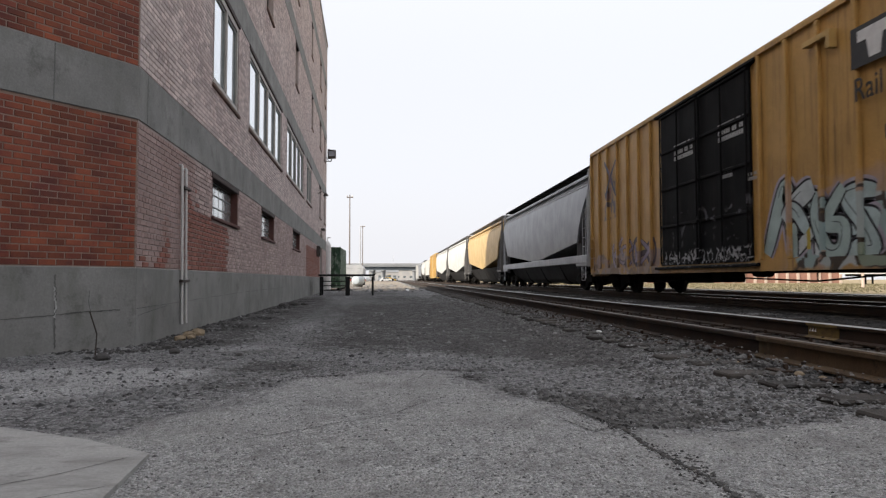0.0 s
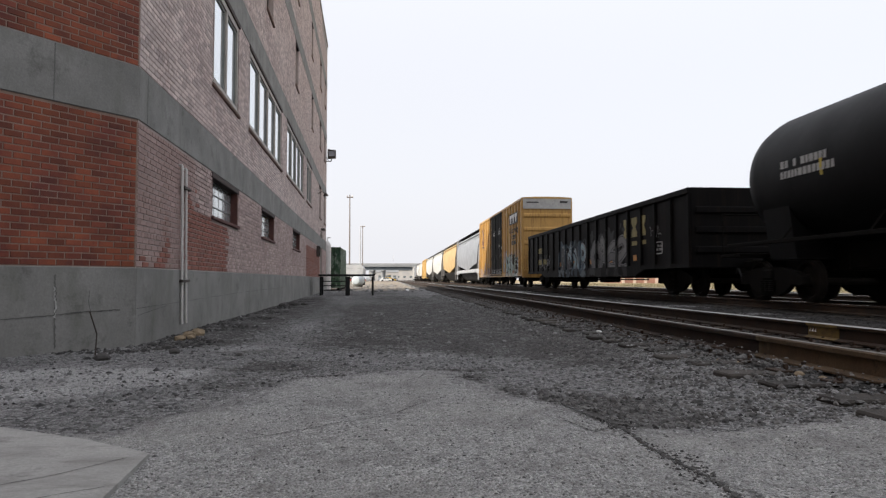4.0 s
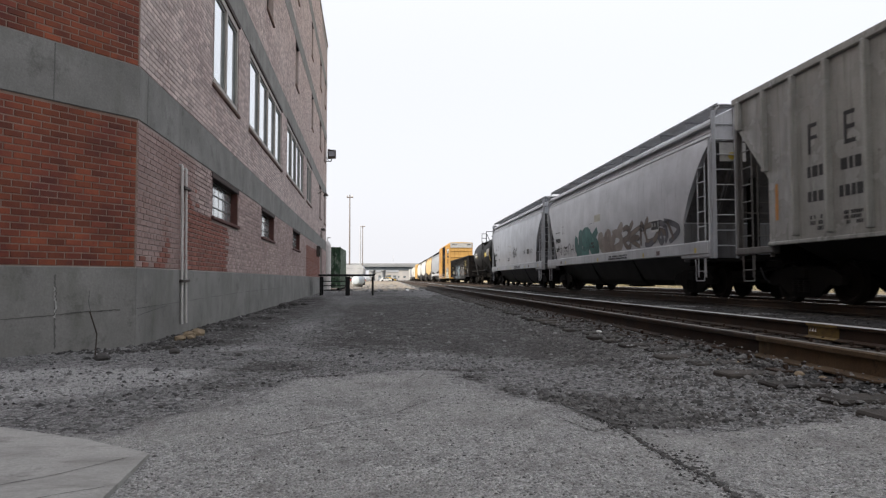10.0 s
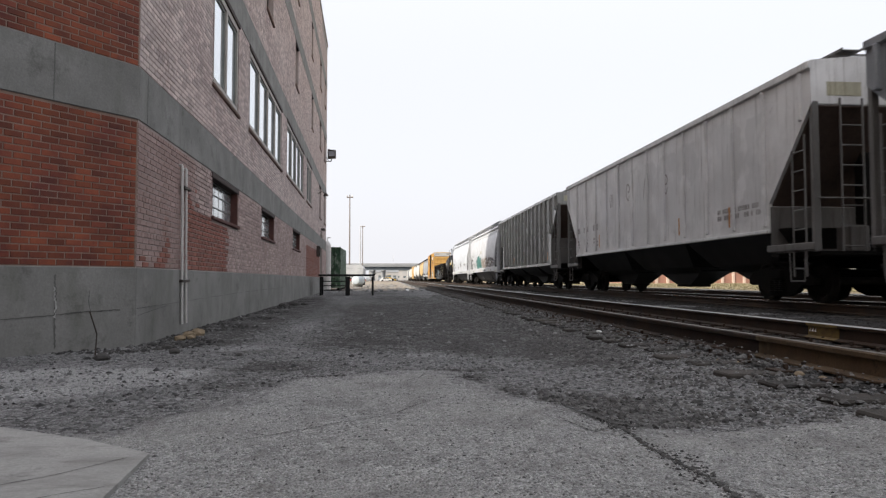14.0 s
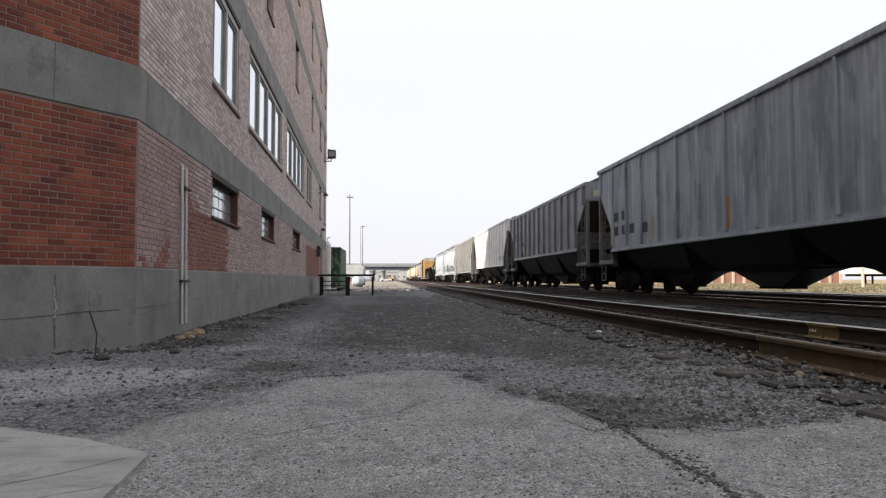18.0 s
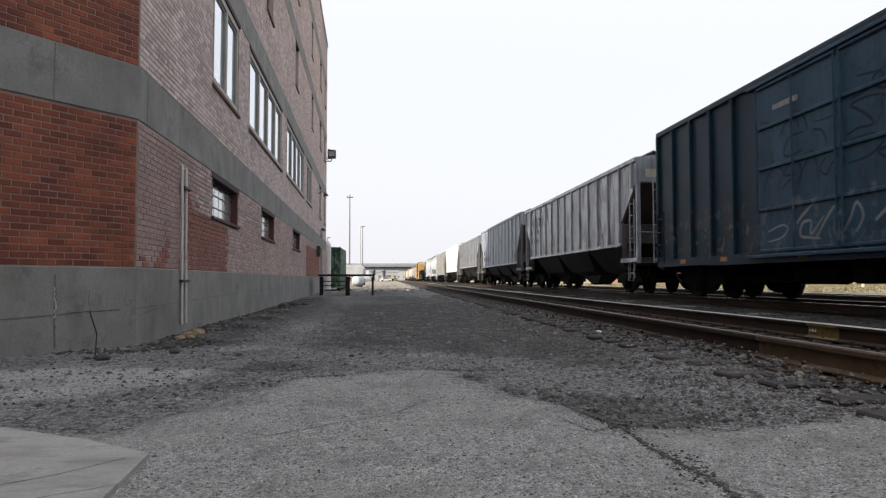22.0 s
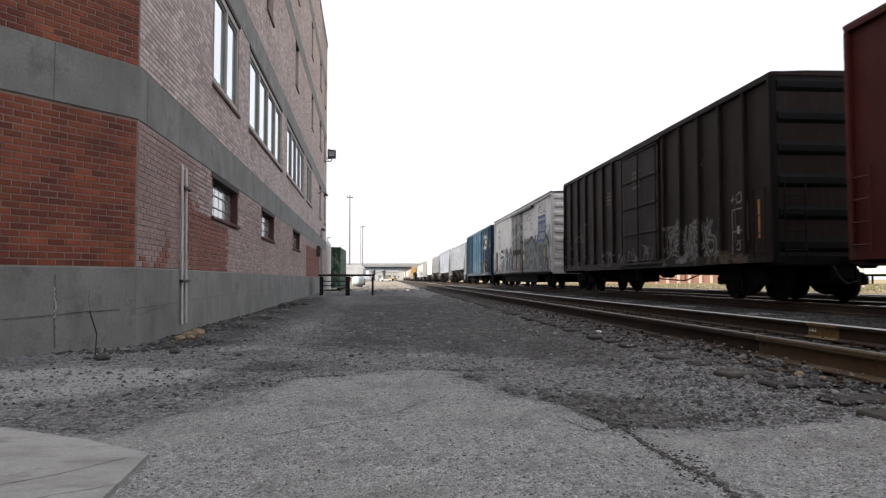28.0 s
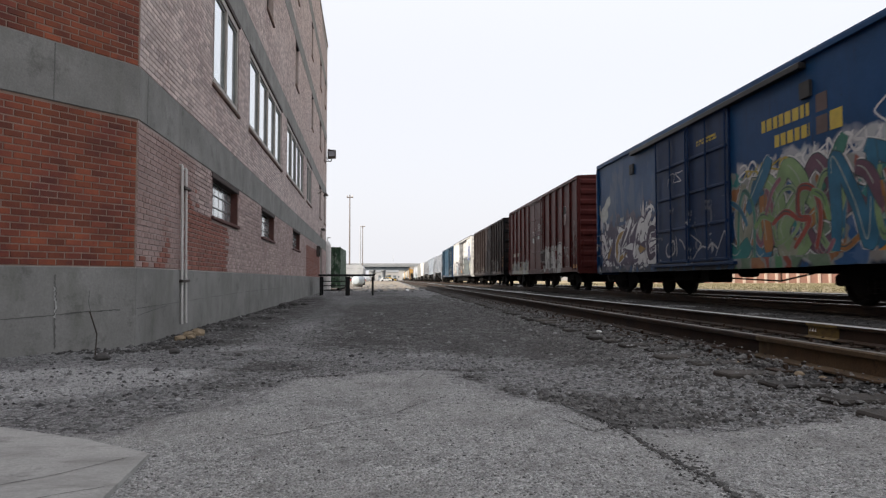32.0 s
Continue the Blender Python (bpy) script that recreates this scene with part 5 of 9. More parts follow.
M_MACH = mat("machine_yellow", (0.5, 0.33, 0.05), (0.42, 0.27, 0.05), 0.6, 0, 1, 30, 0.1)
dig = thing("yellow_loader", pose(-0.6, 285, 0, 0, 0, 15), "small yellow loader standing in the lot", "loader")
part("body", Mesh().prism([(-1.6, 0.6), (1.5, 0.6), (1.5, 1.2), (0.3, 1.4), (0.3, 1.7), (-1.6, 1.6)], -0.8, 0.8), M_MACH, dig)
part("cab", Mesh().box(-0.7, 0.4, -0.7, 0.7, 1.4, 2.6, 0.06), M_GLASS, dig)
part("cab_roof", Mesh().box(-0.8, 0.5, -0.8, 0.8, 2.6, 2.72, 0.03), M_MACH, dig)
part("bucket", Mesh().prism([(1.9, 0.3), (2.7, 0.3), (2.5, 1.0), (2.0, 1.0)], -1.0, 1.0), M_MACH, dig)
for wx in (-1.0, 1.0):
    for s in (-1, 1):
        part("wheel", Mesh().lathe([(-0.2, 0.3), (-0.18, 0.6), (0.18, 0.6), (0.2, 0.3)], "y", 14, (wx, s * 0.9, 0.6)), M_BLACKP, dig)

# ---- brick sheds and white hall beyond the tracks ----
M_SHED = mat("shed_brick", (0.235, 0.120, 0.088), (0.29, 0.155, 0.115), 0.9, 0, 0.5, 12, 0.2, coords="World")
M_PILA = mat("pilaster", (0.44, 0.34, 0.28), (0.50, 0.40, 0.33), 0.9, 0, 0.5, 12, 0.1, coords="World")


def shed(m, w, h, d, n, label, wall_m, rows=1):
    s = thing("brick_shed", m, label, "building", "low buildings beyond the tracks")
    part("wall", Mesh().box(0, w, 0, d, -0.5, h, 0.02), wall_m, s)
    part("roof", Mesh().prism([(-0.3, h), (d + 0.3, h), (d / 2, h + 1.1)], -0.3, w + 0.3, "x"), M_CONC, s, "grey low-pitched roof")
    for i in range(n + 1):
        x = w * i / n
        part("pilaster", Mesh().box(x - 0.22, x + 0.22, -0.18, 0.0, -0.5, h, 0.02), M_PILA, s, "pale brick pier")
    for i in range(n):
        for r in range(rows):
            z = 1.2 + r * (h - 1.2) / rows
            x = w * (i + 0.5) / n
            part("window", Mesh().box(x - w / n * 0.22, x + w / n * 0.22, -0.03, 0.02, z, z + 0.9), M_GLASS, s)
    return s


shed(pose(37.5, 106, 0.1), 37.0, 4.6, 10, 20, "long brown brick shed with pale piers beyond the tracks", M_SHED, 0)
M_ROAD = mat("pale_gravel_road", (0.36, 0.35, 0.33), (0.48, 0.47, 0.45), 0.95, 0, 0.4, 8, 0.3, coords="World", spots=((0.27, 0.25, 0.22), 0.52, 0.7, 0.8))
flat_piece("road_1", [(17.5, 47), (95, 56), (95, 66), (17.5, 55)], 0.06, M_ROAD, 0.0, "pale gravel road beyond the tracks", "road", sub=0)


def semi_trailer(x, y, rz, label):
    t = thing("semi_trailer", pose(x, y, 0.15, 0, 0, rz), label, "truck trailer", "trailers beyond the tracks")
    part("box", Mesh().box(0, 13.5, 0, 2.5, 1.2, 4.0, 0.04), M_WHITE, t)
    part("frame", Mesh().box(0.3, 13.2, 0.7, 1.8, 0.95, 1.2), M_STEEL, t)
    for wx in (11.0, 12.3):
        for yy in (0.15, 2.35):
            w = part("wheel", Mesh().lathe([(-0.14, 0.25), (-0.13, 0.5), (0.13, 0.5), (0.14, 0.25)], "y", 16, (wx, yy, 0.5)), M_BLACKP, t)
    for yy in (0.6, 1.9):
        part("landing_leg", Mesh().box(2.6, 2.75, yy - 0.07, yy + 0.07, 0.0, 1.0), M_STEEL, t)
    return t


semi_trailer(52.0, 72.0, -5, "white box truck trailer parked beyond the tracks")
semi_trailer(68.5, 70.0, -5, "white box truck trailer parked beyond the tracks")
shed(pose(90, 100, 0.1), 30, 4.5, 12, 8, "long sunlit brick shed with pale piers beyond the tracks", M_SHED)
post = thing("fence_post", pose(32.27, 43.6, 0.1), "pale wooden post beside the tracks", "post")
part("shaft", Mesh().lathe([(0, 0.10), (3.2, 0.09)], "z", 10), M_PILA, post)
part("base_plate", Mesh().box(-0.18, 0.18, -0.18, 0.18, 0, 0.04), M_STEEL, post)
M_BUSH = mat("dry_brush", (0.22, 0.19, 0.105), (0.17, 0.15, 0.08), 0.95, 0, 2, 20, 0.2, coords="World")


def brush_strip(name, region, count, seed, label, hgt=(0.03, 0.13)):
    """Tufts of dry weeds as many crossed narrow blades, joined."""
    rng = random.Random(seed)
    v, f = [], []
    for _ in range(count):
        x, y = rng.uniform(*region[:2]), rng.uniform(*region[2:])
        z = ground_z(x, y)
        for _ in range(7):
            w, hh, l_ = rng.uniform(0, 6.28), rng.uniform(*hgt), rng.uniform(0.05, 0.3)
            dx, dy = math.cos(w), math.sin(w)
            k = len(v)
            v += [(x - dy * 0.02, y + dx * 0.02, z), (x + dy * 0.02, y - dx * 0.02, z), (x + dx * l_, y + dy * l_, z + hh)]
            f.append((k, k + 1, k + 2))
    me = bpy.data.meshes.new(name)
    me.from_pydata(v, [], f)
    me.materials.append(M_BUSH)
    return tagged(part(name, me, None), label, "weeds", kind="stuff")


brush_strip("dry_weeds", (17, 60, 28, 90), 9000, 21, "dry tan weeds on the bank beyond the tracks")
M_FARC = mat("far_clutter", (0.30, 0.30, 0.30), (0.40, 0.38, 0.36), 0.9, 0, 0.2, 4, 0.1, coords="World")
for i, (x, y, w, h) in enumerate(((-33, 420, 26, 7), (-5, 460, 20, 6), (18, 520, 30, 8), (-70, 380, 30, 9), (60, 480, 40, 8), (120, 420, 50, 10))):
    b = thing("far_warehouse", pose(x, y, 0), "hazy pale warehouse far behind the bridge", "building", "far warehouses")
    part("wall", Mesh().box(-w / 2, w / 2, 0, 20, -0.5, h, 0.1), M_FARC, b)
    part("roof", Mesh().prism([(-0.4, h), (20.4, h), (10, h + 1.5)], -w / 2 - 0.3, w / 2 + 0.3, "x"), M_BRDG, b)
    for q in range(int(w / 5)):
        part("window", Mesh().box(-w / 2 + q * 5 + 1.5, -w / 2 + q * 5 + 3.5, -0.06, 0.0, 2, 3.5), M_GLASS, b)
# pale stones and litter
M_OCHRE = mat("ochre_stone", (0.17, 0.125, 0.075), (0.26, 0.20, 0.13), 0.9, 0, 5, 50, 0.4)


def rock(name, x, y, r, material, label, seed, flat=0.7):
    bm = bmesh.new()
    bmesh.ops.create_icosphere(bm, subdivisions=2, radius=r)
    for v in bm.verts:
        k = 1 + 0.35 * noise.noise(v.co * (2.2 / r) + Vector((seed, 0, 0)))
        v.co = Vector((v.co.x * k * 1.15, v.co.y * k, v.co.z * k * flat))
    me = bpy.data.meshes.new(name)
    bm.to_mesh(me)
    bm.free()
    return tagged(part(name, me, material, at=(x, y, ground_z(x, y) + lift_at(x, y) + r * flat * 0.55)), label, "stone", "loose stones by the wall")


for i, (x, y, r) in enumerate(((-2.82 + 0.28, 8.35, 0.06), (-2.52, 8.65, 0.075), (-2.50, 8.95, 0.085), (-2.55, 9.2, 0.06), (-2.45, 8.5, 0.045))):
    rock("stone", x, y, r, M_OCHRE, "ochre stone at the foot of the wall", i)
for i, (x, y, r) in enumerate(((-2.15, 6.9, 0.05), (-2.35, 7.3, 0.045), (-2.6, 6.3, 0.06), (-2.75, 19.4, 0.12), (-2.5, 19.6, 0.08), (-2.95, 18.6, 0.09), (-1.45, 6.6, 0.03), (-1.3, 3.95, 0.014), (-1.65, 3.9, 0.012))):
    rock("stone", x, y, r, M_STONED, "dark grey stone lying in the yard", 10 + i)
rock("stone", 2.55, 8.1, 0.035, M_WHITE, "white stone beside the rail", 31)
for i, (x, y, r) in enumerate(((2.72, 4.3, 0.03), (2.78, 4.15, 0.025), (2.62, 5.2, 0.022), (2.68, 5.05, 0.02))):
    rock("stone", x, y, r, M_OCHRE, "pale tan stone beside the ties", 40 + i)
rod = thing("rusty_rod", pose(-2.72, 6.45, 0), "thin rusty rod leaning on the plinth", "rod")
part("shaft", Mesh().path([(0, 0, 0.02), (-0.04, 0.12, 0.22), (-0.16, 0.24, 0.42)], 0.0065, 5), M_RUSTY, rod)
rock("stone", 1.05, 43.5, 0.14, M_WHITE, "white boulder at the edge of the sunlit lot", 55, 0.5)

# an added, unseen wall behind the camera keeps sky light off the street face
M_BACK = mat("blocker_brick", (0.16, 0.10, 0.08), (0.22, 0.15, 0.12), 0.9, 0, 1.0, 30, 0.2, coords="World")
tagged(part("wall_behind", Mesh().box(-34, -2.5, -13.5, -13.0, 0.0, 15.0, 0.02), M_BACK), "unseen wall added to block sky light from the street face", "wall", kind="structure")

# ---- the freight train ----
SPEED = 7.9
TRAIN_X = TRACKS[1]
WHEEL_R = 0.42
RIDES = []


def paint(name, c, dirt=(0.05, 0.045, 0.04), streak=None, rough=0.45, spots=0.64, layers=(), spec=0.22, streak_scale=(7, 7, 0.35), dent=None):
    d = tuple(x * 0.8 for x in c)
    return mat(name, c, d, rough, 0, 1.2, 40, 0.12, streak=streak or (dirt, 0.51, 0.80), spots=(dirt, spots - 0.02, spots + 0.12, 3.5), layers=layers, spec=spec, streak_scale=streak_scale, dent=dent)


def patch(front, rear, d0, d1, z0, z1, **more):
    """A painted layer between two distances from the car's front end and two heights over the rail."""
    h = (front - rear) / 2
    return dict(box=(h - d1, h - d0, z0, z1), **more)


def wheelset_mesh():
    ms = Mesh().lathe([(-0.95, 0.07), (0.95, 0.07)], "x", 8)
    for s in (-1, 1):
        prof = [(0.68, 0.10), (0.69, 0.36), (0.685, WHEEL_R + 0.025), (0.715, WHEEL_R + 0.025), (0.725, WHEEL_R), (0.82, WHEEL_R - 0.01), (0.82, 0.36), (0.76, 0.30), (0.79, 0.14), (0.84, 0.11), (0.84, 0.08)]
        ms.lathe([(s * u, r) for u, r in prof], "x", 22)
    # cap bolts and web marks let the turning show
    for s in (-1, 1):
        for i in range(3):
            w = i * 2.094
            ms.box(s * 0.955, s * 0.985, math.cos(w) * 0.06 - 0.018, math.cos(w) * 0.06 + 0.018, math.sin(w) * 0.06 - 0.018, math.sin(w) * 0.06 + 0.018)
    return ms


def side_frame_mesh():
    out = [(-1.12, 0.50), (-1.12, 0.36), (-1.0, 0.33), (-0.78, 0.36), (-0.55, 0.20), (-0.28, 0.12), (0.28, 0.12), (0.55, 0.20), (0.78, 0.36), (1.0, 0.33), (1.12, 0.36), (1.12, 0.50), (0.95, 0.60), (0.45, 0.70), (0.15, 0.70), (-0.15, 0.70), (-0.45, 0.70), (-0.95, 0.60)]
    ms = Mesh()
    ms.prism(out, -1.09, -0.97, "x")
    return ms


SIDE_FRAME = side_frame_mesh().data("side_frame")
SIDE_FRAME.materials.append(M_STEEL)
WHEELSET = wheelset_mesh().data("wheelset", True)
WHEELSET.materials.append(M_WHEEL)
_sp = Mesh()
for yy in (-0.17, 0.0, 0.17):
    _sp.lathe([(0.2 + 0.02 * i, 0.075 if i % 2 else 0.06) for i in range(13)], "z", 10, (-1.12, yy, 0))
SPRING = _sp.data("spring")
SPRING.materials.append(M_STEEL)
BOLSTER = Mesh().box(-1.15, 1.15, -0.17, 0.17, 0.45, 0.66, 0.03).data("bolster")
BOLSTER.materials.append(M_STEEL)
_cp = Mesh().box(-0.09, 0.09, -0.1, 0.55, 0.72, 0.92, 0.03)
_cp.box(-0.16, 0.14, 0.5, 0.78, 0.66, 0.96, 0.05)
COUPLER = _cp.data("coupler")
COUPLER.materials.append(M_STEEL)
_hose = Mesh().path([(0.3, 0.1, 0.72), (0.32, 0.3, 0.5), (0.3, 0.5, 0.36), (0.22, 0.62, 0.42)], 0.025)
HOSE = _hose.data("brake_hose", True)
HOSE.materials.append(M_BLACKP)


def rolling_stock(name, front, rear, label, category, truck_in=1.9):
    """An empty car: trucks, wheels and couplers under a top-level Empty at the rails."""
    mid, half = (front + rear) / 2, (front - rear) / 2
    car = thing(name, Matrix.Translation((TRAIN_X, mid, RAIL_TOP)), label, category, "cars of the freight train")
    for e in (-1, 1):
        ty = e * (half - truck_in)
        tr = part("truck", BOLSTER, None, car, "black cast steel truck", at=(0, ty, 0))
        for s in (-1, 1):
            part("side_frame", SIDE_FRAME, None, tr, at=Matrix.Rotation(0 if s < 0 else math.pi, 4, "Z"))
            part("spring", SPRING, None, tr, at=Matrix.Rotation(0 if s < 0 else math.pi, 4, "Z"))
        for a_ in (-0.86, 0.86):
            w = part("wheelset", WHEELSET, None, car, "steel wheels on an axle", at=(0, ty + a_, WHEEL_R))
            RIDES.append((w, (0, ty + a_, WHEEL_R)))
        part("coupler", COUPLER, None, car, at=Matrix.Translation((0, e * half, 0)) @ Matrix.Rotation(0 if e > 0 else math.pi, 4, "Z"))
        part("brake_hose", HOSE, None, car, at=Matrix.Translation((0, e * half, 0)) @ Matrix.Rotation(0 if e > 0 else math.pi, 4, "Z"))
    car["mid"] = mid
    CARS.append((car, mid))
    return car, half


CARS = []
P_CAGE = paint("dusty_cage", (0.135, 0.130, 0.126), (0.05, 0.043, 0.038), spec=0.15)
# bays darker than the bodies: the shade beneath the cars is put into the colour
P_BAY = paint("bay_shaded_grey", (0.024, 0.023, 0.0225), (0.025, 0.022, 0.02), spec=0.2)
P_VOID = paint("brown_sheet", (0.085, 0.062, 0.053), (0.05, 0.038, 0.033), spec=0.1)
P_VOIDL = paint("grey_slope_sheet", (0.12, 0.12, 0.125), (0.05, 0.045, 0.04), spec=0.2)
P_CREAMP = paint("cream_plate", (0.42, 0.40, 0.30), (0.2, 0.18, 0.13))
P_ENDP = paint("dusty_bulkhead", (0.125, 0.118, 0.112), (0.05, 0.042, 0.038), ((0.05, 0.04, 0.035), 0.5, 0.75), spec=0.1)


def ladder(car, x, y, z0, z1, material, width=0.42, along="y", step=0.36, name="ladder"):
    ms = Mesh()
    d = (0, width, 0) if along == "y" else (width, 0, 0)
    for k in (0, 1):
        ms.bar((x + d[0] * k, y + d[1] * k, z0), (x + d[0] * k, y + d[1] * k, z1), 0.02, 5)
    z = z0 + 0.15
    while z < z1:
        ms.bar((x, y, z), (x + d[0], y + d[1], z), 0.014, 5)
        z += step
    return part(name, ms, material, car, "steel ladder")


def roof_outline(hw, ze, rise):
    if rise > 0.3:
        return [(-hw, ze - 0.06), (-hw, ze), (-hw * 0.9, ze + 0.12), (-hw * 0.62, ze + rise * 0.9), (0, ze + rise), (hw * 0.62, ze + rise * 0.9), (hw * 0.9, ze + 0.12), (hw, ze), (hw, ze - 0.06)]
    return [(-hw, ze - 0.06), (-hw, ze), (-hw * 0.5, ze + rise * 0.75), (0, ze + rise), (hw * 0.5, ze + rise * 0.75), (hw, ze), (hw, ze - 0.06)]


def boxcar(name, front, rear, label, top, body_m, roof_m, end_m, door_m, ribs, doors, bottom=0.72, sill_drop=0.0, end_ribs=6, hw=1.46):
    """doors: (from, to, leaves) measured from the front end."""
    car, h = rolling_stock(name, front, rear, label, "boxcar")
    top -= 0.02
    part("body", Mesh().box(-hw + 0.05, hw - 0.05, -h, h, bottom + 0.12, top - 0.02, 0.02), body_m, car)
    part("roof", Mesh().prism(roof_outline(hw, top, 0.05), -h - 0.03, h + 0.03), roof_m, car, "ribbed metal roof")
    L = 2 * h
    d0, d1, leaves = doors
    for e in (-1, 1):
        part("draft_sill", Mesh().box(-0.25, 0.25, e * (h - 2.6), e * (h - 0.06), 0.46, bottom + 0.14, 0.02), M_STEEL, car)
    for s in (-1, 1):
        # top chord and deep side sill under the doorway
        part("top_chord", Mesh().box(s * (hw - 0.05), s * (hw + 0.02), -h, h, top - 0.14, top - 0.03, 0.01), body_m, car)
        sill = [(-h, bottom + 0.22), (-h, bottom + 0.02), (-h + 2.6, bottom + 0.02), (-h + 3.4, bottom - sill_drop), (h - 3.4, bottom - sill_drop), (h - 2.6, bottom + 0.02), (h, bottom + 0.02), (h, bottom + 0.22)]
        part("side_sill", Mesh().prism(sill, s * (hw - 0.05), s * (hw + 0.015), "x"), body_m, car)
        k = ribs
        for i in range(k + 1):
            u = i * L / k
            if d0 - 0.1 < u < d1 + 0.1:
                continue
            y = h - min(max(u, 0.05), L - 0.05)
            part("side_post", Mesh().box(s * (hw - 0.055), s * (hw + 0.03), y - 0.05, y + 0.05, bottom + 0.22, top - 0.14, 0.015), body_m, car)
        # doors
        w = (d1 - d0) / leaves
        part("door_track", Mesh().box(s * (hw - 0.05), s * (hw + 0.10), h - d0 + 0.3, h - d1 - 0.3, bottom + 0.10, bottom + 0.17, 0.01), door_m, car)
        part("door_rail", Mesh().box(s * (hw - 0.05), s * (hw + 0.08), h - d0 + 0.3, h - d1 - 0.3, top - 0.22, top - 0.15, 0.01), door_m, car)
        for q in range(leaves):
            y1, y0 = h - d0 - q * w - 0.02, h - d0 - (q + 1) * w + 0.02
            dr = part("door", Mesh().box(s * (hw - 0.05), s * (hw + 0.01), y0, y1, bottom + 0.2, top - 0.22, 0.01), door_m, car, "sliding plug door")
            for zf in (0.0, 0.25, 0.5, 0.75, 1.0):
                z = bottom + 0.24 + (top - bottom - 0.5) * zf
                part("door_rib", Mesh().box(s * (hw + 0.008), s * (hw + 0.05), y0 + 0.02, y1 - 0.02, z - 0.035, z + 0.035, 0.012), door_m, dr)
            for yy in (y0 + 0.05, (y0 + y1) / 2, y1 - 0.05):
                part("lock_bar", Mesh().bar((s * (hw + 0.06), yy, bottom + 0.25), (s * (hw + 0.06), yy, top - 0.3), 0.022, 6), door_m, dr)
        # corner ladders
        ladder(car, s * (hw + 0.07), h - 0.6, bottom + 0.1, bottom + 1.5, body_m)
        ladder(car, s * (hw + 0.07), -h + 0.15, bottom + 0.1, bottom + 1.5, body_m)
    for e in (-1, 1):
        for i in range(end_ribs):
            z = bottom + 0.35 + (top - bottom - 0.6) * i / (end_ribs - 1)
            prof = [(e * (h - 0.02), z - 0.16), (e * (h + 0.06), z - 0.06), (e * (h + 0.06), z + 0.06), (e * (h - 0.02), z + 0.16)]
            part("end_rib", Mesh().prism(prof, -hw + 0.12, hw - 0.12, "x"), end_m, car)
        for s in (-1, 1):
            part("corner_post", Mesh().box(s * (hw - 0.12), s * hw, e * (h - 0.06), e * (h + 0.03), bottom, top - 0.05, 0.015), end_m, car)
        part("end_sill", Mesh().box(-hw + 0.05, hw - 0.05, e * (h - 0.3), e * (h + 0.02), bottom - 0.05, bottom + 0.15, 0.015), end_m, car)
        ladder(car, -hw + 0.2, e * (h + 0.1), bottom + 0.1, bottom + 1.6, end_m, along="x")
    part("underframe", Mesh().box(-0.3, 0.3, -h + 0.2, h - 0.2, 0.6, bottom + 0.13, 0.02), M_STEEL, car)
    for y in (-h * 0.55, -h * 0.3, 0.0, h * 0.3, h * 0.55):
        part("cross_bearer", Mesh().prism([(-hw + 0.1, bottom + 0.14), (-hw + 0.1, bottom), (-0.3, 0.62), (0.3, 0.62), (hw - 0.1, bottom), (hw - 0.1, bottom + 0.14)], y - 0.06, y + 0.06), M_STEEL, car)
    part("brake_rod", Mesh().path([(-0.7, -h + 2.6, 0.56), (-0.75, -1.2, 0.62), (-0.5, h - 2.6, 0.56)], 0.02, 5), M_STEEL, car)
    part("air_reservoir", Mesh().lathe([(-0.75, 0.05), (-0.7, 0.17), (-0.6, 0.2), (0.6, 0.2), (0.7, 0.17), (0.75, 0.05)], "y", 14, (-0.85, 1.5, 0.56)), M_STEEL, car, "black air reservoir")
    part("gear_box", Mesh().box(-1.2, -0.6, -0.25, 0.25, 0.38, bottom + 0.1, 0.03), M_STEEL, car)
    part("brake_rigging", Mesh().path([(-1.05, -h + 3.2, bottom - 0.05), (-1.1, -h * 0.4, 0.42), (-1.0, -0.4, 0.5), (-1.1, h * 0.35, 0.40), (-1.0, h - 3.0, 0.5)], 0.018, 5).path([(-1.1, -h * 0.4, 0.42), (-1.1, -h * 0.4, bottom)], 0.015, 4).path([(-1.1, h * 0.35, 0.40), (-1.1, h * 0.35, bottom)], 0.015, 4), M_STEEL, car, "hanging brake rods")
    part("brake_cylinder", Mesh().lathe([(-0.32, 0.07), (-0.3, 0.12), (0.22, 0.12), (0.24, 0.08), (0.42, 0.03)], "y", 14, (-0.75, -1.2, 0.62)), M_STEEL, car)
    return car, h


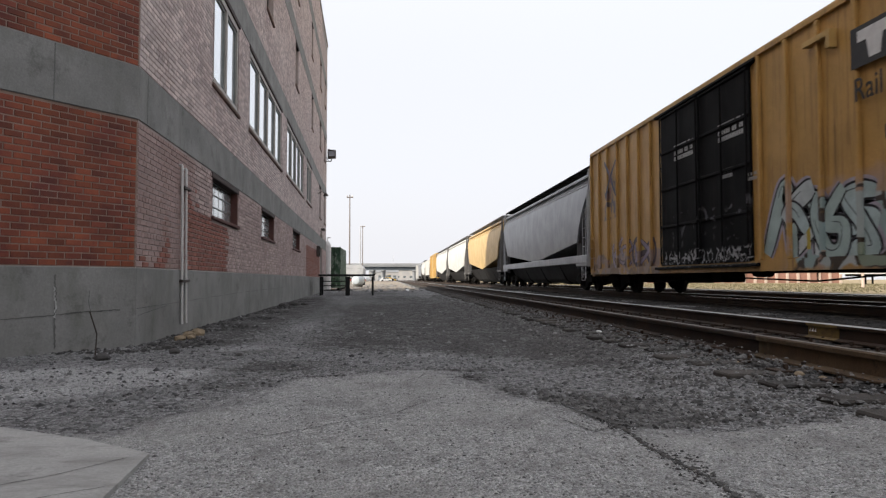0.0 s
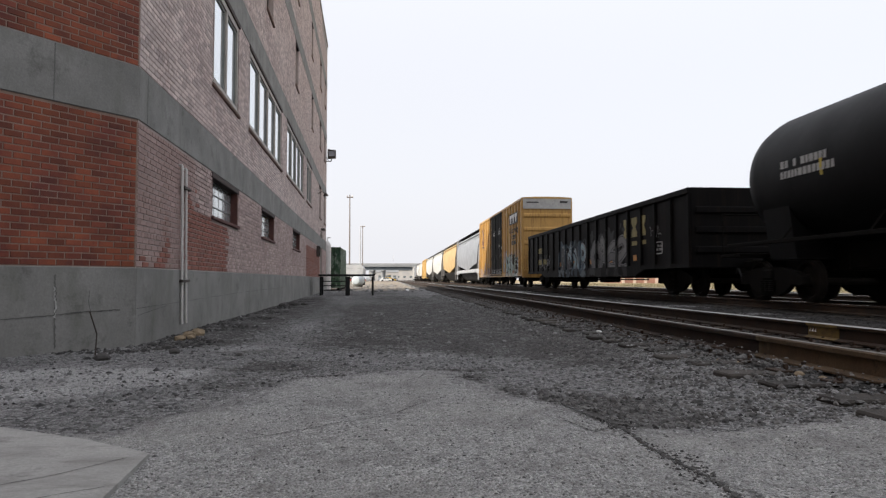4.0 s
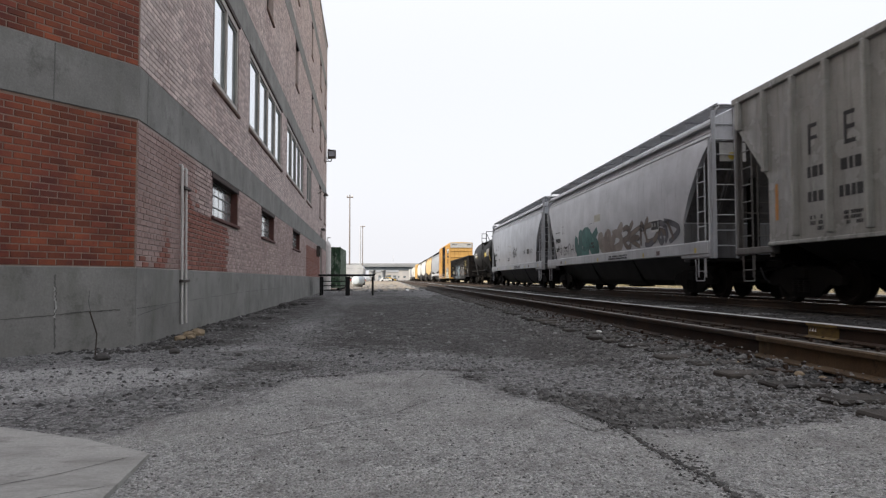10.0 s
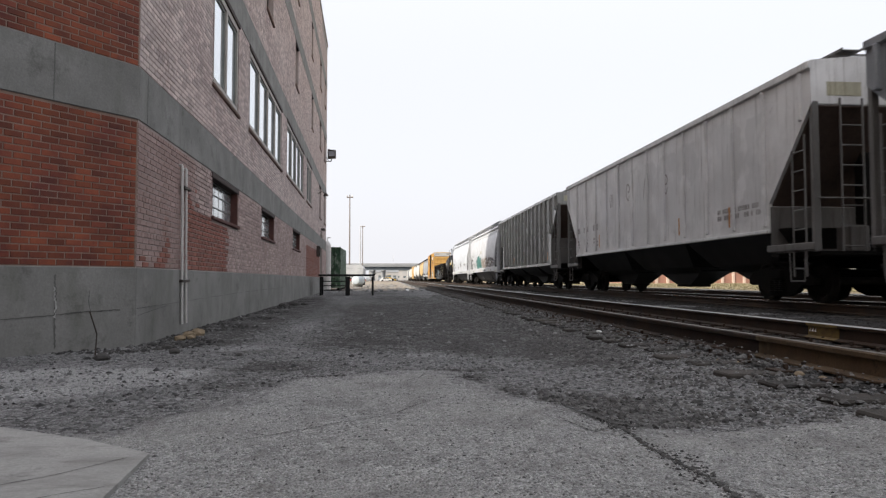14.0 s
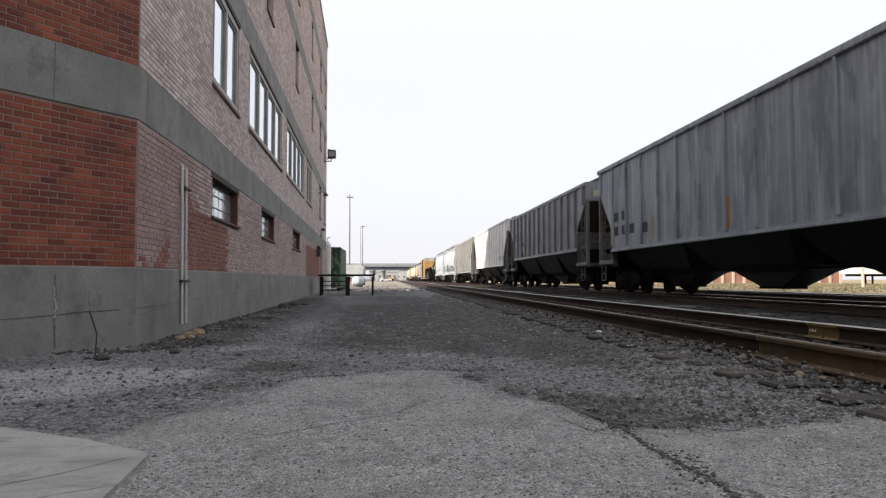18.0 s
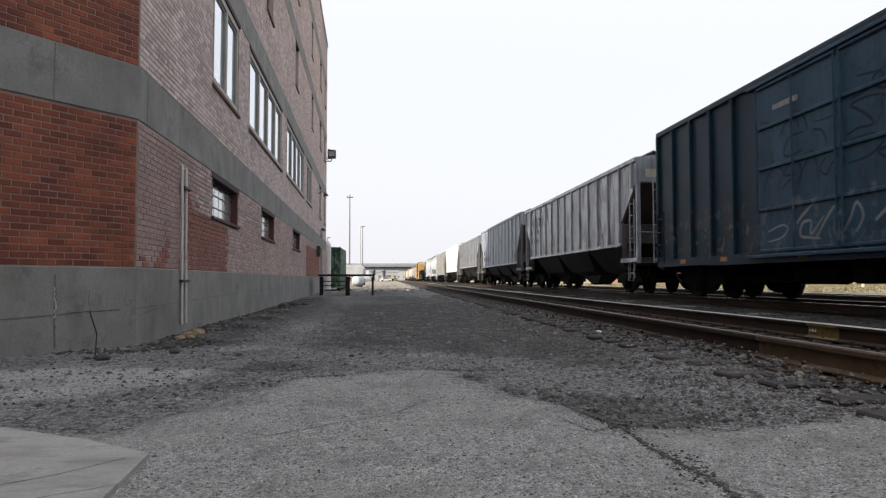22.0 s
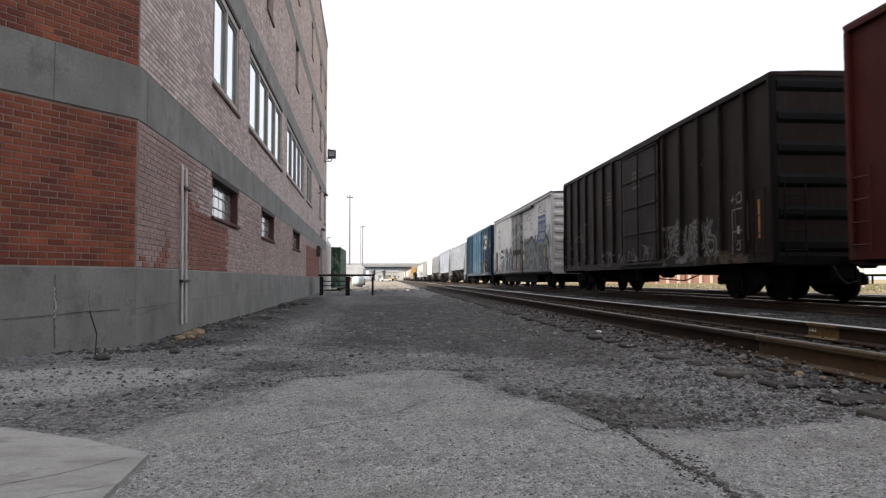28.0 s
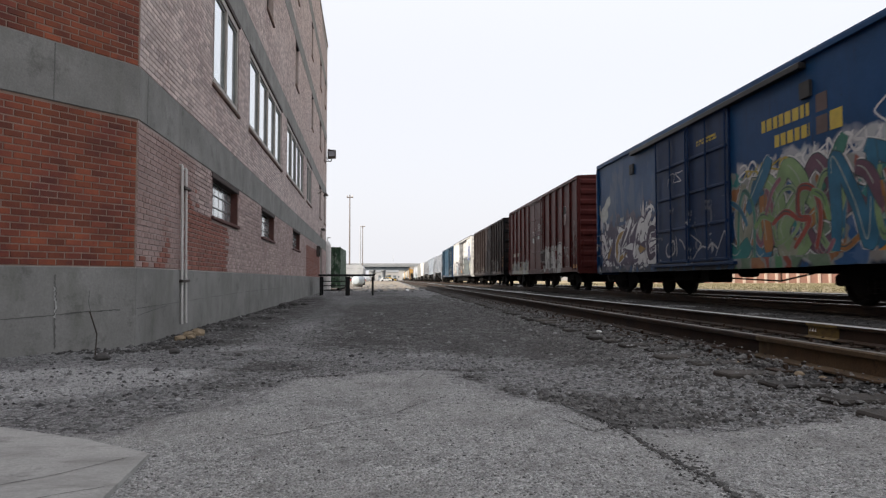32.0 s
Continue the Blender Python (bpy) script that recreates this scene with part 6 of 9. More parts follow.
def hopper(name, front, rear, label, top, zb, body_m, posts, bays=3, curved=False, cut=(1.35, 1.9, 3.55), sill_m=None, post_d=0.055, hw=1.47, walk_m=None, dark_m=None, cage_m=None):
    car, h = rolling_stock(name, front, rear, label, "hopper car", 1.75)
    c, zc0, zc1 = cut
    zc0 = max(zc0, zb + 0.25)
    ztop = top - 0.05
    cage = cage_m or sill_m or P_CAGE
    void = P_VOIDL if curved else P_VOID
    out = [(-h, ztop), (h, ztop), (h, zc1), (h - c, zc0), (h - c, zb), (-h + c, zb), (-h + c, zc0), (-h, zc1)]
    if curved:
        def half_w(z):
            q = (z - zb) / (ztop - zb)
            return hw * (0.90 + 0.115 * math.sin(math.pi * min(1, 0.12 + 0.82 * q)) - 0.10 * max(0, q - 0.86) / 0.14)

        def low(y):
            d = h - abs(y)
            return zb if d >= c else zc1 + (zc0 - zc1) * (d / c) ** 1.25

        rings = []
        n = 14
        for y in [-h, -h + c * 0.25, -h + c * 0.5, -h + c * 0.75, -h + c - 0.01, -h + c, 0, h - c, h - c + 0.01, h - c * 0.75, h - c * 0.5, h - c * 0.25, h]:
            zl = low(y)
            zs = [zl + (ztop - zl) * i / n for i in range(n + 1)]
            rings.append([(-half_w(z), y, z) for z in zs] + [(half_w(z), y, z) for z in reversed(zs)])
        part("body", Mesh().loft(rings), body_m, car, smooth=True)
        for zz in (ztop - 0.22, ztop - 0.34):
            for s in (-1, 1):
                part("roof_bead", Mesh().bar((s * half_w(zz) * 1.004, -h, zz), (s * half_w(zz) * 1.004, h, zz), 0.025, 6), body_m, car)
    else:
        part("body", Mesh().prism(out, -hw, hw, "x"), body_m, car)
    rise = 0.34 if curved else 0.1
    part("roof", Mesh().prism(roof_outline(hw * (0.93 if curved else 1.0), top - 0.03, rise), -h, h), body_m, car, "roof sheet with loading hatches")
    # side posts with a flanged cap, cut off where the end slopes
    if posts:
        for s in (-1, 1):
            for i in range(posts):
                y = h - 0.3 - i * (2 * h - 0.6) / (posts - 1)
                d = h - abs(y)
                z0 = zb + 0.1 if d > c else zc1 + (zc0 - zc1) * d / c + 0.1
                part("side_post", Mesh().box(s * (hw - 0.02), s * (hw + post_d), y - 0.045, y + 0.045, z0, ztop - 0.12, 0.02), body_m, car)
            part("top_chord", Mesh().box(s * (hw - 0.02), s * (hw + 0.06), -h, h, ztop - 0.14, ztop + 0.01, 0.02), body_m, car)
            part("bottom_chord", Mesh().box(s * (hw - 0.03), s * (hw + 0.045), -h + c, h - c, zb - 0.04, zb + 0.035, 0.012), body_m, car)
    if sill_m:
        for s in (-1, 1):
            part("side_sill", Mesh().box(s * (hw - 0.10), s * (hw + 0.03), -h + 0.02, h - 0.02, zb - 0.26, zb + 0.05, 0.02), sill_m, car, "pale deep side sill")
    # discharge bays
    for i in range(bays):
        y = (-h + c) + (2 * h - 2 * c) * (i + 0.5) / bays
        w = (h - c) / bays
        if curved:
            steps = ((0.27, 0.55, w - 0.35), (0.45, 0.8, w - 0.12), (zb + 0.05, hw - 0.16, w))
        else:
            y -= 0.35
            steps = ((0.30, 0.30, 0.45), (0.44, 0.35, 0.85), (0.62, 0.42, 1.3), (0.78, 0.8, 1.75), (zb + 0.05, hw - 0.16, w))
        rings = [[(-xw, y - a_, z), (xw, y - a_, z), (xw, y + a_, z), (-xw, y + a_, z)] for z, xw, a_ in steps]
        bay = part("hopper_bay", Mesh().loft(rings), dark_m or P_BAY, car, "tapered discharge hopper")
        part("outlet_gate", Mesh().box(-0.30, 0.30, y - 0.48, y + 0.48, *((0.21, 0.275) if curved else (0.24, 0.305)), 0.015), M_STEEL, bay)
    # running board and hatches on the roof
    wm = walk_m or P_CAGE
    for s in (-1, 1):
        a0, a1, up = (0.78, 1.28, 0.33) if curved else (0.55, 0.92, 0.13)
        ms = Mesh()
        for i in range(14):
            xx = a0 + (a1 - a0) * i / 13
            ms.box(s * xx - 0.0125, s * xx + 0.0125, -h - 0.1, h + 0.1, top + up, top + up + (0.04 if i in (0, 13) else 0.012))
        for i in range(int(h * 2 / 0.3) + 1):
            ms.box(s * a0, s * a1, -h + i * 0.3 - 0.006, -h + i * 0.3 + 0.006, top + up + 0.001, top + up + 0.009)
        part("running_board", ms, wm, car, "grated roof walkway")
    for i in range(int(h * 2 / 1.5) + 1):
        y = -h + 0.1 + i * (2 * h - 0.2) / int(h * 2 / 1.5)
        part("walkway_bracket", Mesh().box(-a1, a1, y - 0.012, y + 0.012, top + up - 0.035, top + up).path([(-a1 + 0.03, y, top + up), (-a1 + 0.09, y, top - 0.02)], 0.012, 5).path([(a1 - 0.03, y, top + up), (a1 - 0.09, y, top - 0.02)], 0.012, 5), wm, car)
    part("hatch_trough", Mesh().box(-0.32, 0.32, -h + 0.6, h - 0.6, top + rise - 0.1, top + rise + 0.1, 0.03), body_m, car, "long roof hatch")
    # end cages
    for e in (-1, 1):
        ye = e * (h - 0.04)
        zs = min(zb, 1.25)
        for s in (-1, 1):
            part("corner_post", Mesh().box(s * (hw - 0.14), s * (hw - 0.01), ye - 0.045, ye + 0.045, 0.95, zc1 + 0.05, 0.012), cage, car)
            lad = ladder(car, s * (hw - 0.02), e * (h - 0.45) - 0.19, 0.5, zc1 - 0.5, cage, 0.38)
            part("sill_step", Mesh().path([(s * hw, e * (h - 0.75), 0.95), (s * hw, e * (h - 0.72), 0.42), (s * hw, e * (h - 0.30), 0.42), (s * hw, e * (h - 0.27), 0.95)], 0.013, 5), cage, car)
            part("end_side_sill", Mesh().box(s * (hw - 0.12), s * (hw + 0.01), e * (h - c - 0.1), e * h, 0.98, 1.12, 0.015), cage, car)
        if curved:
            # wide end ladder between flat stiles near the corner
            lad = part("end_ladder", Mesh().box(-1.42, -1.31, e * (h + 0.02), e * (h + 0.06), 0.95, top + 0.2, 0.01), cage, car, "pale end ladder")
            part("stile", Mesh().box(-0.86, -0.78, e * (h + 0.02), e * (h + 0.06), 0.95, top + 0.33, 0.01), cage, lad)
            for i in range(9):
                part("rung", Mesh().bar((-1.32, e * (h + 0.04), 1.25 + i * 0.36), (-0.85, e * (h + 0.04), 1.25 + i * 0.36), 0.016, 5), cage, lad)
        else:
            ladder(car, -0.95, e * (h + 0.03), 0.9, zc1 + 0.1, cage, along="x")
        # dark slope sheet under the tapered end, and a stiffener in the void
        sl = [(e * (h - 0.02), zc1 - 0.015), (e * (h - c), zc0 - 0.015), (e * (h - c), zc0 - 0.05), (e * (h - 0.02), zc1 - 0.05)]
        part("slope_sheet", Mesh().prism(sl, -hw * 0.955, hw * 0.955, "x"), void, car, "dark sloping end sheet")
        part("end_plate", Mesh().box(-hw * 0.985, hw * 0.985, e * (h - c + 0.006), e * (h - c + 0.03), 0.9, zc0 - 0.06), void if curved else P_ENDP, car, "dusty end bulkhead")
        if curved:
            part("slope_stiffener", Mesh().bar((-0.9, e * (h - c + 0.05), 1.0), (-0.75, e * (h - 0.12), zc1 - 0.25), 0.05, 6), P_VOIDL, car)
        else:
            part("grab_iron", Mesh().path([(-hw + 0.06, e * (h + 0.05), 1.9), (0.55, e * (h + 0.05), 1.9), (0.55, e * (h - 0.05), 1.9)], 0.016, 5), cage, car)
            part("notice_plate", Mesh().box(-hw + 0.3, -hw + 0.95, e * h, e * (h + 0.008), zc1 + 0.15, zc1 + 0.4), P_CREAMP, car, "faded cream notice plate")
            part("brake_housing", Mesh().box(-0.55, -0.15, e * (h - 0.75), e * (h - 0.35), 0.96, 1.45, 0.03), P_ENDP, car)
        part("end_platform", Mesh().box(-hw + 0.1, hw - 0.1, e * (h - 1.3), e * (h + 0.05), 0.88, 0.96, 0.01), M_STEEL, car)
        part("end_strut", Mesh().box(-0.12, 0.12, e * (h - 0.8), e * (h - 0.6), 0.9, zc1 - 0.6, 0.02), dark_m or M_STEEL, car)
        part("shear_plate", Mesh().box(-hw + 0.2, hw - 0.2, e * (h - c - 0.06), e * (h - c - 0.02), 0.8, zc0 + 0.2), dark_m or M_STEEL, car)
        if curved:
            part("end_rail", Mesh().path([(-hw + 0.02, e * h, top), (-hw + 0.25, e * (h + 0.1), top + 0.33), (-0.6, e * (h + 0.12), top + 0.33)], 0.022, 5), cage, car)
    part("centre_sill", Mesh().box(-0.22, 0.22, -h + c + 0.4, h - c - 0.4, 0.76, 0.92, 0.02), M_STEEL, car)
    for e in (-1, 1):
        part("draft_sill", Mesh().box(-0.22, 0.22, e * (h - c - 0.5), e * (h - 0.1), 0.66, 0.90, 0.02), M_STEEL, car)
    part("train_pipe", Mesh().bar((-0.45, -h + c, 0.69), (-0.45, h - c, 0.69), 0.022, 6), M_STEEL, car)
    return car, h


WHITEISH, INK = (0.55, 0.56, 0.57), (0.02, 0.02, 0.022)
TB, GO, L1, L2 = (24.6, 6.3), (4.3, -15.4), (-29.8, -46.2), (-47.5, -63.8)
F1, SM, F2, BG, F3 = (-65.0, -81.0), (-82.7, -99.3), (-100.7, -117.0), (-118.6, -135.7), (-137.0, -153.9)
GW, AR, DK, RD, BL = (-155.5, -171.2), (-173.1, -190.5), (-192.7, -208.6), (-210.8, -226.4), (-229.0, -244.5)
P_PLAINY = paint("far_yellow", (0.50, 0.33, 0.12), (0.24, 0.16, 0.08), spots=0.72)
tb_tags = (patch(*TB, 0.2, 6.6, 0.5, 1.35, kind="fill", fill=((0.20, 0.17, 0.19), (0.30, 0.27, 0.30), (0.12, 0.10, 0.10)), gaps=0.42, scale=1.6, warp=0.5, opacity=0.7, seed=2),
           patch(*TB, 12.1, 17.4, 0.5, 2.25, kind="fill", fill=((0.34, 0.28, 0.33), (0.30, 0.24, 0.22)), gaps=0.40, scale=0.9, warp=0.9, opacity=0.45, edge=0.3, seed=5),
           patch(*TB, 12.7, 16.9, 0.52, 1.95, kind="fill", fill=((0.26, 0.36, 0.36), (0.40, 0.44, 0.45), (0.22, 0.28, 0.22), (0.36, 0.42, 0.42)), line=INK, width=0.07, scale=1.9, tall=0.6, warp=0.75, gaps=0.36, seed=7),
           patch(*TB, 1.5, 2.7, 2.5, 3.9, kind="fill", fill=((0.06, 0.06, 0.09), (0.16, 0.09, 0.09)), gaps=0.5, scale=2.2, warp=0.5, seed=3))
P_YEL = paint("railway_yellow", (0.45, 0.265, 0.084), (0.13, 0.072, 0.03), spots=0.66, layers=tb_tags)
P_BLK = paint("door_black", (0.006, 0.006, 0.0065), (0.015, 0.013, 0.012), rough=0.6, spec=0.05, layers=(
    patch(*TB, 6.8, 11.6, 0.75, 1.2, kind="scribble", line=(0.35, 0.35, 0.36), scale=5, width=0.03, warp=0.2, seed=4),
    patch(*TB, 7.2, 11.2, 1.3, 2.2, kind="fill", fill=((0.10, 0.10, 0.11), (0.05, 0.05, 0.05)), gaps=0.58, scale=2.5, seed=9)))
P_GONB = paint("gondola_black", (0.0070, 0.0066, 0.0068), (0.018, 0.013, 0.010), rough=0.6, spec=0.05, layers=(
    patch(*GO, 6.5, 10.7, 0.5, 2.0, kind="fill", fill=((0.06, 0.075, 0.09), (0.04, 0.05, 0.06), (0.10, 0.13, 0.16)), line=(0.16, 0.19, 0.21), width=0.04, scale=1.7, tall=0.55, warp=0.7, gaps=0.45, opacity=0.8, seed=1),
    patch(*GO, 11.0, 15.2, 0.55, 2.2, kind="fill", fill=((0.07, 0.07, 0.072), (0.04, 0.04, 0.042)), line=(0.03, 0.03, 0.03), width=0.05, scale=1.3, tall=0.5, warp=0.8, gaps=0.47, opacity=0.7, seed=6),
    patch(*GO, 2.5, 4.8, 0.9, 1.6, kind="scribble", line=(0.18, 0.18, 0.19), scale=3, width=0.02, seed=8)))
P_TANK = paint("tank_black", (0.004, 0.004, 0.0045), (0.007, 0.007, 0.007), rough=0.6, spec=0.14)
l_streak = ((0.20, 0.20, 0.21), 0.56, 0.9)
P_LGREY = paint("hopper_grey", (0.475, 0.50, 0.54), (0.22, 0.22, 0.23), l_streak, rough=0.36, spots=0.74, spec=0.5, dent=(1.0, 0.12, (1, 0.9, 0.5)), layers=(
    patch(*L1, 8.5, 9.9, 1.75, 2.45, kind="scribble", line=INK, scale=2.6, width=0.035, warp=0.3, tall=0.5, seed=3),
    patch(*L1, 2.9, 4.6, 1.6, 2.3, kind="scribble", line=(0.2, 0.2, 0.21), scale=3, width=0.012, opacity=0.6, seed=8)))
P_LGREY2 = paint("hopper_grey_tagged", (0.46, 0.47, 0.495), (0.17, 0.17, 0.18), l_streak, rough=0.40, spots=0.70, spec=0.5, layers=(
    patch(*L2, 1.5, 4.0, 1.5, 2.6, kind="scribble", line=(0.42, 0.43, 0.44), scale=2.2, width=0.03, opacity=0.6, seed=2),))
P_LSILL = paint("sill_pale", (0.40, 0.41, 0.43), (0.22, 0.22, 0.22), spots=0.7)
P_FEED = paint("feed_grey", (0.30, 0.30, 0.285), (0.10, 0.098, 0.09), ((0.11, 0.108, 0.10), 0.52, 0.8), rough=0.26, spec=0.55, dent=(1.0, 2.0, (1, 1.5, 0.5)))
P_SM = paint("dusty_grey", (0.66, 0.655, 0.65), (0.22, 0.175, 0.17), ((0.20, 0.185, 0.17), 0.54, 0.85), layers=(
    patch(*SM, 4.5, 15.5, 1.6, 3.9, kind="fill", fill=((0.54, 0.54, 0.54), (0.46, 0.46, 0.46)), gaps=0.46, scale=0.7, opacity=0.5, seed=4),))
P_F2 = paint("slate_grey", (0.235, 0.245, 0.265), (0.08, 0.075, 0.075), ((0.07, 0.07, 0.075), 0.52, 0.8))
P_BG = paint("blue_grey", (0.255, 0.285, 0.33), (0.09, 0.10, 0.115), ((0.37, 0.40, 0.44), 0.47, 0.68), streak_scale=(5, 5, 0.22), layers=(
    patch(*BG, 1.3, 16.4, 1.5, 4.3, kind="fill", fill=((0.12, 0.14, 0.175), (0.16, 0.18, 0.215)), gaps=0.53, scale=1.6, tall=0.2, warp=0.2, opacity=0.6, seed=3),))
P_F3 = paint("mid_grey", (0.255, 0.275, 0.31), (0.11, 0.115, 0.125), rough=0.22, spec=0.9, dent=(1.3, 2.4, (1, 2.2, 0.9)))
P_GW = paint("dull_navy", (0.014, 0.036, 0.060), (0.016, 0.017, 0.018), rough=0.42, spec=0.16, layers=(
    patch(*GW, 0.0, 15.7, 0.6, 2.3, kind="fill", fill=((0.05, 0.04, 0.034), (0.07, 0.06, 0.055)), gaps=0.55, scale=1.6, tall=0.6, warp=0.4, edge=0.5, opacity=0.6, seed=31),
    patch(*GW, 10.7, 14.3, 0.8, 2.1, kind="fill", fill=((0.20, 0.21, 0.22), (0.03, 0.03, 0.035), (0.13, 0.14, 0.15)), line=(0.02, 0.02, 0.022), width=0.06, scale=1.5, tall=0.6, warp=0.7, gaps=0.47, seed=5),
    patch(*GW, 5.2, 10.3, 0.9, 1.9, kind="fill", fill=((0.16, 0.17, 0.18), (0.10, 0.115, 0.13)), gaps=0.54, scale=2.0, warp=0.4, opacity=0.8, seed=7),
    patch(*GW, 0.0, 5.1, 0.85, 2.2, kind="fill", fill=((0.17, 0.16, 0.155), (0.10, 0.09, 0.085)), gaps=0.57, scale=3.2, warp=0.5, edge=0.4, opacity=0.7, seed=41),
    patch(*GW, 14.9, 15.6, 1.2, 2.2, kind="scribble", line=(0.3, 0.31, 0.32), scale=4, width=0.03, seed=2)))
P_GWD = paint("door_navy", (0.028, 0.078, 0.130), (0.020, 0.028, 0.038), spec=0.2, spots=0.56, layers=(
    patch(*GW, 5.2, 10.3, 0.9, 2.0, kind="fill", fill=((0.15, 0.17, 0.19), (0.10, 0.125, 0.15)), gaps=0.55, scale=2.6, warp=0.4, opacity=0.5, seed=7),))
P_GWE = paint("end_blue", (0.006, 0.030, 0.085), (0.010, 0.016, 0.026), spec=0.08, spots=0.66)
ar_tags = (patch(*AR, 0.0, 17.4, 0.6, 1.35, kind="fill", fill=((0.05, 0.043, 0.038), (0.08, 0.07, 0.062)), gaps=0.47, scale=1.6, tall=1.5, warp=0.4, edge=0.3, opacity=0.75, seed=21),
           patch(*AR, 0.8, 6.9, 0.85, 2.2, kind="fill", fill=((0.13, 0.13, 0.16), (0.22, 0.22, 0.25), (0.30, 0.30, 0.31)), line=(0.42, 0.42, 0.42), width=0.06, scale=1.1, tall=0.6, warp=0.8, gaps=0.46, opacity=0.75, seed=3),
           patch(*AR, 10.2, 17.0, 0.6, 2.8, kind="fill", fill=((0.018, 0.018, 0.02), (0.05, 0.05, 0.055), (0.10, 0.115, 0.115), (0.03, 0.03, 0.033), (0.02, 0.03, 0.075)), line=(0.17, 0.17, 0.175), width=0.04, scale=1.2, tall=0.5, warp=1.4, gaps=0.33, gap_scale=0.7, opacity=0.95, seed=11),
           patch(*AR, 15.9, 16.9, 2.6, 3.2, kind="scribble", line=INK, scale=3.5, width=0.04, seed=9))
ar_dirt = (patch(*AR, 0.0, 17.4, 0.5, 1.12, kind="fill", fill=((0.055, 0.048, 0.043), (0.10, 0.085, 0.075), (0.035, 0.032, 0.03)), gaps=0.34, scale=1.5, tall=0.6, warp=0.5, edge=0.25, opacity=0.75, seed=31),)
P_AR = paint("reefer_white", (0.64, 0.63, 0.61), (0.15, 0.135, 0.12), ((0.17, 0.15, 0.13), 0.54, 0.80), layers=ar_tags + ar_dirt)
P_ARD = paint("reefer_door", (0.15, 0.142, 0.135), (0.045, 0.055, 0.05), ((0.07, 0.06, 0.055), 0.48, 0.75), spots=0.55, layers=(
    patch(*AR, 7.3, 10.2, 2.5, 4.1, kind="fill", fill=((0.06, 0.06, 0.06), (0.11, 0.11, 0.11)), line=(0.3, 0.3, 0.3), width=0.05, scale=1.2, warp=0.9, gaps=0.42, seed=3),))
P_ROOFD = paint("dark_roof", (0.03, 0.03, 0.032), (0.05, 0.045, 0.04))
P_FARP = paint("far_white", (0.45, 0.45, 0.44), (0.25, 0.23, 0.2))
P_DKE = paint("end_black", (0.010, 0.011, 0.012), (0.012, 0.010, 0.009), rough=0.6, spec=0.05)
P_DK = paint("dark_brown", (0.0235, 0.0165, 0.0155), (0.030, 0.018, 0.014), rough=0.55, spec=0.08, streak=((0.058, 0.046, 0.042), 0.56, 0.80), layers=(
    patch(*DK, 10.4, 13.7, 0.85, 1.95, kind="fill", fill=((0.17, 0.165, 0.16), (0.06, 0.055, 0.05), (0.12, 0.115, 0.11)), line=(0.22, 0.215, 0.21), width=0.04, scale=2.0, tall=0.5, warp=0.6, gaps=0.5, seed=6),
    patch(*DK, 5.0, 9.9, 0.9, 1.5, kind="scribble", line=(0.12, 0.115, 0.11), scale=2.4, width=0.03, warp=0.4, seed=4),
    patch(*DK, 0.4, 4.0, 0.8, 2.6, kind="scribble", line=(0.09, 0.085, 0.08), scale=2.4, width=0.015, warp=0.4, seed=9),
    patch(*DK, 12.5, 15.0, 0.7, 1.05, kind="fill", fill=((0.13, 0.09, 0.06), (0.10, 0.075, 0.055)), gaps=0.45, scale=2.5, opacity=0.8, seed=2)))
P_RED = paint("oxide_red", (0.074, 0.0180, 0.0160), (0.028, 0.012, 0.011), spec=0.09, streak=((0.034, 0.011, 0.010), 0.56, 0.82), layers=(
    patch(*RD, 9.3, 13.0, 0.8, 2.0, kind="fill", fill=((0.30, 0.29, 0.28), (0.23, 0.225, 0.22), (0.27, 0.26, 0.25)), line=(0.04, 0.03, 0.03), width=0.05, scale=1.25, tall=0.5, warp=0.7, gaps=0.4, seed=3),
    patch(*RD, 1.15, 6.05, 0.70, 1.45, kind="fill", fill=((0.33, 0.34, 0.33), (0.25, 0.27, 0.29), (0.30, 0.29, 0.24)), gaps=0.36, scale=2.2, tall=0.4, warp=0.45, opacity=0.85, seed=5),
    patch(*RD, 14.5, 15.5, 1.4, 3.0, kind="fill", fill=((0.17, 0.14, 0.14), (0.12, 0.09, 0.09)), gaps=0.55, scale=2.0, seed=8)))
bl_pal = ((0.22, 0.05, 0.03), (0.03, 0.18, 0.17), (0.10, 0.16, 0.10), (0.02, 0.08, 0.20), (0.24, 0.10, 0.03), (0.07, 0.20, 0.10), (0.18, 0.17, 0.16))
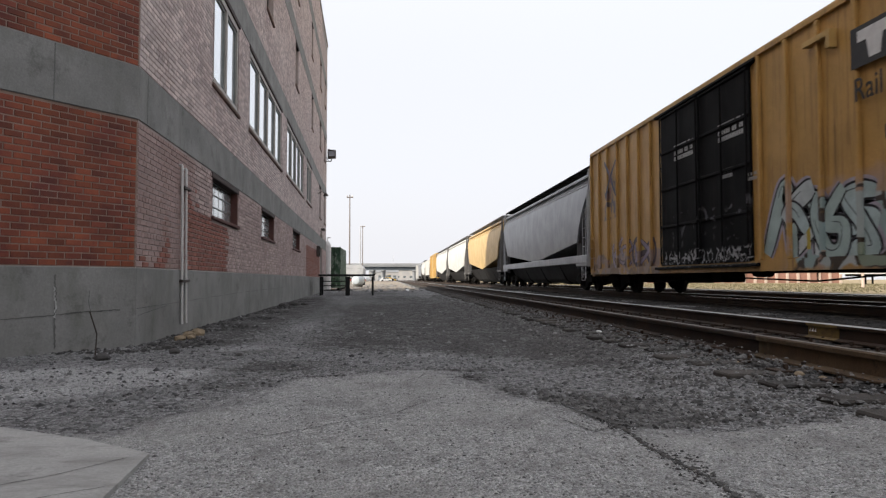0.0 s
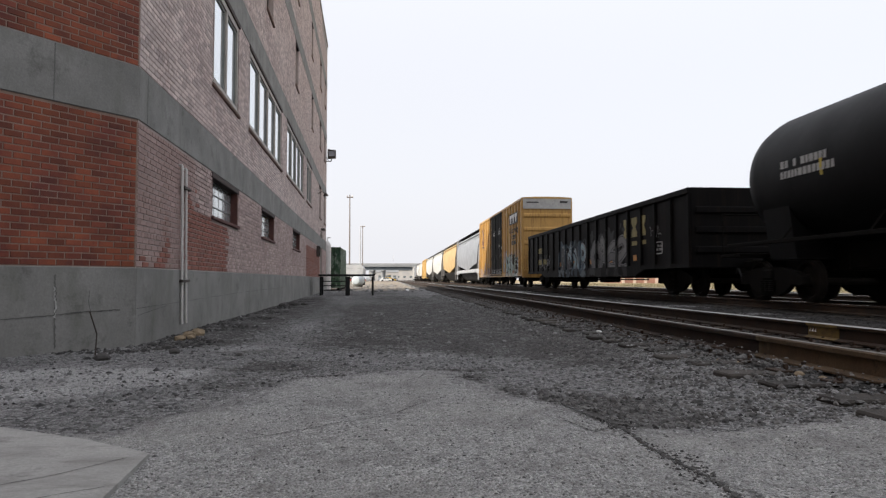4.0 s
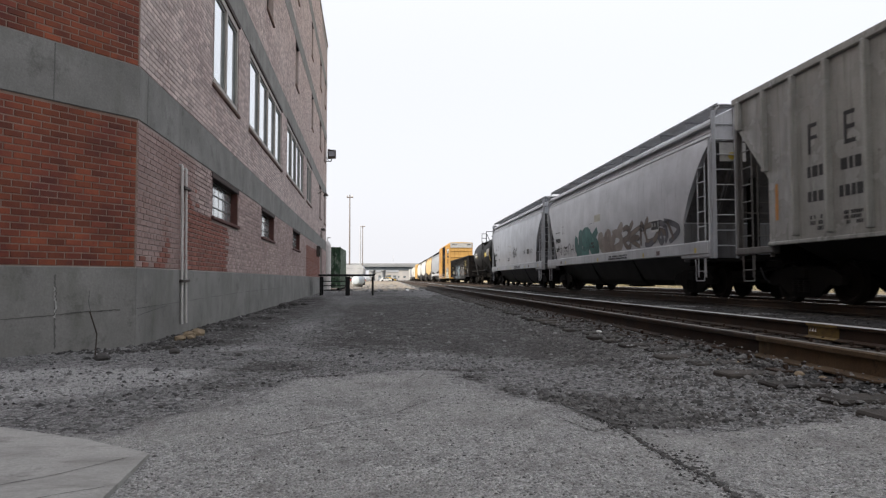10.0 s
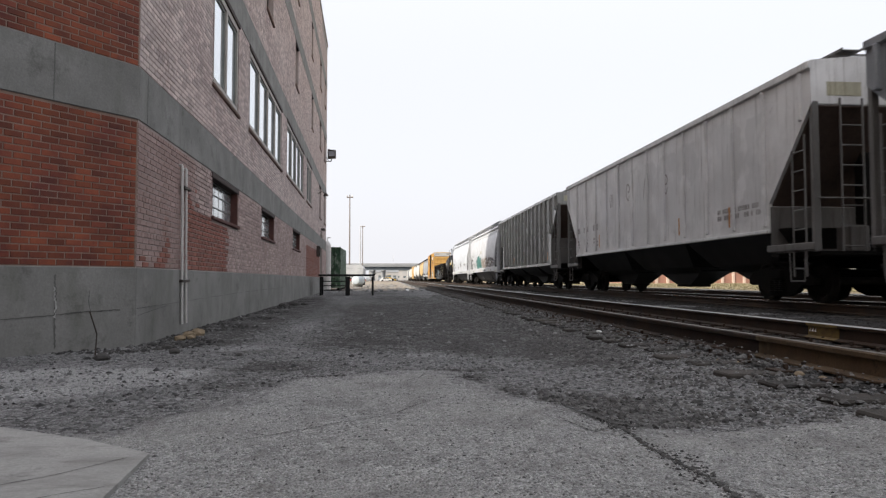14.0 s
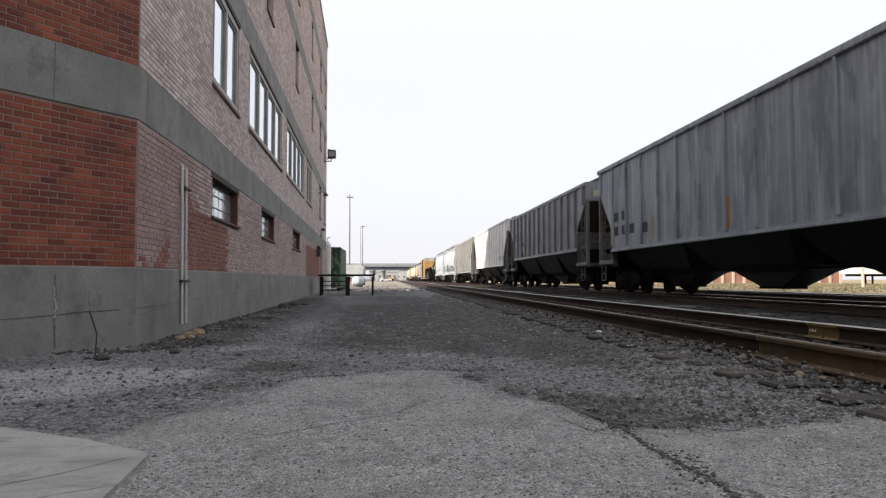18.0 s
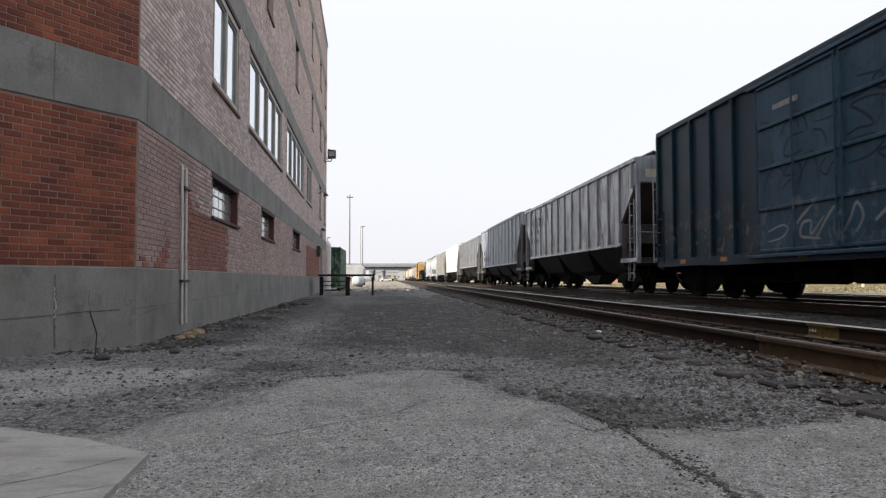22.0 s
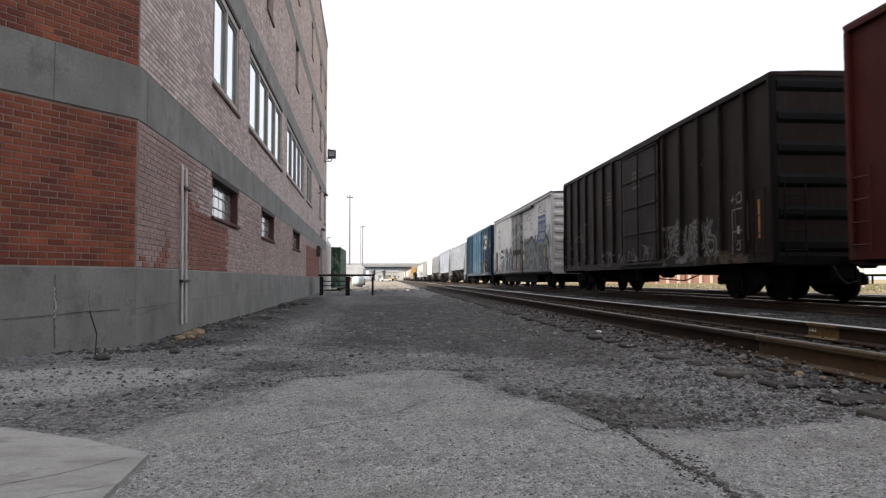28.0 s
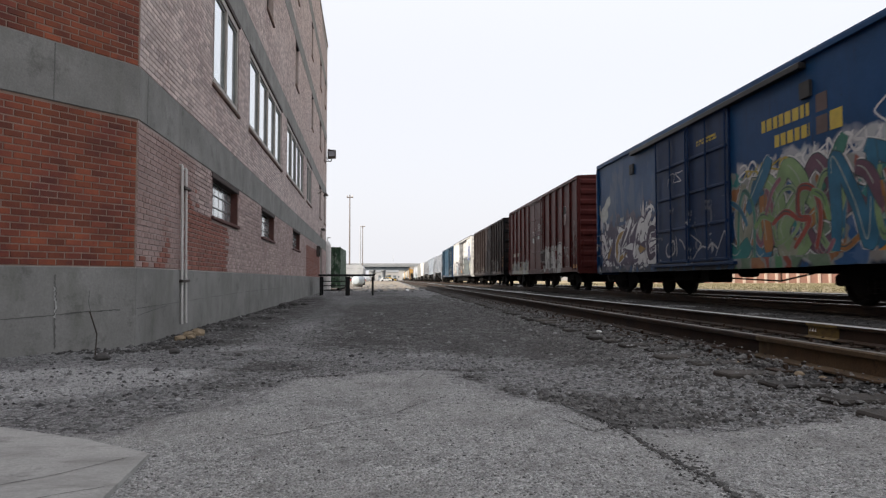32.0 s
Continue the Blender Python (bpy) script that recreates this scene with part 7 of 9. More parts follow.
# ragged near-black bottom band, pale grey-blue patch over the front end, then graffiti
bl_layers = (patch(*BL, 0.0, 15.5, 0.5, 1.05, kind="fill", fill=((0.012, 0.012, 0.014), (0.03, 0.028, 0.027)), gaps=0.40, scale=1.6, warp=0.3, edge=0.15, opacity=0.8, seed=33),
           patch(*BL, 0.1, 5.4, 1.6, 4.4, kind="fill", fill=((0.13, 0.15, 0.19), (0.10, 0.125, 0.17)), gaps=0.48, scale=0.9, tall=0.25, warp=0.4, edge=0.5, opacity=0.35, seed=15),
           patch(*BL, 0.2, 5.4, 0.75, 2.6, kind="fill", fill=((0.42, 0.42, 0.43), (0.07, 0.065, 0.09), (0.50, 0.50, 0.51), (0.10, 0.09, 0.12)), line=(0.03, 0.03, 0.05), width=0.04, scale=1.3, tall=0.8, warp=1.2, gaps=0.47, gap_scale=1.2, seed=9),
           patch(*BL, 5.0, 9.9, 0.85, 2.4, kind="fill", fill=((0.32, 0.33, 0.35), (0.03, 0.03, 0.04), (0.12, 0.13, 0.16)), gaps=0.6, scale=2.0, warp=0.8, seed=3),
           patch(*BL, 9.7, 16.6, 0.72, 2.95, kind="fill", fill=((0.42, 0.43, 0.44), (0.36, 0.36, 0.38)), gaps=0.42, scale=1.8, warp=0.9, edge=0.1, opacity=0.85, seed=6),
           patch(*BL, 9.6, 16.6, 0.70, 2.6, kind="fill", fill=bl_pal, line=(0.20, 0.21, 0.20), width=0.045, scale=1.9, tall=0.5, warp=1.6, warp_scale=1.3, seed=4),
           )
P_BL = paint("deep_blue", (0.0085, 0.052, 0.145), (0.009, 0.016, 0.034), spec=0.14, streak=((0.02, 0.03, 0.06), 0.56, 0.85), layers=bl_layers)
P_BLD = paint("door_blue", (0.007, 0.026, 0.080), (0.010, 0.014, 0.025), spec=0.10, layers=bl_layers[3:4])
P_GHOP = paint("tan_yellow", (0.52, 0.36, 0.16), (0.30, 0.2, 0.1))
P_H0 = paint("steel_grey", (0.25, 0.265, 0.29), (0.12, 0.12, 0.13), rough=0.4, spec=0.5)
P_CREAM = paint("cream_white", (0.55, 0.55, 0.53), (0.3, 0.28, 0.25))
P_ORG = mat("reflector_orange", (0.45, 0.18, 0.02), (0.38, 0.15, 0.02), 0.5, 0, 4, 60, 0.05)
P_YLW = mat("reflector_yellow", (0.48, 0.36, 0.04), (0.40, 0.30, 0.04), 0.5, 0, 4, 60, 0.05)
P_LETW = mat("worn_white_letter", (0.30, 0.30, 0.30), (0.38, 0.38, 0.37), 0.7, 0, 6, 60, 0.1)
P_LETWW = mat("white_letter", (0.50, 0.50, 0.49), (0.60, 0.60, 0.59), 0.6, 0, 6, 60, 0.1)
P_LETY = mat("worn_yellow_letter", (0.20, 0.165, 0.06), (0.28, 0.235, 0.10), 0.7, 0, 6, 60, 0.1)
P_LETB = mat("black_letter", (0.018, 0.018, 0.02), (0.03, 0.03, 0.03), 0.7, 0, 6, 60, 0.1)
P_LETC = mat("cream_letter", (0.42, 0.40, 0.33), (0.34, 0.33, 0.28), 0.7, 0, 6, 60, 0.1)
P_BLUEB = mat("sign_blue", (0.03, 0.07, 0.24), (0.025, 0.06, 0.20), 0.6, 0, 3, 60, 0.1)
P_MAROON = mat("faded_red", (0.16, 0.05, 0.035), (0.12, 0.04, 0.03), 0.7, 0, 3, 60, 0.1)
P_GHOST = mat("ghost_grey", (0.24, 0.225, 0.22), (0.34, 0.325, 0.315), 0.8, 0, 6, 60, 0.1)
P_BROWN = mat("faded_brown", (0.10, 0.07, 0.065), (0.08, 0.055, 0.05), 0.7, 0, 3, 60, 0.1)

# cars ahead, already down the line
hopper("hopper_car", 44.2, 25.1, "grey curved-side covered hopper car in the train", 4.5, 1.35, P_H0, 0, 4, True, (1.45, 1.95, 3.75), walk_m=M_STEEL, sill_m=P_LSILL)
hopper("hopper_car", 65.1, 45.4, "tan yellow covered hopper car in the train", 4.5, 1.3, P_GHOP, 0, 4, True, (1.45, 1.95, 3.75))
hopper("hopper_car", 88.2, 67.0, "white covered hopper car far along the train", 4.5, 1.3, P_CREAM, 0, 4, True)
hopper("hopper_car", 111, 89.6, "white covered hopper car far along the train", 4.5, 1.3, P_CREAM, 0, 4, True)
boxcar("boxcar", 128.5, 112.5, "faded yellow boxcar far along the train", 4.9, P_PLAINY, P_PLAINY, P_PLAINY, P_PLAINY, 12, (6, 10, 1))
hopper("hopper_car", 147, 130, "pale covered hopper car far along the train", 4.4, 1.4, P_CREAM, 12)
hopper("hopper_car", 165, 148.5, "pale covered hopper car far along the train", 4.4, 1.4, P_CREAM, 0, 3, True)
hopper("hopper_car", 183, 166.5, "pale grey hopper car far along the train", 4.4, 1.4, P_H0, 12)
boxcar("boxcar", 201, 184.5, "pale boxcar far along the train", 4.6, P_FARP, P_FARP, P_FARP, P_FARP, 12, (6, 10, 1))

tbox, tbox_h = boxcar("boxcar", *TB, "tall yellow boxcar with black double doors and graffiti", 5.2, P_YEL, P_PLAINY, P_YEL, P_BLK, 19, (6.6, 11.25, 2), 0.62, 0.0, 6)
gw1, gw1_h = boxcar("boxcar", *GW, "dull navy ribbed boxcar with faded lettering", 4.6, P_GW, P_ROOFD, P_GWE, P_GWD, 15, (5.2, 10.3, 2), 0.78, 0.0, 6)
ar, ar_h = boxcar("boxcar", *AR, "dirty white refrigerator boxcar covered in graffiti", 4.6, P_AR, P_ROOFD, P_AR, P_ARD, 1, (7.3, 10.15, 1), 0.78, 0.0, 9)
part("fuel_tank", Mesh().box(-1.3, 1.3, ar_h - 13.4, ar_h - 3.6, 0.30, 0.80, 0.06), M_STEEL, ar, "black tank slung under the floor")
part("side_skirt", Mesh().box(-1.475, -1.40, ar_h - 17.2, ar_h - 0.2, 0.72, 0.86, 0.01), M_STEEL, ar)
dk, dk_h = boxcar("boxcar", *DK, "dark brown ribbed boxcar with pale graffiti", 4.6, P_DK, P_DK, P_DKE, P_DK, 15, (7.4, 10.3, 1), 0.78)
red, red_h = boxcar("boxcar", *RD, "oxide red boxcar with white graffiti", 4.68, P_RED, P_RED, P_RED, P_RED, 13, (6.4, 9.3, 1), 0.75, 0.0, 9)
bl, bl_h = boxcar("boxcar", *BL, "deep blue boxcar with bright graffiti", 4.6, P_BL, P_BL, P_BL, P_BLD, 1, (5.5, 9.55, 2), 0.68)

l1, l1_h = hopper("hopper_car", *L1, "smooth grey curved-side covered hopper car", 4.25, 1.32, P_LGREY, 0, 3, True, (1.45, 1.95, 3.75), sill_m=P_LSILL, walk_m=P_LSILL)
l2, l2_h = hopper("hopper_car", *L2, "smooth grey covered hopper car with graffiti", 4.25, 1.32, P_LGREY2, 0, 3, True, (1.45, 1.95, 3.75), sill_m=P_LSILL, walk_m=P_LSILL)
f1, f1_h = hopper("hopper_car", *F1, "weathered grey ribbed covered hopper car marked FEED", 4.42, 1.15, P_FEED, 17, 3, False, (1.3, 2.45, 3.85), post_d=0.12)
smh, smh_h = hopper("hopper_car", *SM, "dusty pale grey covered hopper car", 4.42, 1.4, P_SM, 14, 3, False, (1.4, 1.95, 3.6))
f2, f2_h = hopper("hopper_car", *F2, "slate grey ribbed covered hopper car marked FEED", 4.25, 1.62, P_F2, 15, 3, False, (1.3, 2.4, 3.5), post_d=0.10)
bg, bg_h = hopper("hopper_car", *BG, "blue-grey streaked covered hopper car", 4.4, 1.42, P_BG, 14, 3, False, (1.4, 2.1, 3.6))
f3, f3_h = hopper("hopper_car", *F3, "dented grey covered hopper car marked FEED", 4.25, 1.56, P_F3, 15, 3, False, (1.35, 2.3, 3.45), cage_m=P_F3)


def gondola(front, rear):
    car, h = rolling_stock("gondola_car", front, rear, "black ribbed steel gondola car with graffiti", "gondola car")
    hw, top, zb = 1.46, 2.77, 0.75
    for s in (-1, 1):
        part("side_wall", Mesh().box(s * (hw - 0.06), s * hw, -h, h, zb, top - 0.05, 0.01), P_GONB, car)
        part("top_chord", Mesh().box(s * (hw - 0.08), s * (hw + 0.07), -h, h, top - 0.16, top, 0.02), P_GONB, car)
        k = 18
        for i in range(k + 1):
            y = -h + 0.08 + i * (2 * h - 0.16) / k
            part("side_post", Mesh().box(s * (hw - 0.01), s * (hw + 0.06), y - 0.07, y + 0.07, zb, top - 0.15, 0.02), P_GONB, car)
        part("side_sill", Mesh().prism([(-h, zb + 0.12), (-h, zb), (-h + 3, zb), (-h + 3.8, zb - 0.2), (h - 3.8, zb - 0.2), (h - 3, zb), (h, zb), (h, zb + 0.12)], s * (hw - 0.02), s * (hw + 0.05), "x"), P_GONB, car)
    for e in (-1, 1):
        part("end_wall", Mesh().box(-hw, hw, e * (h - 0.06), e * h, zb, top, 0.01), P_GONB, car)
        for z in (1.2, 1.7, 2.2):
            part("end_rib", Mesh().box(-hw + 0.1, hw - 0.1, e * h, e * (h + 0.07), z - 0.09, z + 0.09, 0.03), P_GONB, car)
    part("floor_plate", Mesh().box(-hw + 0.05, hw - 0.05, -h + 0.05, h - 0.05, zb, zb + 0.08), M_STEEL, car)
    part("centre_sill", Mesh().prism([(-h, zb), (-h, 0.6), (-h + 3.4, 0.6), (-h + 4.6, 0.50), (h - 4.6, 0.50), (h - 3.4, 0.6), (h, 0.6), (h, zb)], -0.3, 0.3, "x"), M_STEEL, car)
    for y, w in ((4.1, 0.4), (1.2, 0.3), (-1.4, 0.4)):
        part("gear_box", Mesh().box(-1.0, -0.45, y - w, y + w, 0.34, 0.72, 0.04), M_STEEL, car, "black brake gear under the floor")
    part("train_pipe", Mesh().bar((-1.15, -h + 3.6, 0.45), (-1.15, h - 3.6, 0.45), 0.022, 6), M_STEEL, car)
    return car, h


gon, gon_h = gondola(*GO)


def tank_car(front, rear):
    car, h = rolling_stock("tank_car", front, rear, "black tank car with a dome platform", "tank car", 1.6)
    r, zc = 1.40, 2.52
    hh = h - 0.75
    prof = [(-hh - 0.02, 0.02), (-hh, 0.35), (-hh + 0.12, 0.78), (-hh + 0.32, 1.12), (-hh + 0.6, 1.34), (-hh + 0.9, r), (hh - 0.9, r), (hh - 0.6, 1.34), (hh - 0.32, 1.12), (hh - 0.12, 0.78), (hh, 0.35), (hh + 0.02, 0.02)]
    part("tank", Mesh().lathe(prof, "y", 40, (0, 0, zc)), P_TANK, car, "glossy black tank shell", smooth=True)
    for y in (h - 6.6, h - 7.6, -h + 1.9):
        part("tank_band", Mesh().lathe([(y - 0.06, r), (y - 0.06, r + 0.015), (y + 0.06, r + 0.015), (y + 0.06, r)], "y", 40, (0, 0, zc)), P_LETW if y > 0 else P_TANK, car, "steel strap round the tank")
    # manway dome, platform and railings
    yd = -1.15
    part("dome", Mesh().lathe([(zc + r - 0.2, 0.55), (zc + r + 0.05, 0.55), (zc + r + 0.08, 0.62), (zc + r + 0.13, 0.62), (zc + r + 0.18, 0.2)], "z", 20, (0, yd, 0)), P_TANK, car, "manway dome", smooth=True)
    za, zr = zc + r - 0.45, zc + r + 0.42
    y0, y1 = yd - 1.35, yd + 1.25
    pl = part("dome_platform", Mesh().box(-1.28, -0.7, y0, y1, za - 0.03, za + 0.01), M_STEEL, car, "grated platform")
    part("dome_platform", Mesh().box(0.7, 1.28, y0, y1, za - 0.03, za + 0.01), M_STEEL, car, "grated platform")
    for x, y in ((-1.25, y1), (-0.85, y1), (-1.25, y0), (1.25, y0), (1.25, y1)):
        part("platform_post", Mesh().bar((x, y, za), (x, y, zr), 0.028 if y == y0 else 0.022, 6), M_STEEL, pl)
    part("handrail", Mesh().path([(-1.25, y1 - 0.5, zr - 0.12), (-1.25, y1, zr), (-0.85, y1, zr), (-0.6, y1, zc + r - 0.1)], 0.02, 6), M_STEEL, pl)
    part("handrail", Mesh().path([(-1.25, y1, zr - 0.4), (-0.85, y1, zr - 0.4)], 0.016, 6), M_STEEL, pl)
    part("handrail", Mesh().path([(-1.25, y0, zr), (1.25, y0, zr)], 0.024, 6), M_STEEL, pl)
    part("walk_rail", Mesh().path([(-0.7, y0 + 0.3, zc + r - 0.15), (-0.7, y0 + 0.2, zc + r + 0.12), (-0.7, y0 - 0.8, zc + r + 0.12), (-0.7, y0 - 0.9, zc + r - 0.15)], 0.018, 5), M_STEEL, car)
    part("centre_sill", Mesh().box(-0.28, 0.28, -h + 0.3, h - 0.3, 0.66, 1.2, 0.02), M_STEEL, car)
    part("outlet", Mesh().lathe([(0.42, 0.14), (0.5, 0.2), (0.7, 0.2), (1.2, 0.35)], "z", 12, (-0.35, -0.4, 0)), M_STEEL, car, "bottom outlet valve")
    part("brake_cylinder", Mesh().lathe([(-0.6, 0.14), (-0.5, 0.2), (0.5, 0.2), (0.6, 0.14)], "y", 12, (-0.75, -2.4, 0.85)), M_STEEL, car)
    ladder(car, -1.33, yd + 0.1, 0.8, zc + r - 0.3, M_STEEL)
    for y in (yd - 2.2, yd - 3.0):
        part("valve", Mesh().lathe([(zc + r - 0.05, 0.12), (zc + r + 0.2, 0.1), (zc + r + 0.28, 0.04)], "z", 10, (0, y, 0)), P_TANK, car)
    # saddles, sill and running rail
    for e in (-1, 1):
        part("saddle", Mesh().prism([(-1.1, 0.85), (1.1, 0.85), (1.25, 1.9), (0.6, 1.35), (0, 1.2), (-0.6, 1.35), (-1.25, 1.9)], e * (h - 2.6), e * (h - 1.7)), P_TANK, car, "tank saddle")
        part("stub_sill", Mesh().box(-0.3, 0.3, e * (h - 3.0), e * h, 0.62, 1.0, 0.02), M_STEEL, car)
        part("end_platform", Mesh().box(-1.35, 1.35, e * (h - 0.9), e * (h - 0.05), 0.95, 1.02, 0.01), M_STEEL, car)
        part("end_railing", Mesh().path([(-1.3, e * (h - 0.1), 1.0), (-1.3, e * (h - 0.1), 1.95), (1.3, e * (h - 0.1), 1.95), (1.3, e * (h - 0.1), 1.0)], 0.02, 5), M_STEEL, car)
    for s in (-1, 1):
        part("side_rail", Mesh().box(s * 1.36, s * 1.42, -h + 0.5, h - 0.5, 1.16, 1.24, 0.01), M_STEEL, car, "long side safety rail")
        for y in (-3.6, -1.2, 1.2, 3.6):
            part("rail_bracket", Mesh().bar((s * 1.39, y, 1.2), (s * 1.05, y, zc - 0.9), 0.02, 5), M_STEEL, car)
    return car, h


tank, tank_h = tank_car(-16.6, -28.9)

# ---- lettering, placards and panels on the cars ----
SIDE_TURN = Matrix.Rotation(-math.pi / 2, 4, "Z") @ Matrix.Rotation(math.pi / 2, 4, "X")


def on_side(h, d, z, x=-1.4135):
    """The pose of lettering on the near side, d from the front end and z over the rail."""
    return Matrix.Translation((x, h - d, z)) @ SIDE_TURN


def placard(car, h, d0, d1, z0, z1, material, name="placard", label="", x=-1.414, t=0.004):
    return part(name, Mesh().box(x - t, x, h - d1, h - d0, z0, z1), material, car, label)


def bars(car, h, d0, d1, z0, z1, rows, material, x=-1.414, seed=1, fill=0.85, name="lettering", label="worn stencilled lettering"):
    """Writing too worn or small to read: short bars in rows."""
    rng = random.Random(seed)
    ms = Mesh()
    rh = (z1 - z0) / rows
    for r in range(rows):
        d = d0
        while d < d1:
            w = rng.uniform(0.5, 0.95) * rh * 0.62
            if rng.random() < fill:
                ms.box(x - 0.003, x, h - min(d + w, d1), h - d, z0 + r * rh + rh * 0.18, z0 + (r + 1) * rh - rh * 0.12)
            d += w + rh * 0.16
    return tagged(part(name, ms, material, car, label), kind="stuff")


# ---- sprayed graffiti: flat painted strokes a hair proud of the side ----
SPRAY = {}


def spray(c):
    if c not in SPRAY:
        SPRAY[c] = mat("spray_paint", c, tuple(v * 0.72 for v in c), 0.5, 0, 2.2, 50, 0.06, spec=0.15, spots=(tuple(0.5 * v + 0.01 for v in c), 0.58, 0.8, 3.0))
    return SPRAY[c]


GLYPHS = (
    ((0.1, 0.0), (0.05, 0.45), (0.3, 0.95), (0.75, 0.9), (0.8, 0.55), (0.3, 0.45), (0.85, 0.0)),
    ((0.9, 0.85), (0.45, 1.0), (0.1, 0.7), (0.5, 0.5), (0.9, 0.3), (0.5, 0.0), (0.05, 0.15)),
    ((0.0, 0.0), (0.35, 1.0), (0.55, 1.0), (0.95, 0.0)),
    ((0.9, 0.7), (0.6, 1.0), (0.15, 0.75), (0.1, 0.3), (0.45, 0.0), (0.9, 0.2), (0.75, 0.5), (0.45, 0.45)),
    ((0.1, 1.0), (0.15, 0.3), (0.5, 0.0), (0.85, 0.3), (0.8, 1.05)),
    ((0.05, 0.9), (0.5, 0.95), (0.95, 0.9), (0.5, 0.5), (0.1, 0.05), (0.6, 0.1), (1.0, 0.0)),
)
SLASHES = (((0.1, 0.35), (0.5, 0.5), (1.0, 0.4)), ((-0.2, 0.9), (0.2, 0.75), (0.5, 0.4)), ((0.6, 0.6), (0.9, 0.9), (1.3, 1.15)), ((-0.1, 0.1), (0.2, -0.05), (0.6, 0.15)), ((0.3, 0.8), (0.5, 0.3), (0.45, 0.05)))


def turned(g, rng):
    """A stroke shape mirrored or tipped at random, so that no word is spelled."""
    k = rng.randrange(4)
    if k == 0:
        return [(1 - a_, b_) for a_, b_ in g]
    if k == 1:
        return [(a_, 1 - b_) for a_, b_ in g]
    if k == 2:
        return [(1 - b_, a_) for a_, b_ in g]
    return [(0.15 + 0.9 * b_, 1 - a_) for a_, b_ in g]


def curve(pts, n=7):
    """A smooth run through points."""
    q = [pts[0]] + list(pts) + [pts[-1]]
    out = []
    for a_, b_, c_, d_ in zip(q, q[1:], q[2:], q[3:]):
        for i in range(n):
            t = i / n
            out.append(tuple(0.5 * (2 * b + (c - a) * t + (2 * a - 5 * b + 4 * c - d) * t * t + (3 * b - a - 3 * c + d) * t ** 3) for a, b, c, d in zip(a_, b_, c_, d_)))
    return out + [tuple(pts[-1])]


def ribbon(ms, pts, w, h, x, z0, z1, taper=0.35):
    """One flat stroke of width w through (distance, height) points, kept between two heights."""
    n = len(pts)
    v = []
    for i, (d, z) in enumerate(pts):
        a_, b_ = pts[max(0, i - 1)], pts[min(n - 1, i + 1)]
        tx, tz = b_[0] - a_[0], b_[1] - a_[1]
        l_ = math.hypot(tx, tz) or 1
        u = i / (n - 1)
        k = w / 2 * (1 - taper * abs(2 * u - 1) ** 4)
        for s in (-1, 1):
            zz = min(z1, max(z0, z + s * tx / l_ * k))
            v.append((x(zz) if callable(x) else x, h - (d - s * tz / l_ * k), zz))
    ms.add(v, [(2 * i, 2 * i + 1, 2 * i + 3, 2 * i + 2) for i in range(n - 1)])


def graffiti(car, h, d0, d1, z0, z1, count, fills, outline, halo=None, width=0.2, edge=0.035, seed=1, x=-1.4135, extra=2, low=0.9, high=4.3, shine=None, label="sprayed graffiti letters"):
    """Interlocking letter shapes: for each stroke an outline, a fill and at times a thin shine."""
    rng = random.Random(seed)
    strokes = []
    cw = (d1 - d0) / count
    for i in range(count):
        g = turned(GLYPHS[rng.randrange(len(GLYPHS))], rng)
        runs = [g] + [list(SLASHES[rng.randrange(len(SLASHES))]) for _ in range(extra)]
        lean, grow = rng.uniform(-0.25, 0.25), rng.uniform(1.0, 1.35)
        for r_ in runs:
            hh = (z1 - z0) * rng.uniform(0.85, 1.0)
            pts = [(d0 + (i + 0.5) * cw + (a_ - 0.5 + lean * (b_ - 0.5) + rng.uniform(-0.07, 0.07)) * cw * grow, z0 + (b_ + rng.uniform(-0.06, 0.06)) * hh) for a_, b_ in r_]
            strokes.append((curve(pts), width * rng.uniform(0.7, 1.25), fills[rng.randrange(len(fills))]))
    rng.shuffle(strokes)
    meshes = {}

    def on(c):
        return meshes.setdefault(c, Mesh())

    for k, (pts, w, c) in enumerate(strokes):
        lift = 0.0012 * k / max(1, len(strokes) / 8)

        def proud(e):
            return (lambda z: x(z) - e) if callable(x) else x - e

        if halo:
            ribbon(on(halo), pts, w + edge * 5, h, x, low, high)
        ribbon(on(outline), pts, w + edge * 2, h, proud(lift + 0.0008), low, high)
        ribbon(on(c), pts, w, h, proud(lift + 0.0014), low, high)
        if shine:
            ribbon(on(shine), [(a_ - w * 0.22, b_ + w * 0.18) for a_, b_ in pts[len(pts) // 5: -len(pts) // 4]], 0.025, h, proud(lift + 0.0018), low, high)
    for c, ms in meshes.items():
        part("graffiti", ms, spray(c), car, label, kind="stuff")


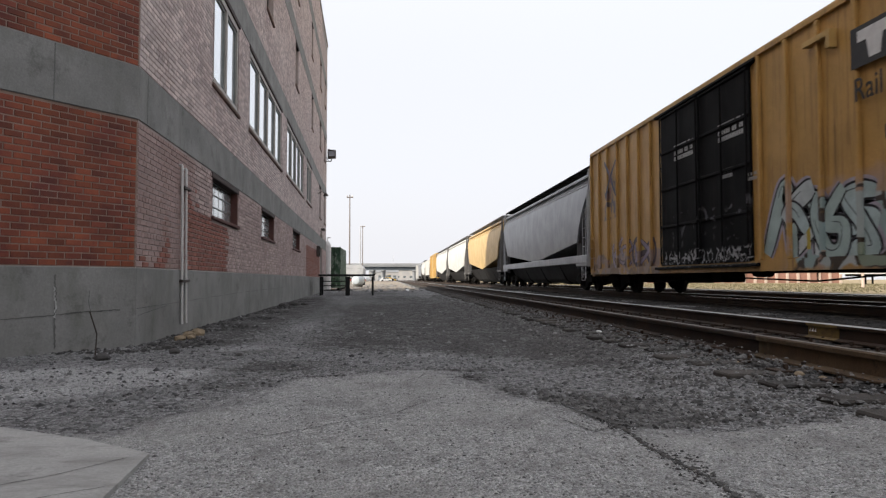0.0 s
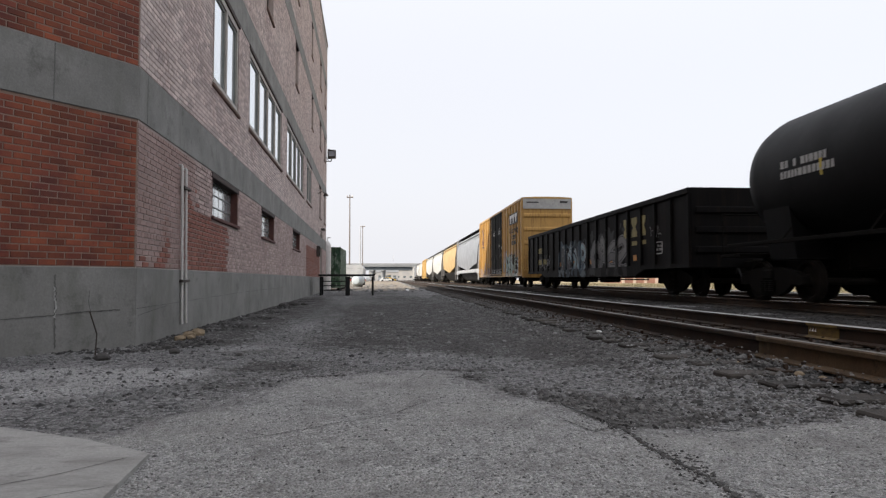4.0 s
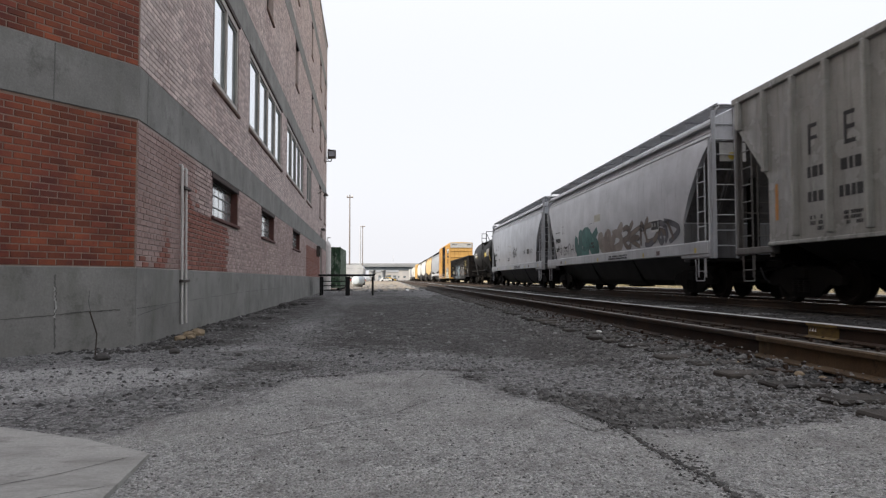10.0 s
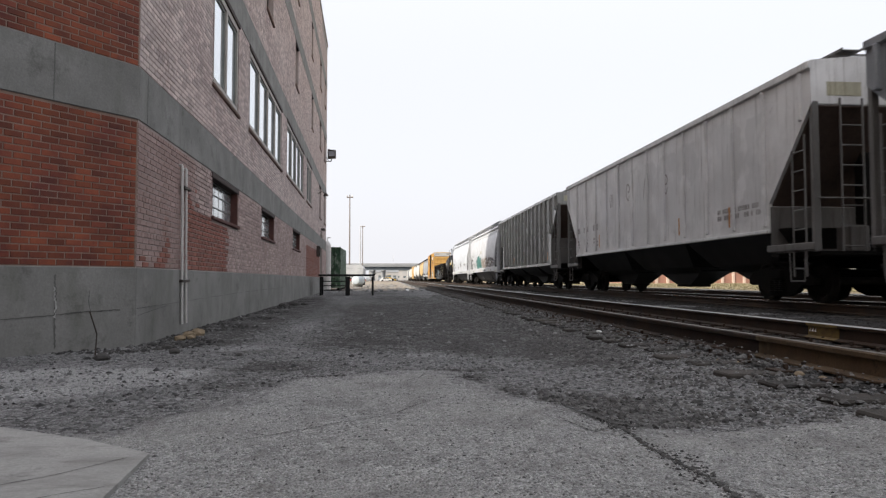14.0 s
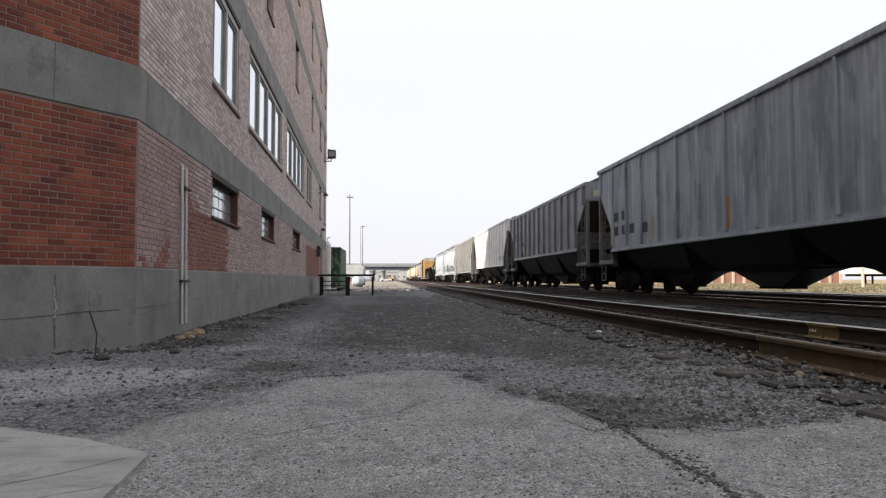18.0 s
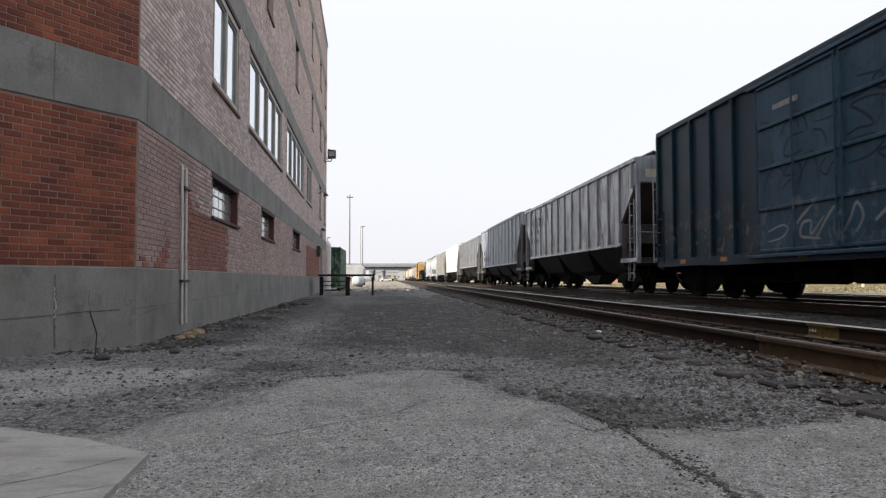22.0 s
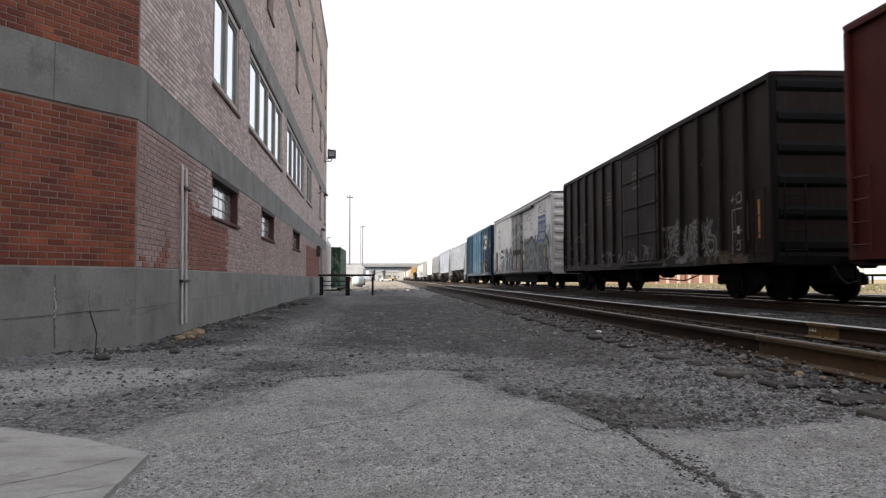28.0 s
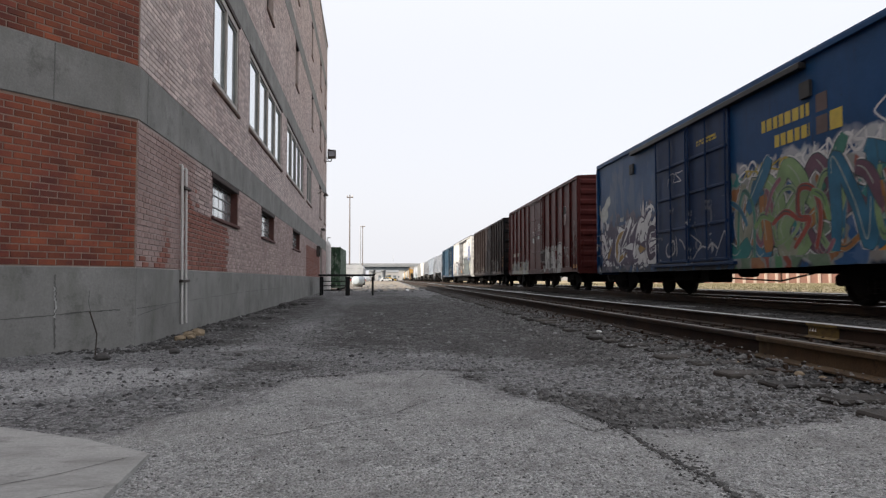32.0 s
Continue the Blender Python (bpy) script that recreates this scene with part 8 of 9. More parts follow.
def tag(car, h, d0, d1, z0, z1, c, seed, count=5, width=0.03, x=-1.4135, label="scrawled paint tag"):
    """A quick scrawl: small leaning letter shapes in rows, some strokes running long."""
    rng = random.Random(seed)
    ms = Mesh()
    rows = max(1, round((z1 - z0) / 0.55))
    for r_ in range(rows):
        za = z0 + (z1 - z0) * r_ / rows
        hh = (z1 - z0) / rows * 0.8
        n = rng.randint(max(2, count - 1), count + 1)
        cw = (d1 - d0) / n
        for i in range(n):
            g = turned(GLYPHS[rng.randrange(len(GLYPHS))], rng)
            if rng.random() < 0.35:
                g = SLASHES[rng.randrange(len(SLASHES))]
            k = rng.uniform(0.8, 1.25)
            drop = rng.uniform(-0.5, 0.1) if rng.random() < 0.25 else 0
            pts = [(d0 + (i + a_ * 1.25 + 0.25 * b_ + rng.uniform(-0.06, 0.06)) * cw, za + hh * (b_ * k + rng.uniform(-0.07, 0.07) + (drop if q == len(g) - 1 else 0))) for q, (a_, b_) in enumerate(g)]
            ribbon(ms, curve(pts, 5), width * rng.uniform(0.7, 1.2), h, (lambda z: x(z) - 0.002) if callable(x) else x - 0.002, 0.5, 4.5, 0.5)
    part("paint_tag", ms, spray(c), car, label, kind="stuff")


# yellow boxcar
placard(tbox, tbox_h, 14.4, 17.1, 3.84, 4.50, P_LETB, "emblem_panel", "black emblem panel", -1.496)
for k in range(3):
    d = 14.56 + k * 0.84
    part("emblem", Mesh().box(-1.504, -1.5, tbox_h - d - 0.74, tbox_h - d, 4.24, 4.42).prism([(tbox_h - d - 0.20, 4.24), (tbox_h - d - 0.56, 4.24), (tbox_h - d - 0.50, 3.93), (tbox_h - d - 0.26, 3.93)], -1.504, -1.5, "x"), P_LETWW, tbox, "white block emblem")
words("slogan", "Rail car Pooling", P_LETB, tbox, 0.54, on_side(tbox_h, 15.85, 3.47, -1.4925), "black slogan lettering", squeeze=0.84)
words("slogan", "Experts", P_LETB, tbox, 0.52, on_side(tbox_h, 15.88, 3.08, -1.4925), "black slogan lettering", squeeze=0.87)
bars(tbox, tbox_h, 15.1, 16.6, 2.52, 2.84, 1, P_LETB, -1.4925, 3)
X_MARK = Mesh()
ribbon(X_MARK, [(1.75, 4.55), (2.35, 3.95), (2.9, 3.25)], 0.16, tbox_h, -1.4925, 3.0, 4.7)
ribbon(X_MARK, [(2.95, 4.45), (2.3, 3.9), (1.8, 3.3)], 0.13, tbox_h, -1.4935, 3.0, 4.7)
part("paint_tag", X_MARK, spray((0.06, 0.06, 0.10)), tbox, "dark crossed paint strokes", kind="stuff")
X_MARK = Mesh()
ribbon(X_MARK, [(2.2, 4.6), (2.35, 3.9), (2.4, 3.2)], 0.08, tbox_h, -1.4945, 3.0, 4.7)
part("paint_tag", X_MARK, spray((0.22, 0.07, 0.06)), tbox, "dull red paint stroke", kind="stuff")
bars(tbox, tbox_h, 15.4, 16.2, 1.5, 2.1, 6, P_LETB, -1.412, 4, 0.6)
placard(tbox, tbox_h, 16.6, 17.05, 1.4, 1.72, P_LETB, "data_panel", "black data panel", -1.412)
bars(tbox, tbox_h, 16.63, 17.0, 1.44, 1.68, 1, P_LETW, -1.4165, 5, 1.0)
for d in (7.5, 9.9):
    bars(tbox, tbox_h, d, d + 1.1, 3.55, 4.0, 3, P_LETW, -1.472, 6, 0.9)
bars(tbox, tbox_h, 10.0, 10.5, 2.7, 2.95, 2, P_LETW, -1.472, 7)
bars(tbox, tbox_h, 11.1, 11.5, 2.5, 2.7, 2, P_LETW, -1.472, 8)
for e in (-1,):
    part("end_panel", Mesh().box(-1.4, 1.4, -tbox_h - 0.075, -tbox_h - 0.06, 4.52, 5.1), P_LETW, tbox, "whitened top of the end wall")
    part("end_lettering", Mesh().box(0.75, 1.2, -tbox_h - 0.079, -tbox_h - 0.075, 4.85, 4.98), P_LETB, tbox)
    part("end_lettering", Mesh().box(-1.2, -0.5, -tbox_h - 0.079, -tbox_h - 0.075, 4.85, 4.93), P_LETB, tbox)
for d in (15.95, 13.0, 5.0, 2.2):
    placard(tbox, tbox_h, d, d + 0.1, 1.0, 1.45, P_YLW, "reflector", "yellow reflector strip", -1.412)
placard(tbox, tbox_h, 17.6, 17.95, 1.05, 1.18, P_YLW, "reflector", "yellow reflector strip", -1.412)
part("roof_bracket", Mesh().box(-1.55, -1.41, tbox_h - 13.95, tbox_h - 13.2, 4.62, 4.72).box(-1.55, -1.41, tbox_h - 13.95, tbox_h - 13.85, 4.4, 4.72), P_PLAINY, tbox)

# black gondola
bars(gon, gon_h, 2.2, 3.3, 1.68, 2.05, 1, P_LETY, -1.463, 1, 1.0)
bars(gon, gon_h, 2.2, 4.1, 1.12, 1.48, 1, P_LETY, -1.463, 2, 1.0)
for k, d in enumerate((14.85, 15.56, 16.27)):
    q = gon_h - d
    shape = [(q, 2.36), (q - 0.45, 2.36), (q - 0.45, 2.2), (q - 0.33, 2.06), (q - 0.45, 1.92), (q - 0.45, 1.76), (q, 1.76), (q, 1.92), (q - 0.12, 2.06), (q, 2.2)]
    part("emblem", Mesh().prism(shape, -1.467, -1.463, "x"), P_LETY, gon, "worn yellow emblem block")
    if k:
        part("emblem_bar", Mesh().box(-1.467, -1.463, q - 0.45, q - 0.02, 1.50, 1.63), P_LETY, gon, "worn yellow bar")
part("data_frame", Mesh().path([(-1.464, gon_h - 17.42, 1.18), (-1.464, gon_h - 17.9, 1.18), (-1.464, gon_h - 17.9, 1.5), (-1.464, gon_h - 17.42, 1.5), (-1.464, gon_h - 17.42, 1.18)], 0.014, 4), P_LETWW, gon, "white data frame")
bars(gon, gon_h, 17.47, 17.85, 1.24, 1.44, 2, P_LETW, -1.463, 4, 0.7)
tag(gon, gon_h, 17.0, 17.8, 1.6, 2.05, (0.20, 0.20, 0.205), 9, 4, 0.03, -1.463)
for d in (6.67, 9.0, 11.27, 13.56, 15.82):
    placard(gon, gon_h, d - 0.14, d + 0.14, 1.03, 1.2, P_ORG, "reflector", "orange reflector plate", -1.463)

# tank car
for nm, y0, y1, z0, z1, m_, lb in (("placard", -4.7, -3.6, 2.3, 2.85, P_LETW, "white notice panel"), ("placard", -3.3, -2.7, 2.3, 2.6, P_YLW, "yellow notice panel"), ("reflector", -5.0, -4.9, 1.9, 2.7, P_YLW, "yellow reflector strip"), ("reflector", -2.45, -2.38, 2.2, 2.6, P_YLW, "yellow reflector strip"), ("reflector", 2.3, 2.37, 2.3, 2.6, P_YLW, "yellow reflector strip")):
    ms = Mesh()
    n = 6
    rings = []
    for i in range(n + 1):
        z = z0 + (z1 - z0) * i / n
        x = -math.sqrt(max(0.01, 1.404 ** 2 - (z - 2.52) ** 2))
        rings.append([(x, y0, z), (x, y1, z), (x + 0.02, y1, z), (x + 0.02, y0, z)])
    part(nm, ms.loft(rings), m_, tank, lb)
bars(tank, tank_h, 2.6, 4.2, 2.35, 2.75, 2, P_LETW, -1.398, 3, 0.9)

# smooth grey hoppers: the side bulges, so the marks stand a little proud of its middle
for car, h, seed in ((l1, l1_h, 1), (l2, l2_h, 2)):
    bars(car, h, 1.6, 2.4, 2.45, 2.75, 1, P_LETB, -1.488, seed, 1.0)
    bars(car, h, 1.65, 2.45, 2.03, 2.3, 1, P_LETB, -1.488, seed + 5, 1.0)
    bars(car, h, 1.7, 2.2, 1.68, 1.86, 2, P_LETB, -1.47, seed + 9, 0.8)
    bars(car, h, 3.1, 3.5, 1.75, 1.86, 1, P_LETB, -1.475, seed + 11, 0.9)
    part("data_frame", Mesh().path([(-1.49, h - 2.8, 2.42), (-1.49, h - 3.08, 2.42), (-1.49, h - 3.08, 2.75), (-1.49, h - 2.8, 2.75), (-1.49, h - 2.8, 2.42)], 0.008, 4), P_LETB, car)
    bars(car, h, 6.8, 7.3, 2.5, 2.75, 2, P_LETB, -1.488, seed + 13, 0.8)
    bars(car, h, 6.8, 7.4, 1.6, 1.85, 2, P_LETB, -1.475, seed + 15, 0.7)
    bars(car, h, 11.85, 12.25, 1.88, 2.08, 3, P_LETB, -1.482, seed + 17, 0.55)
    placard(car, h, 12.80, 13.32, 1.80, 2.14, P_LETWW, "data_panel", "black data panel in a white border", -1.486)
    placard(car, h, 12.83, 13.29, 1.86, 2.11, P_LETB, "data_panel", "", -1.492)
    bars(car, h, 12.88, 13.24, 1.92, 2.06, 1, P_LETW, -1.4975, seed + 18, 0.7)
    bars(car, h, 13.65, 14.2, 1.88, 2.06, 3, P_LETB, -1.482, seed + 20, 0.55)
    for d in (2.6, 13.3):
        placard(car, h, d - 0.12, d + 0.12, 1.12, 1.24, P_BROWN, "sill_plate", "", -1.502)
    for d in (3.32, 7.8, 12.2, 15.6):
        placard(car, h, d - 0.05, d + 0.05, 1.1, 1.22, P_YLW, "reflector", "yellow reflector", -1.502)
    bars(car, h, 9.0, 10.8, 1.1, 1.26, 2, P_LETB, -1.5, seed + 19, 0.9)
    part("end_notice", Mesh().box(-1.2, -0.55, -h - 0.01, -h, 3.25, 3.7), P_LETW, car, "pale notice plate with a yellow mark")
    part("end_mark", Mesh().lathe([(-h - 0.014, 0.09), (-h - 0.011, 0.09)], "y", 12, (-0.9, 0, 3.38)), P_YLW, car)

# ribbed hoppers marked with the word, one letter to a panel
def feed(car, h, dists, z, size, material, x=-1.472):
    for ch, d in zip("FEED", dists):
        words("letter", ch, material, car, size, on_side(h, d, z, x), "black painted letter", squeeze=0.85)


feed(f1, f1_h, (2.70, 3.67, 4.63, 5.59), 2.93, 0.80, P_LETB)
feed(f2, f2_h, (1.85, 2.47, 3.22, 3.92), 2.9, 0.62, P_LETB, -1.575)
feed(f3, f3_h, (1.77, 2.43, 3.16, 3.9), 3.3, 0.62, P_LETB, -1.53)
bars(f1, f1_h, 2.55, 3.0, 2.22, 2.5, 1, P_LETB, -1.472, 1, 1.0)
bars(f1, f1_h, 3.45, 3.95, 2.22, 2.5, 1, P_LETB, -1.472, 2, 1.0)
bars(f1, f1_h, 2.55, 3.0, 1.78, 2.05, 1, P_LETB, -1.472, 3, 1.0)
bars(f1, f1_h, 3.4, 4.0, 1.78, 2.05, 1, P_LETB, -1.472, 4, 1.0)
bars(f1, f1_h, 2.6, 2.95, 1.3, 1.6, 3, P_LETB, -1.472, 5, 0.7)
bars(f1, f1_h, 3.5, 3.95, 1.35, 1.6, 3, P_LETB, -1.472, 6, 0.7)
bars(f1, f1_h, 8.2, 8.6, 1.75, 2.1, 4, P_MAROON, -1.472, 7, 0.8)
placard(f1, f1_h, 13.0, 13.3, 1.6, 1.9, P_LETB, "data_panel", "black data panel", -1.472)
placard(f1, f1_h, 1.53, 1.62, 1.6, 2.3, P_ORG, "reflector", "orange reflector strip", -1.472)
for d in (5.2, 9.6, 14.0):
    placard(f1, f1_h, d, d + 0.06, 1.35, 1.75, P_ORG, "reflector", "rusty orange reflector strip", -1.472)
for car, h, dd, seed in ((f2, f2_h, (2.3, 3.2, 3.95), 3), (f3, f3_h, (1.75, 2.43, 3.17), 4)):
    for k, d in enumerate(dd):
        bars(car, h, d - 0.2, d + 0.2, 2.3, 2.55, 1, P_LETB, -1.473, seed + k, 1.0)
        if car is f3:
            bars(car, h, d - 0.22, d + 0.22, 2.74, 3.0, 1, P_LETB, -1.473, seed + 9 + k, 1.0)
        bars(car, h, d - 0.17, d + 0.12, 1.75, 2.0, 4, P_LETB, -1.473, seed + 20 + k, 0.7)
    for d in (1.36, 5.0, 8.4, 11.6):
        placard(car, h, d - 0.04, d + 0.04, 1.75, 2.5 if d < 2 else 2.2, P_YLW, "reflector", "yellow reflector strip", -1.473)
    part("data_frame", Mesh().path([(-1.475, h - 13.2, 1.8), (-1.475, h - 13.6, 1.8), (-1.475, h - 13.6, 2.1), (-1.475, h - 13.2, 2.1), (-1.475, h - 13.2, 1.8)], 0.012, 4), P_LETW, car)
# ghost lettering and plates on the dusty and the blue-grey hoppers
for k, (d, z) in enumerate(((5.67, 3.11), (7.3, 3.2), (8.74, 3.1), (10.2, 3.05))):
    ghost = Mesh()
    ribbon(ghost, curve([(d - 0.17 + 0.34 * a_, z - 0.26 + 0.52 * b_) for a_, b_ in turned(GLYPHS[(1, 3, 2, 3)[k]], random.Random(k))], 5), 0.06, smh_h, -1.4745, 2.7, 3.6)
    part("ghost_mark", ghost, P_GHOST, smh, "worn ghost of an old painted mark", kind="stuff")
for d in (1.6, 2.7, 3.9):
    bars(smh, smh_h, d - 0.3, d + 0.3, 2.2, 2.5, 1, P_GHOST, -1.472, int(d * 7), 0.9)
    bars(smh, smh_h, d - 0.25, d + 0.25, 1.65, 2.0, 3, P_GHOST, -1.472, int(d * 9), 0.6)
bars(smh, smh_h, 13.1, 14.9, 1.75, 2.05, 2, P_GHOST, -1.472, 33, 0.7)
for d in (4.3, 7.6, 11.0, 13.6):
    placard(smh, smh_h, d, d + 0.06, 1.6, 2.05, P_ORG, "reflector", "rusty orange reflector strip", -1.472)
for d, z in ((1.87, 2.52), (1.87, 2.05), (2.6, 2.05), (3.3, 2.05), (4.4, 2.0), (2.6, 2.52)):
    placard(bg, bg_h, d - 0.2, d + 0.2, z - 0.15, z + 0.15, P_LETB, "blanked_panel", "overpainted dark panel", -1.473)
for d in (1.4, 5.0, 9.3, 15.5):
    placard(bg, bg_h, d - 0.05, d + 0.05, 1.6, 2.3, P_ORG, "reflector", "orange reflector strip", -1.473)
dm = [(bg_h - 15.2 + 0.22 * math.cos(a_), 1.84 + 0.32 * math.sin(a_)) for a_ in (0, math.pi / 2, math.pi, 3 * math.pi / 2)]
part("placard_holder", Mesh().prism(dm, -1.482, -1.474, "x"), P_LETB, bg, "dark diamond placard holder")

# navy boxcar: three rows of faded block shapes, squares and plates
for k, (d0, d1, z) in enumerate(((11.5, 13.3, 3.62), (12.1, 13.3, 3.22), (11.45, 13.3, 2.80))):
    bars(gw1, gw1_h, d0, d1, z, z + 0.40, 1, P_LETC, -1.414, 40 + k, 0.95, label="faded cream block lettering")
for z in (3.75, 3.3, 2.8):
    placard(gw1, gw1_h, 13.62, 13.9, z - 0.16, z + 0.18, P_MAROON, "colour_square", "faded red square")
for d, z in ((14.35, 3.55), (14.35, 3.05), (15.1, 3.05)):
    placard(gw1, gw1_h, d - 0.16, d + 0.16, z - 0.16, z + 0.17, P_LETC, "colour_square", "faded cream square")
placard(gw1, gw1_h, 14.5, 14.95, 1.42, 1.75, P_LETB, "data_panel", "black data panel")
bars(gw1, gw1_h, 14.53, 14.92, 1.46, 1.72, 1, P_LETW, -1.4185, 44, 1.0)
placard(gw1, gw1_h, 14.55, 14.95, 1.1, 1.32, P_ORG, "reflector", "orange reflector plate")
for d in (1.5, 3.6, 6.5, 8.7, 11.2):
    placard(gw1, gw1_h, d, d + 0.3, 0.86, 0.96, P_ORG, "reflector", "orange reflector plate", -1.476)
bars(gw1, gw1_h, 5.8, 6.6, 3.75, 3.9, 1, P_LETW, -1.472, 45, 0.8)

# refrigerator car: blue sign panel with pale rows, recess panel, brackets, rusty rails
placard(ar, ar_h, 14.2, 15.9, 2.36, 3.68, P_BLUEB, "sign_panel", "blue sign panel with white rows", -1.414, 0.005)
for z0, z1, d0, d1 in ((3.36, 3.56, 14.3, 15.8),):
    bars(ar, ar_h, d0, d1, z0, z1, 1, P_LETW, -1.4195, int(z0 * 10), 1.0)
# the ladder opening is a flat panel; its shade is only the brown colour
lv = part("louvre", Mesh().box(-1.425, -1.41, ar_h - 1.2, ar_h - 0.55, 1.0, 2.35, 0.005), P_VOID, ar, "flat brown panel for a shaded recess, with pale rungs")
for i in range(6):
    part("rung", Mesh().bar((-1.47, ar_h - 1.0, 1.1 + i * 0.22), (-1.47, ar_h - 0.3, 1.1 + i * 0.22), 0.016, 5), P_AR, lv)
part("rung", Mesh().box(-1.48, -1.43, ar_h - 1.7, ar_h - 0.1, 2.36, 2.42, 0.01), P_AR, lv)
bars(ar, ar_h, 2.6, 3.6, 2.2, 2.5, 1, P_LETB, -1.414, 51, 1.0)
bars(ar, ar_h, 2.6, 3.8, 1.8, 2.05, 1, P_LETB, -1.414, 52, 1.0)
bars(ar, ar_h, 1.6, 2.3, 3.7, 3.85, 2, P_LETB, -1.414, 53, 0.7)
placard(ar, ar_h, 1.9, 2.4, 1.2, 1.5, P_ORG, "reflector", "orange reflector plate", -1.414)
placard(ar, ar_h, 8.7, 9.2, 1.2, 1.38, P_ORG, "reflector", "orange reflector plate", -1.472)
part("door_beam", Mesh().box(-1.56, -1.41, ar_h - 13.2, ar_h - 6.9, 4.28, 4.4, 0.01), P_ROOFD, ar, "dark upper door track")
for z in (0.95, 1.05, 1.15):
    part("step_rail", Mesh().bar((-1.53, ar_h - 7.4, z), (-1.53, ar_h - 10.1, z), 0.02, 6), P_ARD, ar)
for d in (7.9, 8.5, 9.1, 9.7):
    part("latch_gear", Mesh().box(-1.56, -1.47, ar_h - d - 0.06, ar_h - d + 0.06, 1.9, 2.2, 0.02), P_ARD, ar)

# dark brown boxcar
bars(dk, dk_h, 8.3, 8.9, 3.2, 3.8, 4, P_BROWN, -1.472, 61, 0.9)
bars(dk, dk_h, 5.6, 6.1, 3.0, 3.5, 4, P_BROWN, -1.414, 62, 0.9)
bars(dk, dk_h, 12.6, 12.9, 3.2, 3.4, 2, P_BROWN, -1.414, 63, 0.9)
part("data_frame", Mesh().path([(-1.42, dk_h - 14.4, 1.3), (-1.42, dk_h - 14.9, 1.3), (-1.42, dk_h - 14.9, 2.1), (-1.42, dk_h - 14.4, 2.1), (-1.42, dk_h - 14.4, 1.3)], 0.012, 4), P_BROWN, dk)
bars(dk, dk_h, 14.45, 14.85, 1.4, 1.65, 1, P_LETW, -1.414, 64, 0.9)
placard(dk, dk_h, 15.3, 15.37, 1.3, 2.1, P_ORG, "reflector", "orange reflector strip", -1.414)

# oxide red boxcar: shield emblem as plain shapes
sh = [(-0.32, 3.5), (-0.28, 3.62), (0.28, 3.62), (0.32, 3.5), (0.29, 3.0), (0.15, 2.85), (0.0, 2.8), (-0.15, 2.85), (-0.29, 3.0)]
part("emblem", Mesh().prism([(red_h - 13.33 + a_, b_) for a_, b_ in sh], -1.416, -1.412, "x"), P_LETW, red, "white shield emblem with dark top")
part("emblem_top", Mesh().prism([(red_h - 13.33 + a_, b_) for a_, b_ in ((-0.31, 3.48), (-0.27, 3.6), (0.27, 3.6), (0.31, 3.48), (0.30, 3.28), (-0.30, 3.28))], -1.419, -1.4165, "x"), P_LETB, red)
for k in (-0.2, -0.08, 0.05, 0.17):
    part("emblem_stripe", Mesh().box(-1.419, -1.4165, red_h - 13.33 + k - 0.022, red_h - 13.33 + k + 0.022, 2.88, 3.26), P_MAROON, red)
placard(red, red_h, 14.85, 15.5, 0.92, 1.06, P_ORG, "reflector", "orange reflector plate", -1.48)
bars(red, red_h, 13.1, 13.5, 1.6, 1.9, 2, P_LETW, -1.414, 71, 0.9)
for d, z in ((7.1, 2.35), (8.3, 2.5)):
    placard(red, red_h, d, d + 0.35, z, z + 0.25, P_LETW, "notice", "small pale notice", -1.472)
bars(red, red_h, 1.2, 3.0, 1.75, 2.05, 1, P_LETC, -1.414, 72, 0.9)
bars(red, red_h, 1.3, 2.2, 2.25, 2.5, 1, P_BROWN, -1.414, 73, 0.9)

# blue boxcar: yellow block shapes and squares
for k, (d0, d1, z) in enumerate(((10.8, 12.35, 3.36), (11.25, 12.35, 2.98))):
    bars(bl, bl_h, d0, d1, z, z + 0.34, 1, P_YLW, -1.414, 80 + k, 1.0, label="bold yellow block lettering")
placard(bl, bl_h, 12.55, 12.86, 3.42, 3.74, P_BROWN, "colour_square", "faded brown square")
placard(bl, bl_h, 12.55, 12.86, 3.02, 3.34, P_BROWN, "colour_square", "faded brown square")
placard(bl, bl_h, 12.92, 13.24, 3.02, 3.36, P_YLW, "colour_square", "yellow square")
bars(bl, bl_h, 2.0, 2.9, 2.0, 2.25, 1, P_LETW, -1.414, 83, 1.0)
bars(bl, bl_h, 2.3, 2.6, 2.3, 2.5, 1, P_LETW, -1.414, 84, 1.0)
bars(bl, bl_h, 8.0, 9.0, 3.7, 3.85, 2, P_YLW, -1.472, 85, 0.8)
placard(bl, bl_h, 13.5, 13.95, 1.25, 1.6, P_LETW, "data_panel", "pale data panel")
bars(bl, bl_h, 13.53, 13.92, 1.3, 1.55, 2, P_LETB, -1.4185, 86, 0.9)
placard(bl, bl_h, 14.0, 14.5, 0.78, 1.0, P_ORG, "reflector", "orange reflector plate")
placard(bl, bl_h, 0.5, 0.8, 0.8, 1.0, P_ORG, "reflector", "orange reflector plate")
for d in (3.3, 12.15):
    placard(bl, bl_h, d, d + 0.3, 3.75, 4.05, P_LETB, "bracket", "dark bracket", -1.41, 0.06)
part("door_beam", Mesh().box(-1.56, -1.41, bl_h - 12.3, bl_h - 3.6, 4.3, 4.42, 0.01), P_ROOFD, bl, "dark upper door track")

WHITE_, INK_ = (0.60, 0.60, 0.61), (0.022, 0.02, 0.026)
PURPLE = (0.075, 0.058, 0.095)
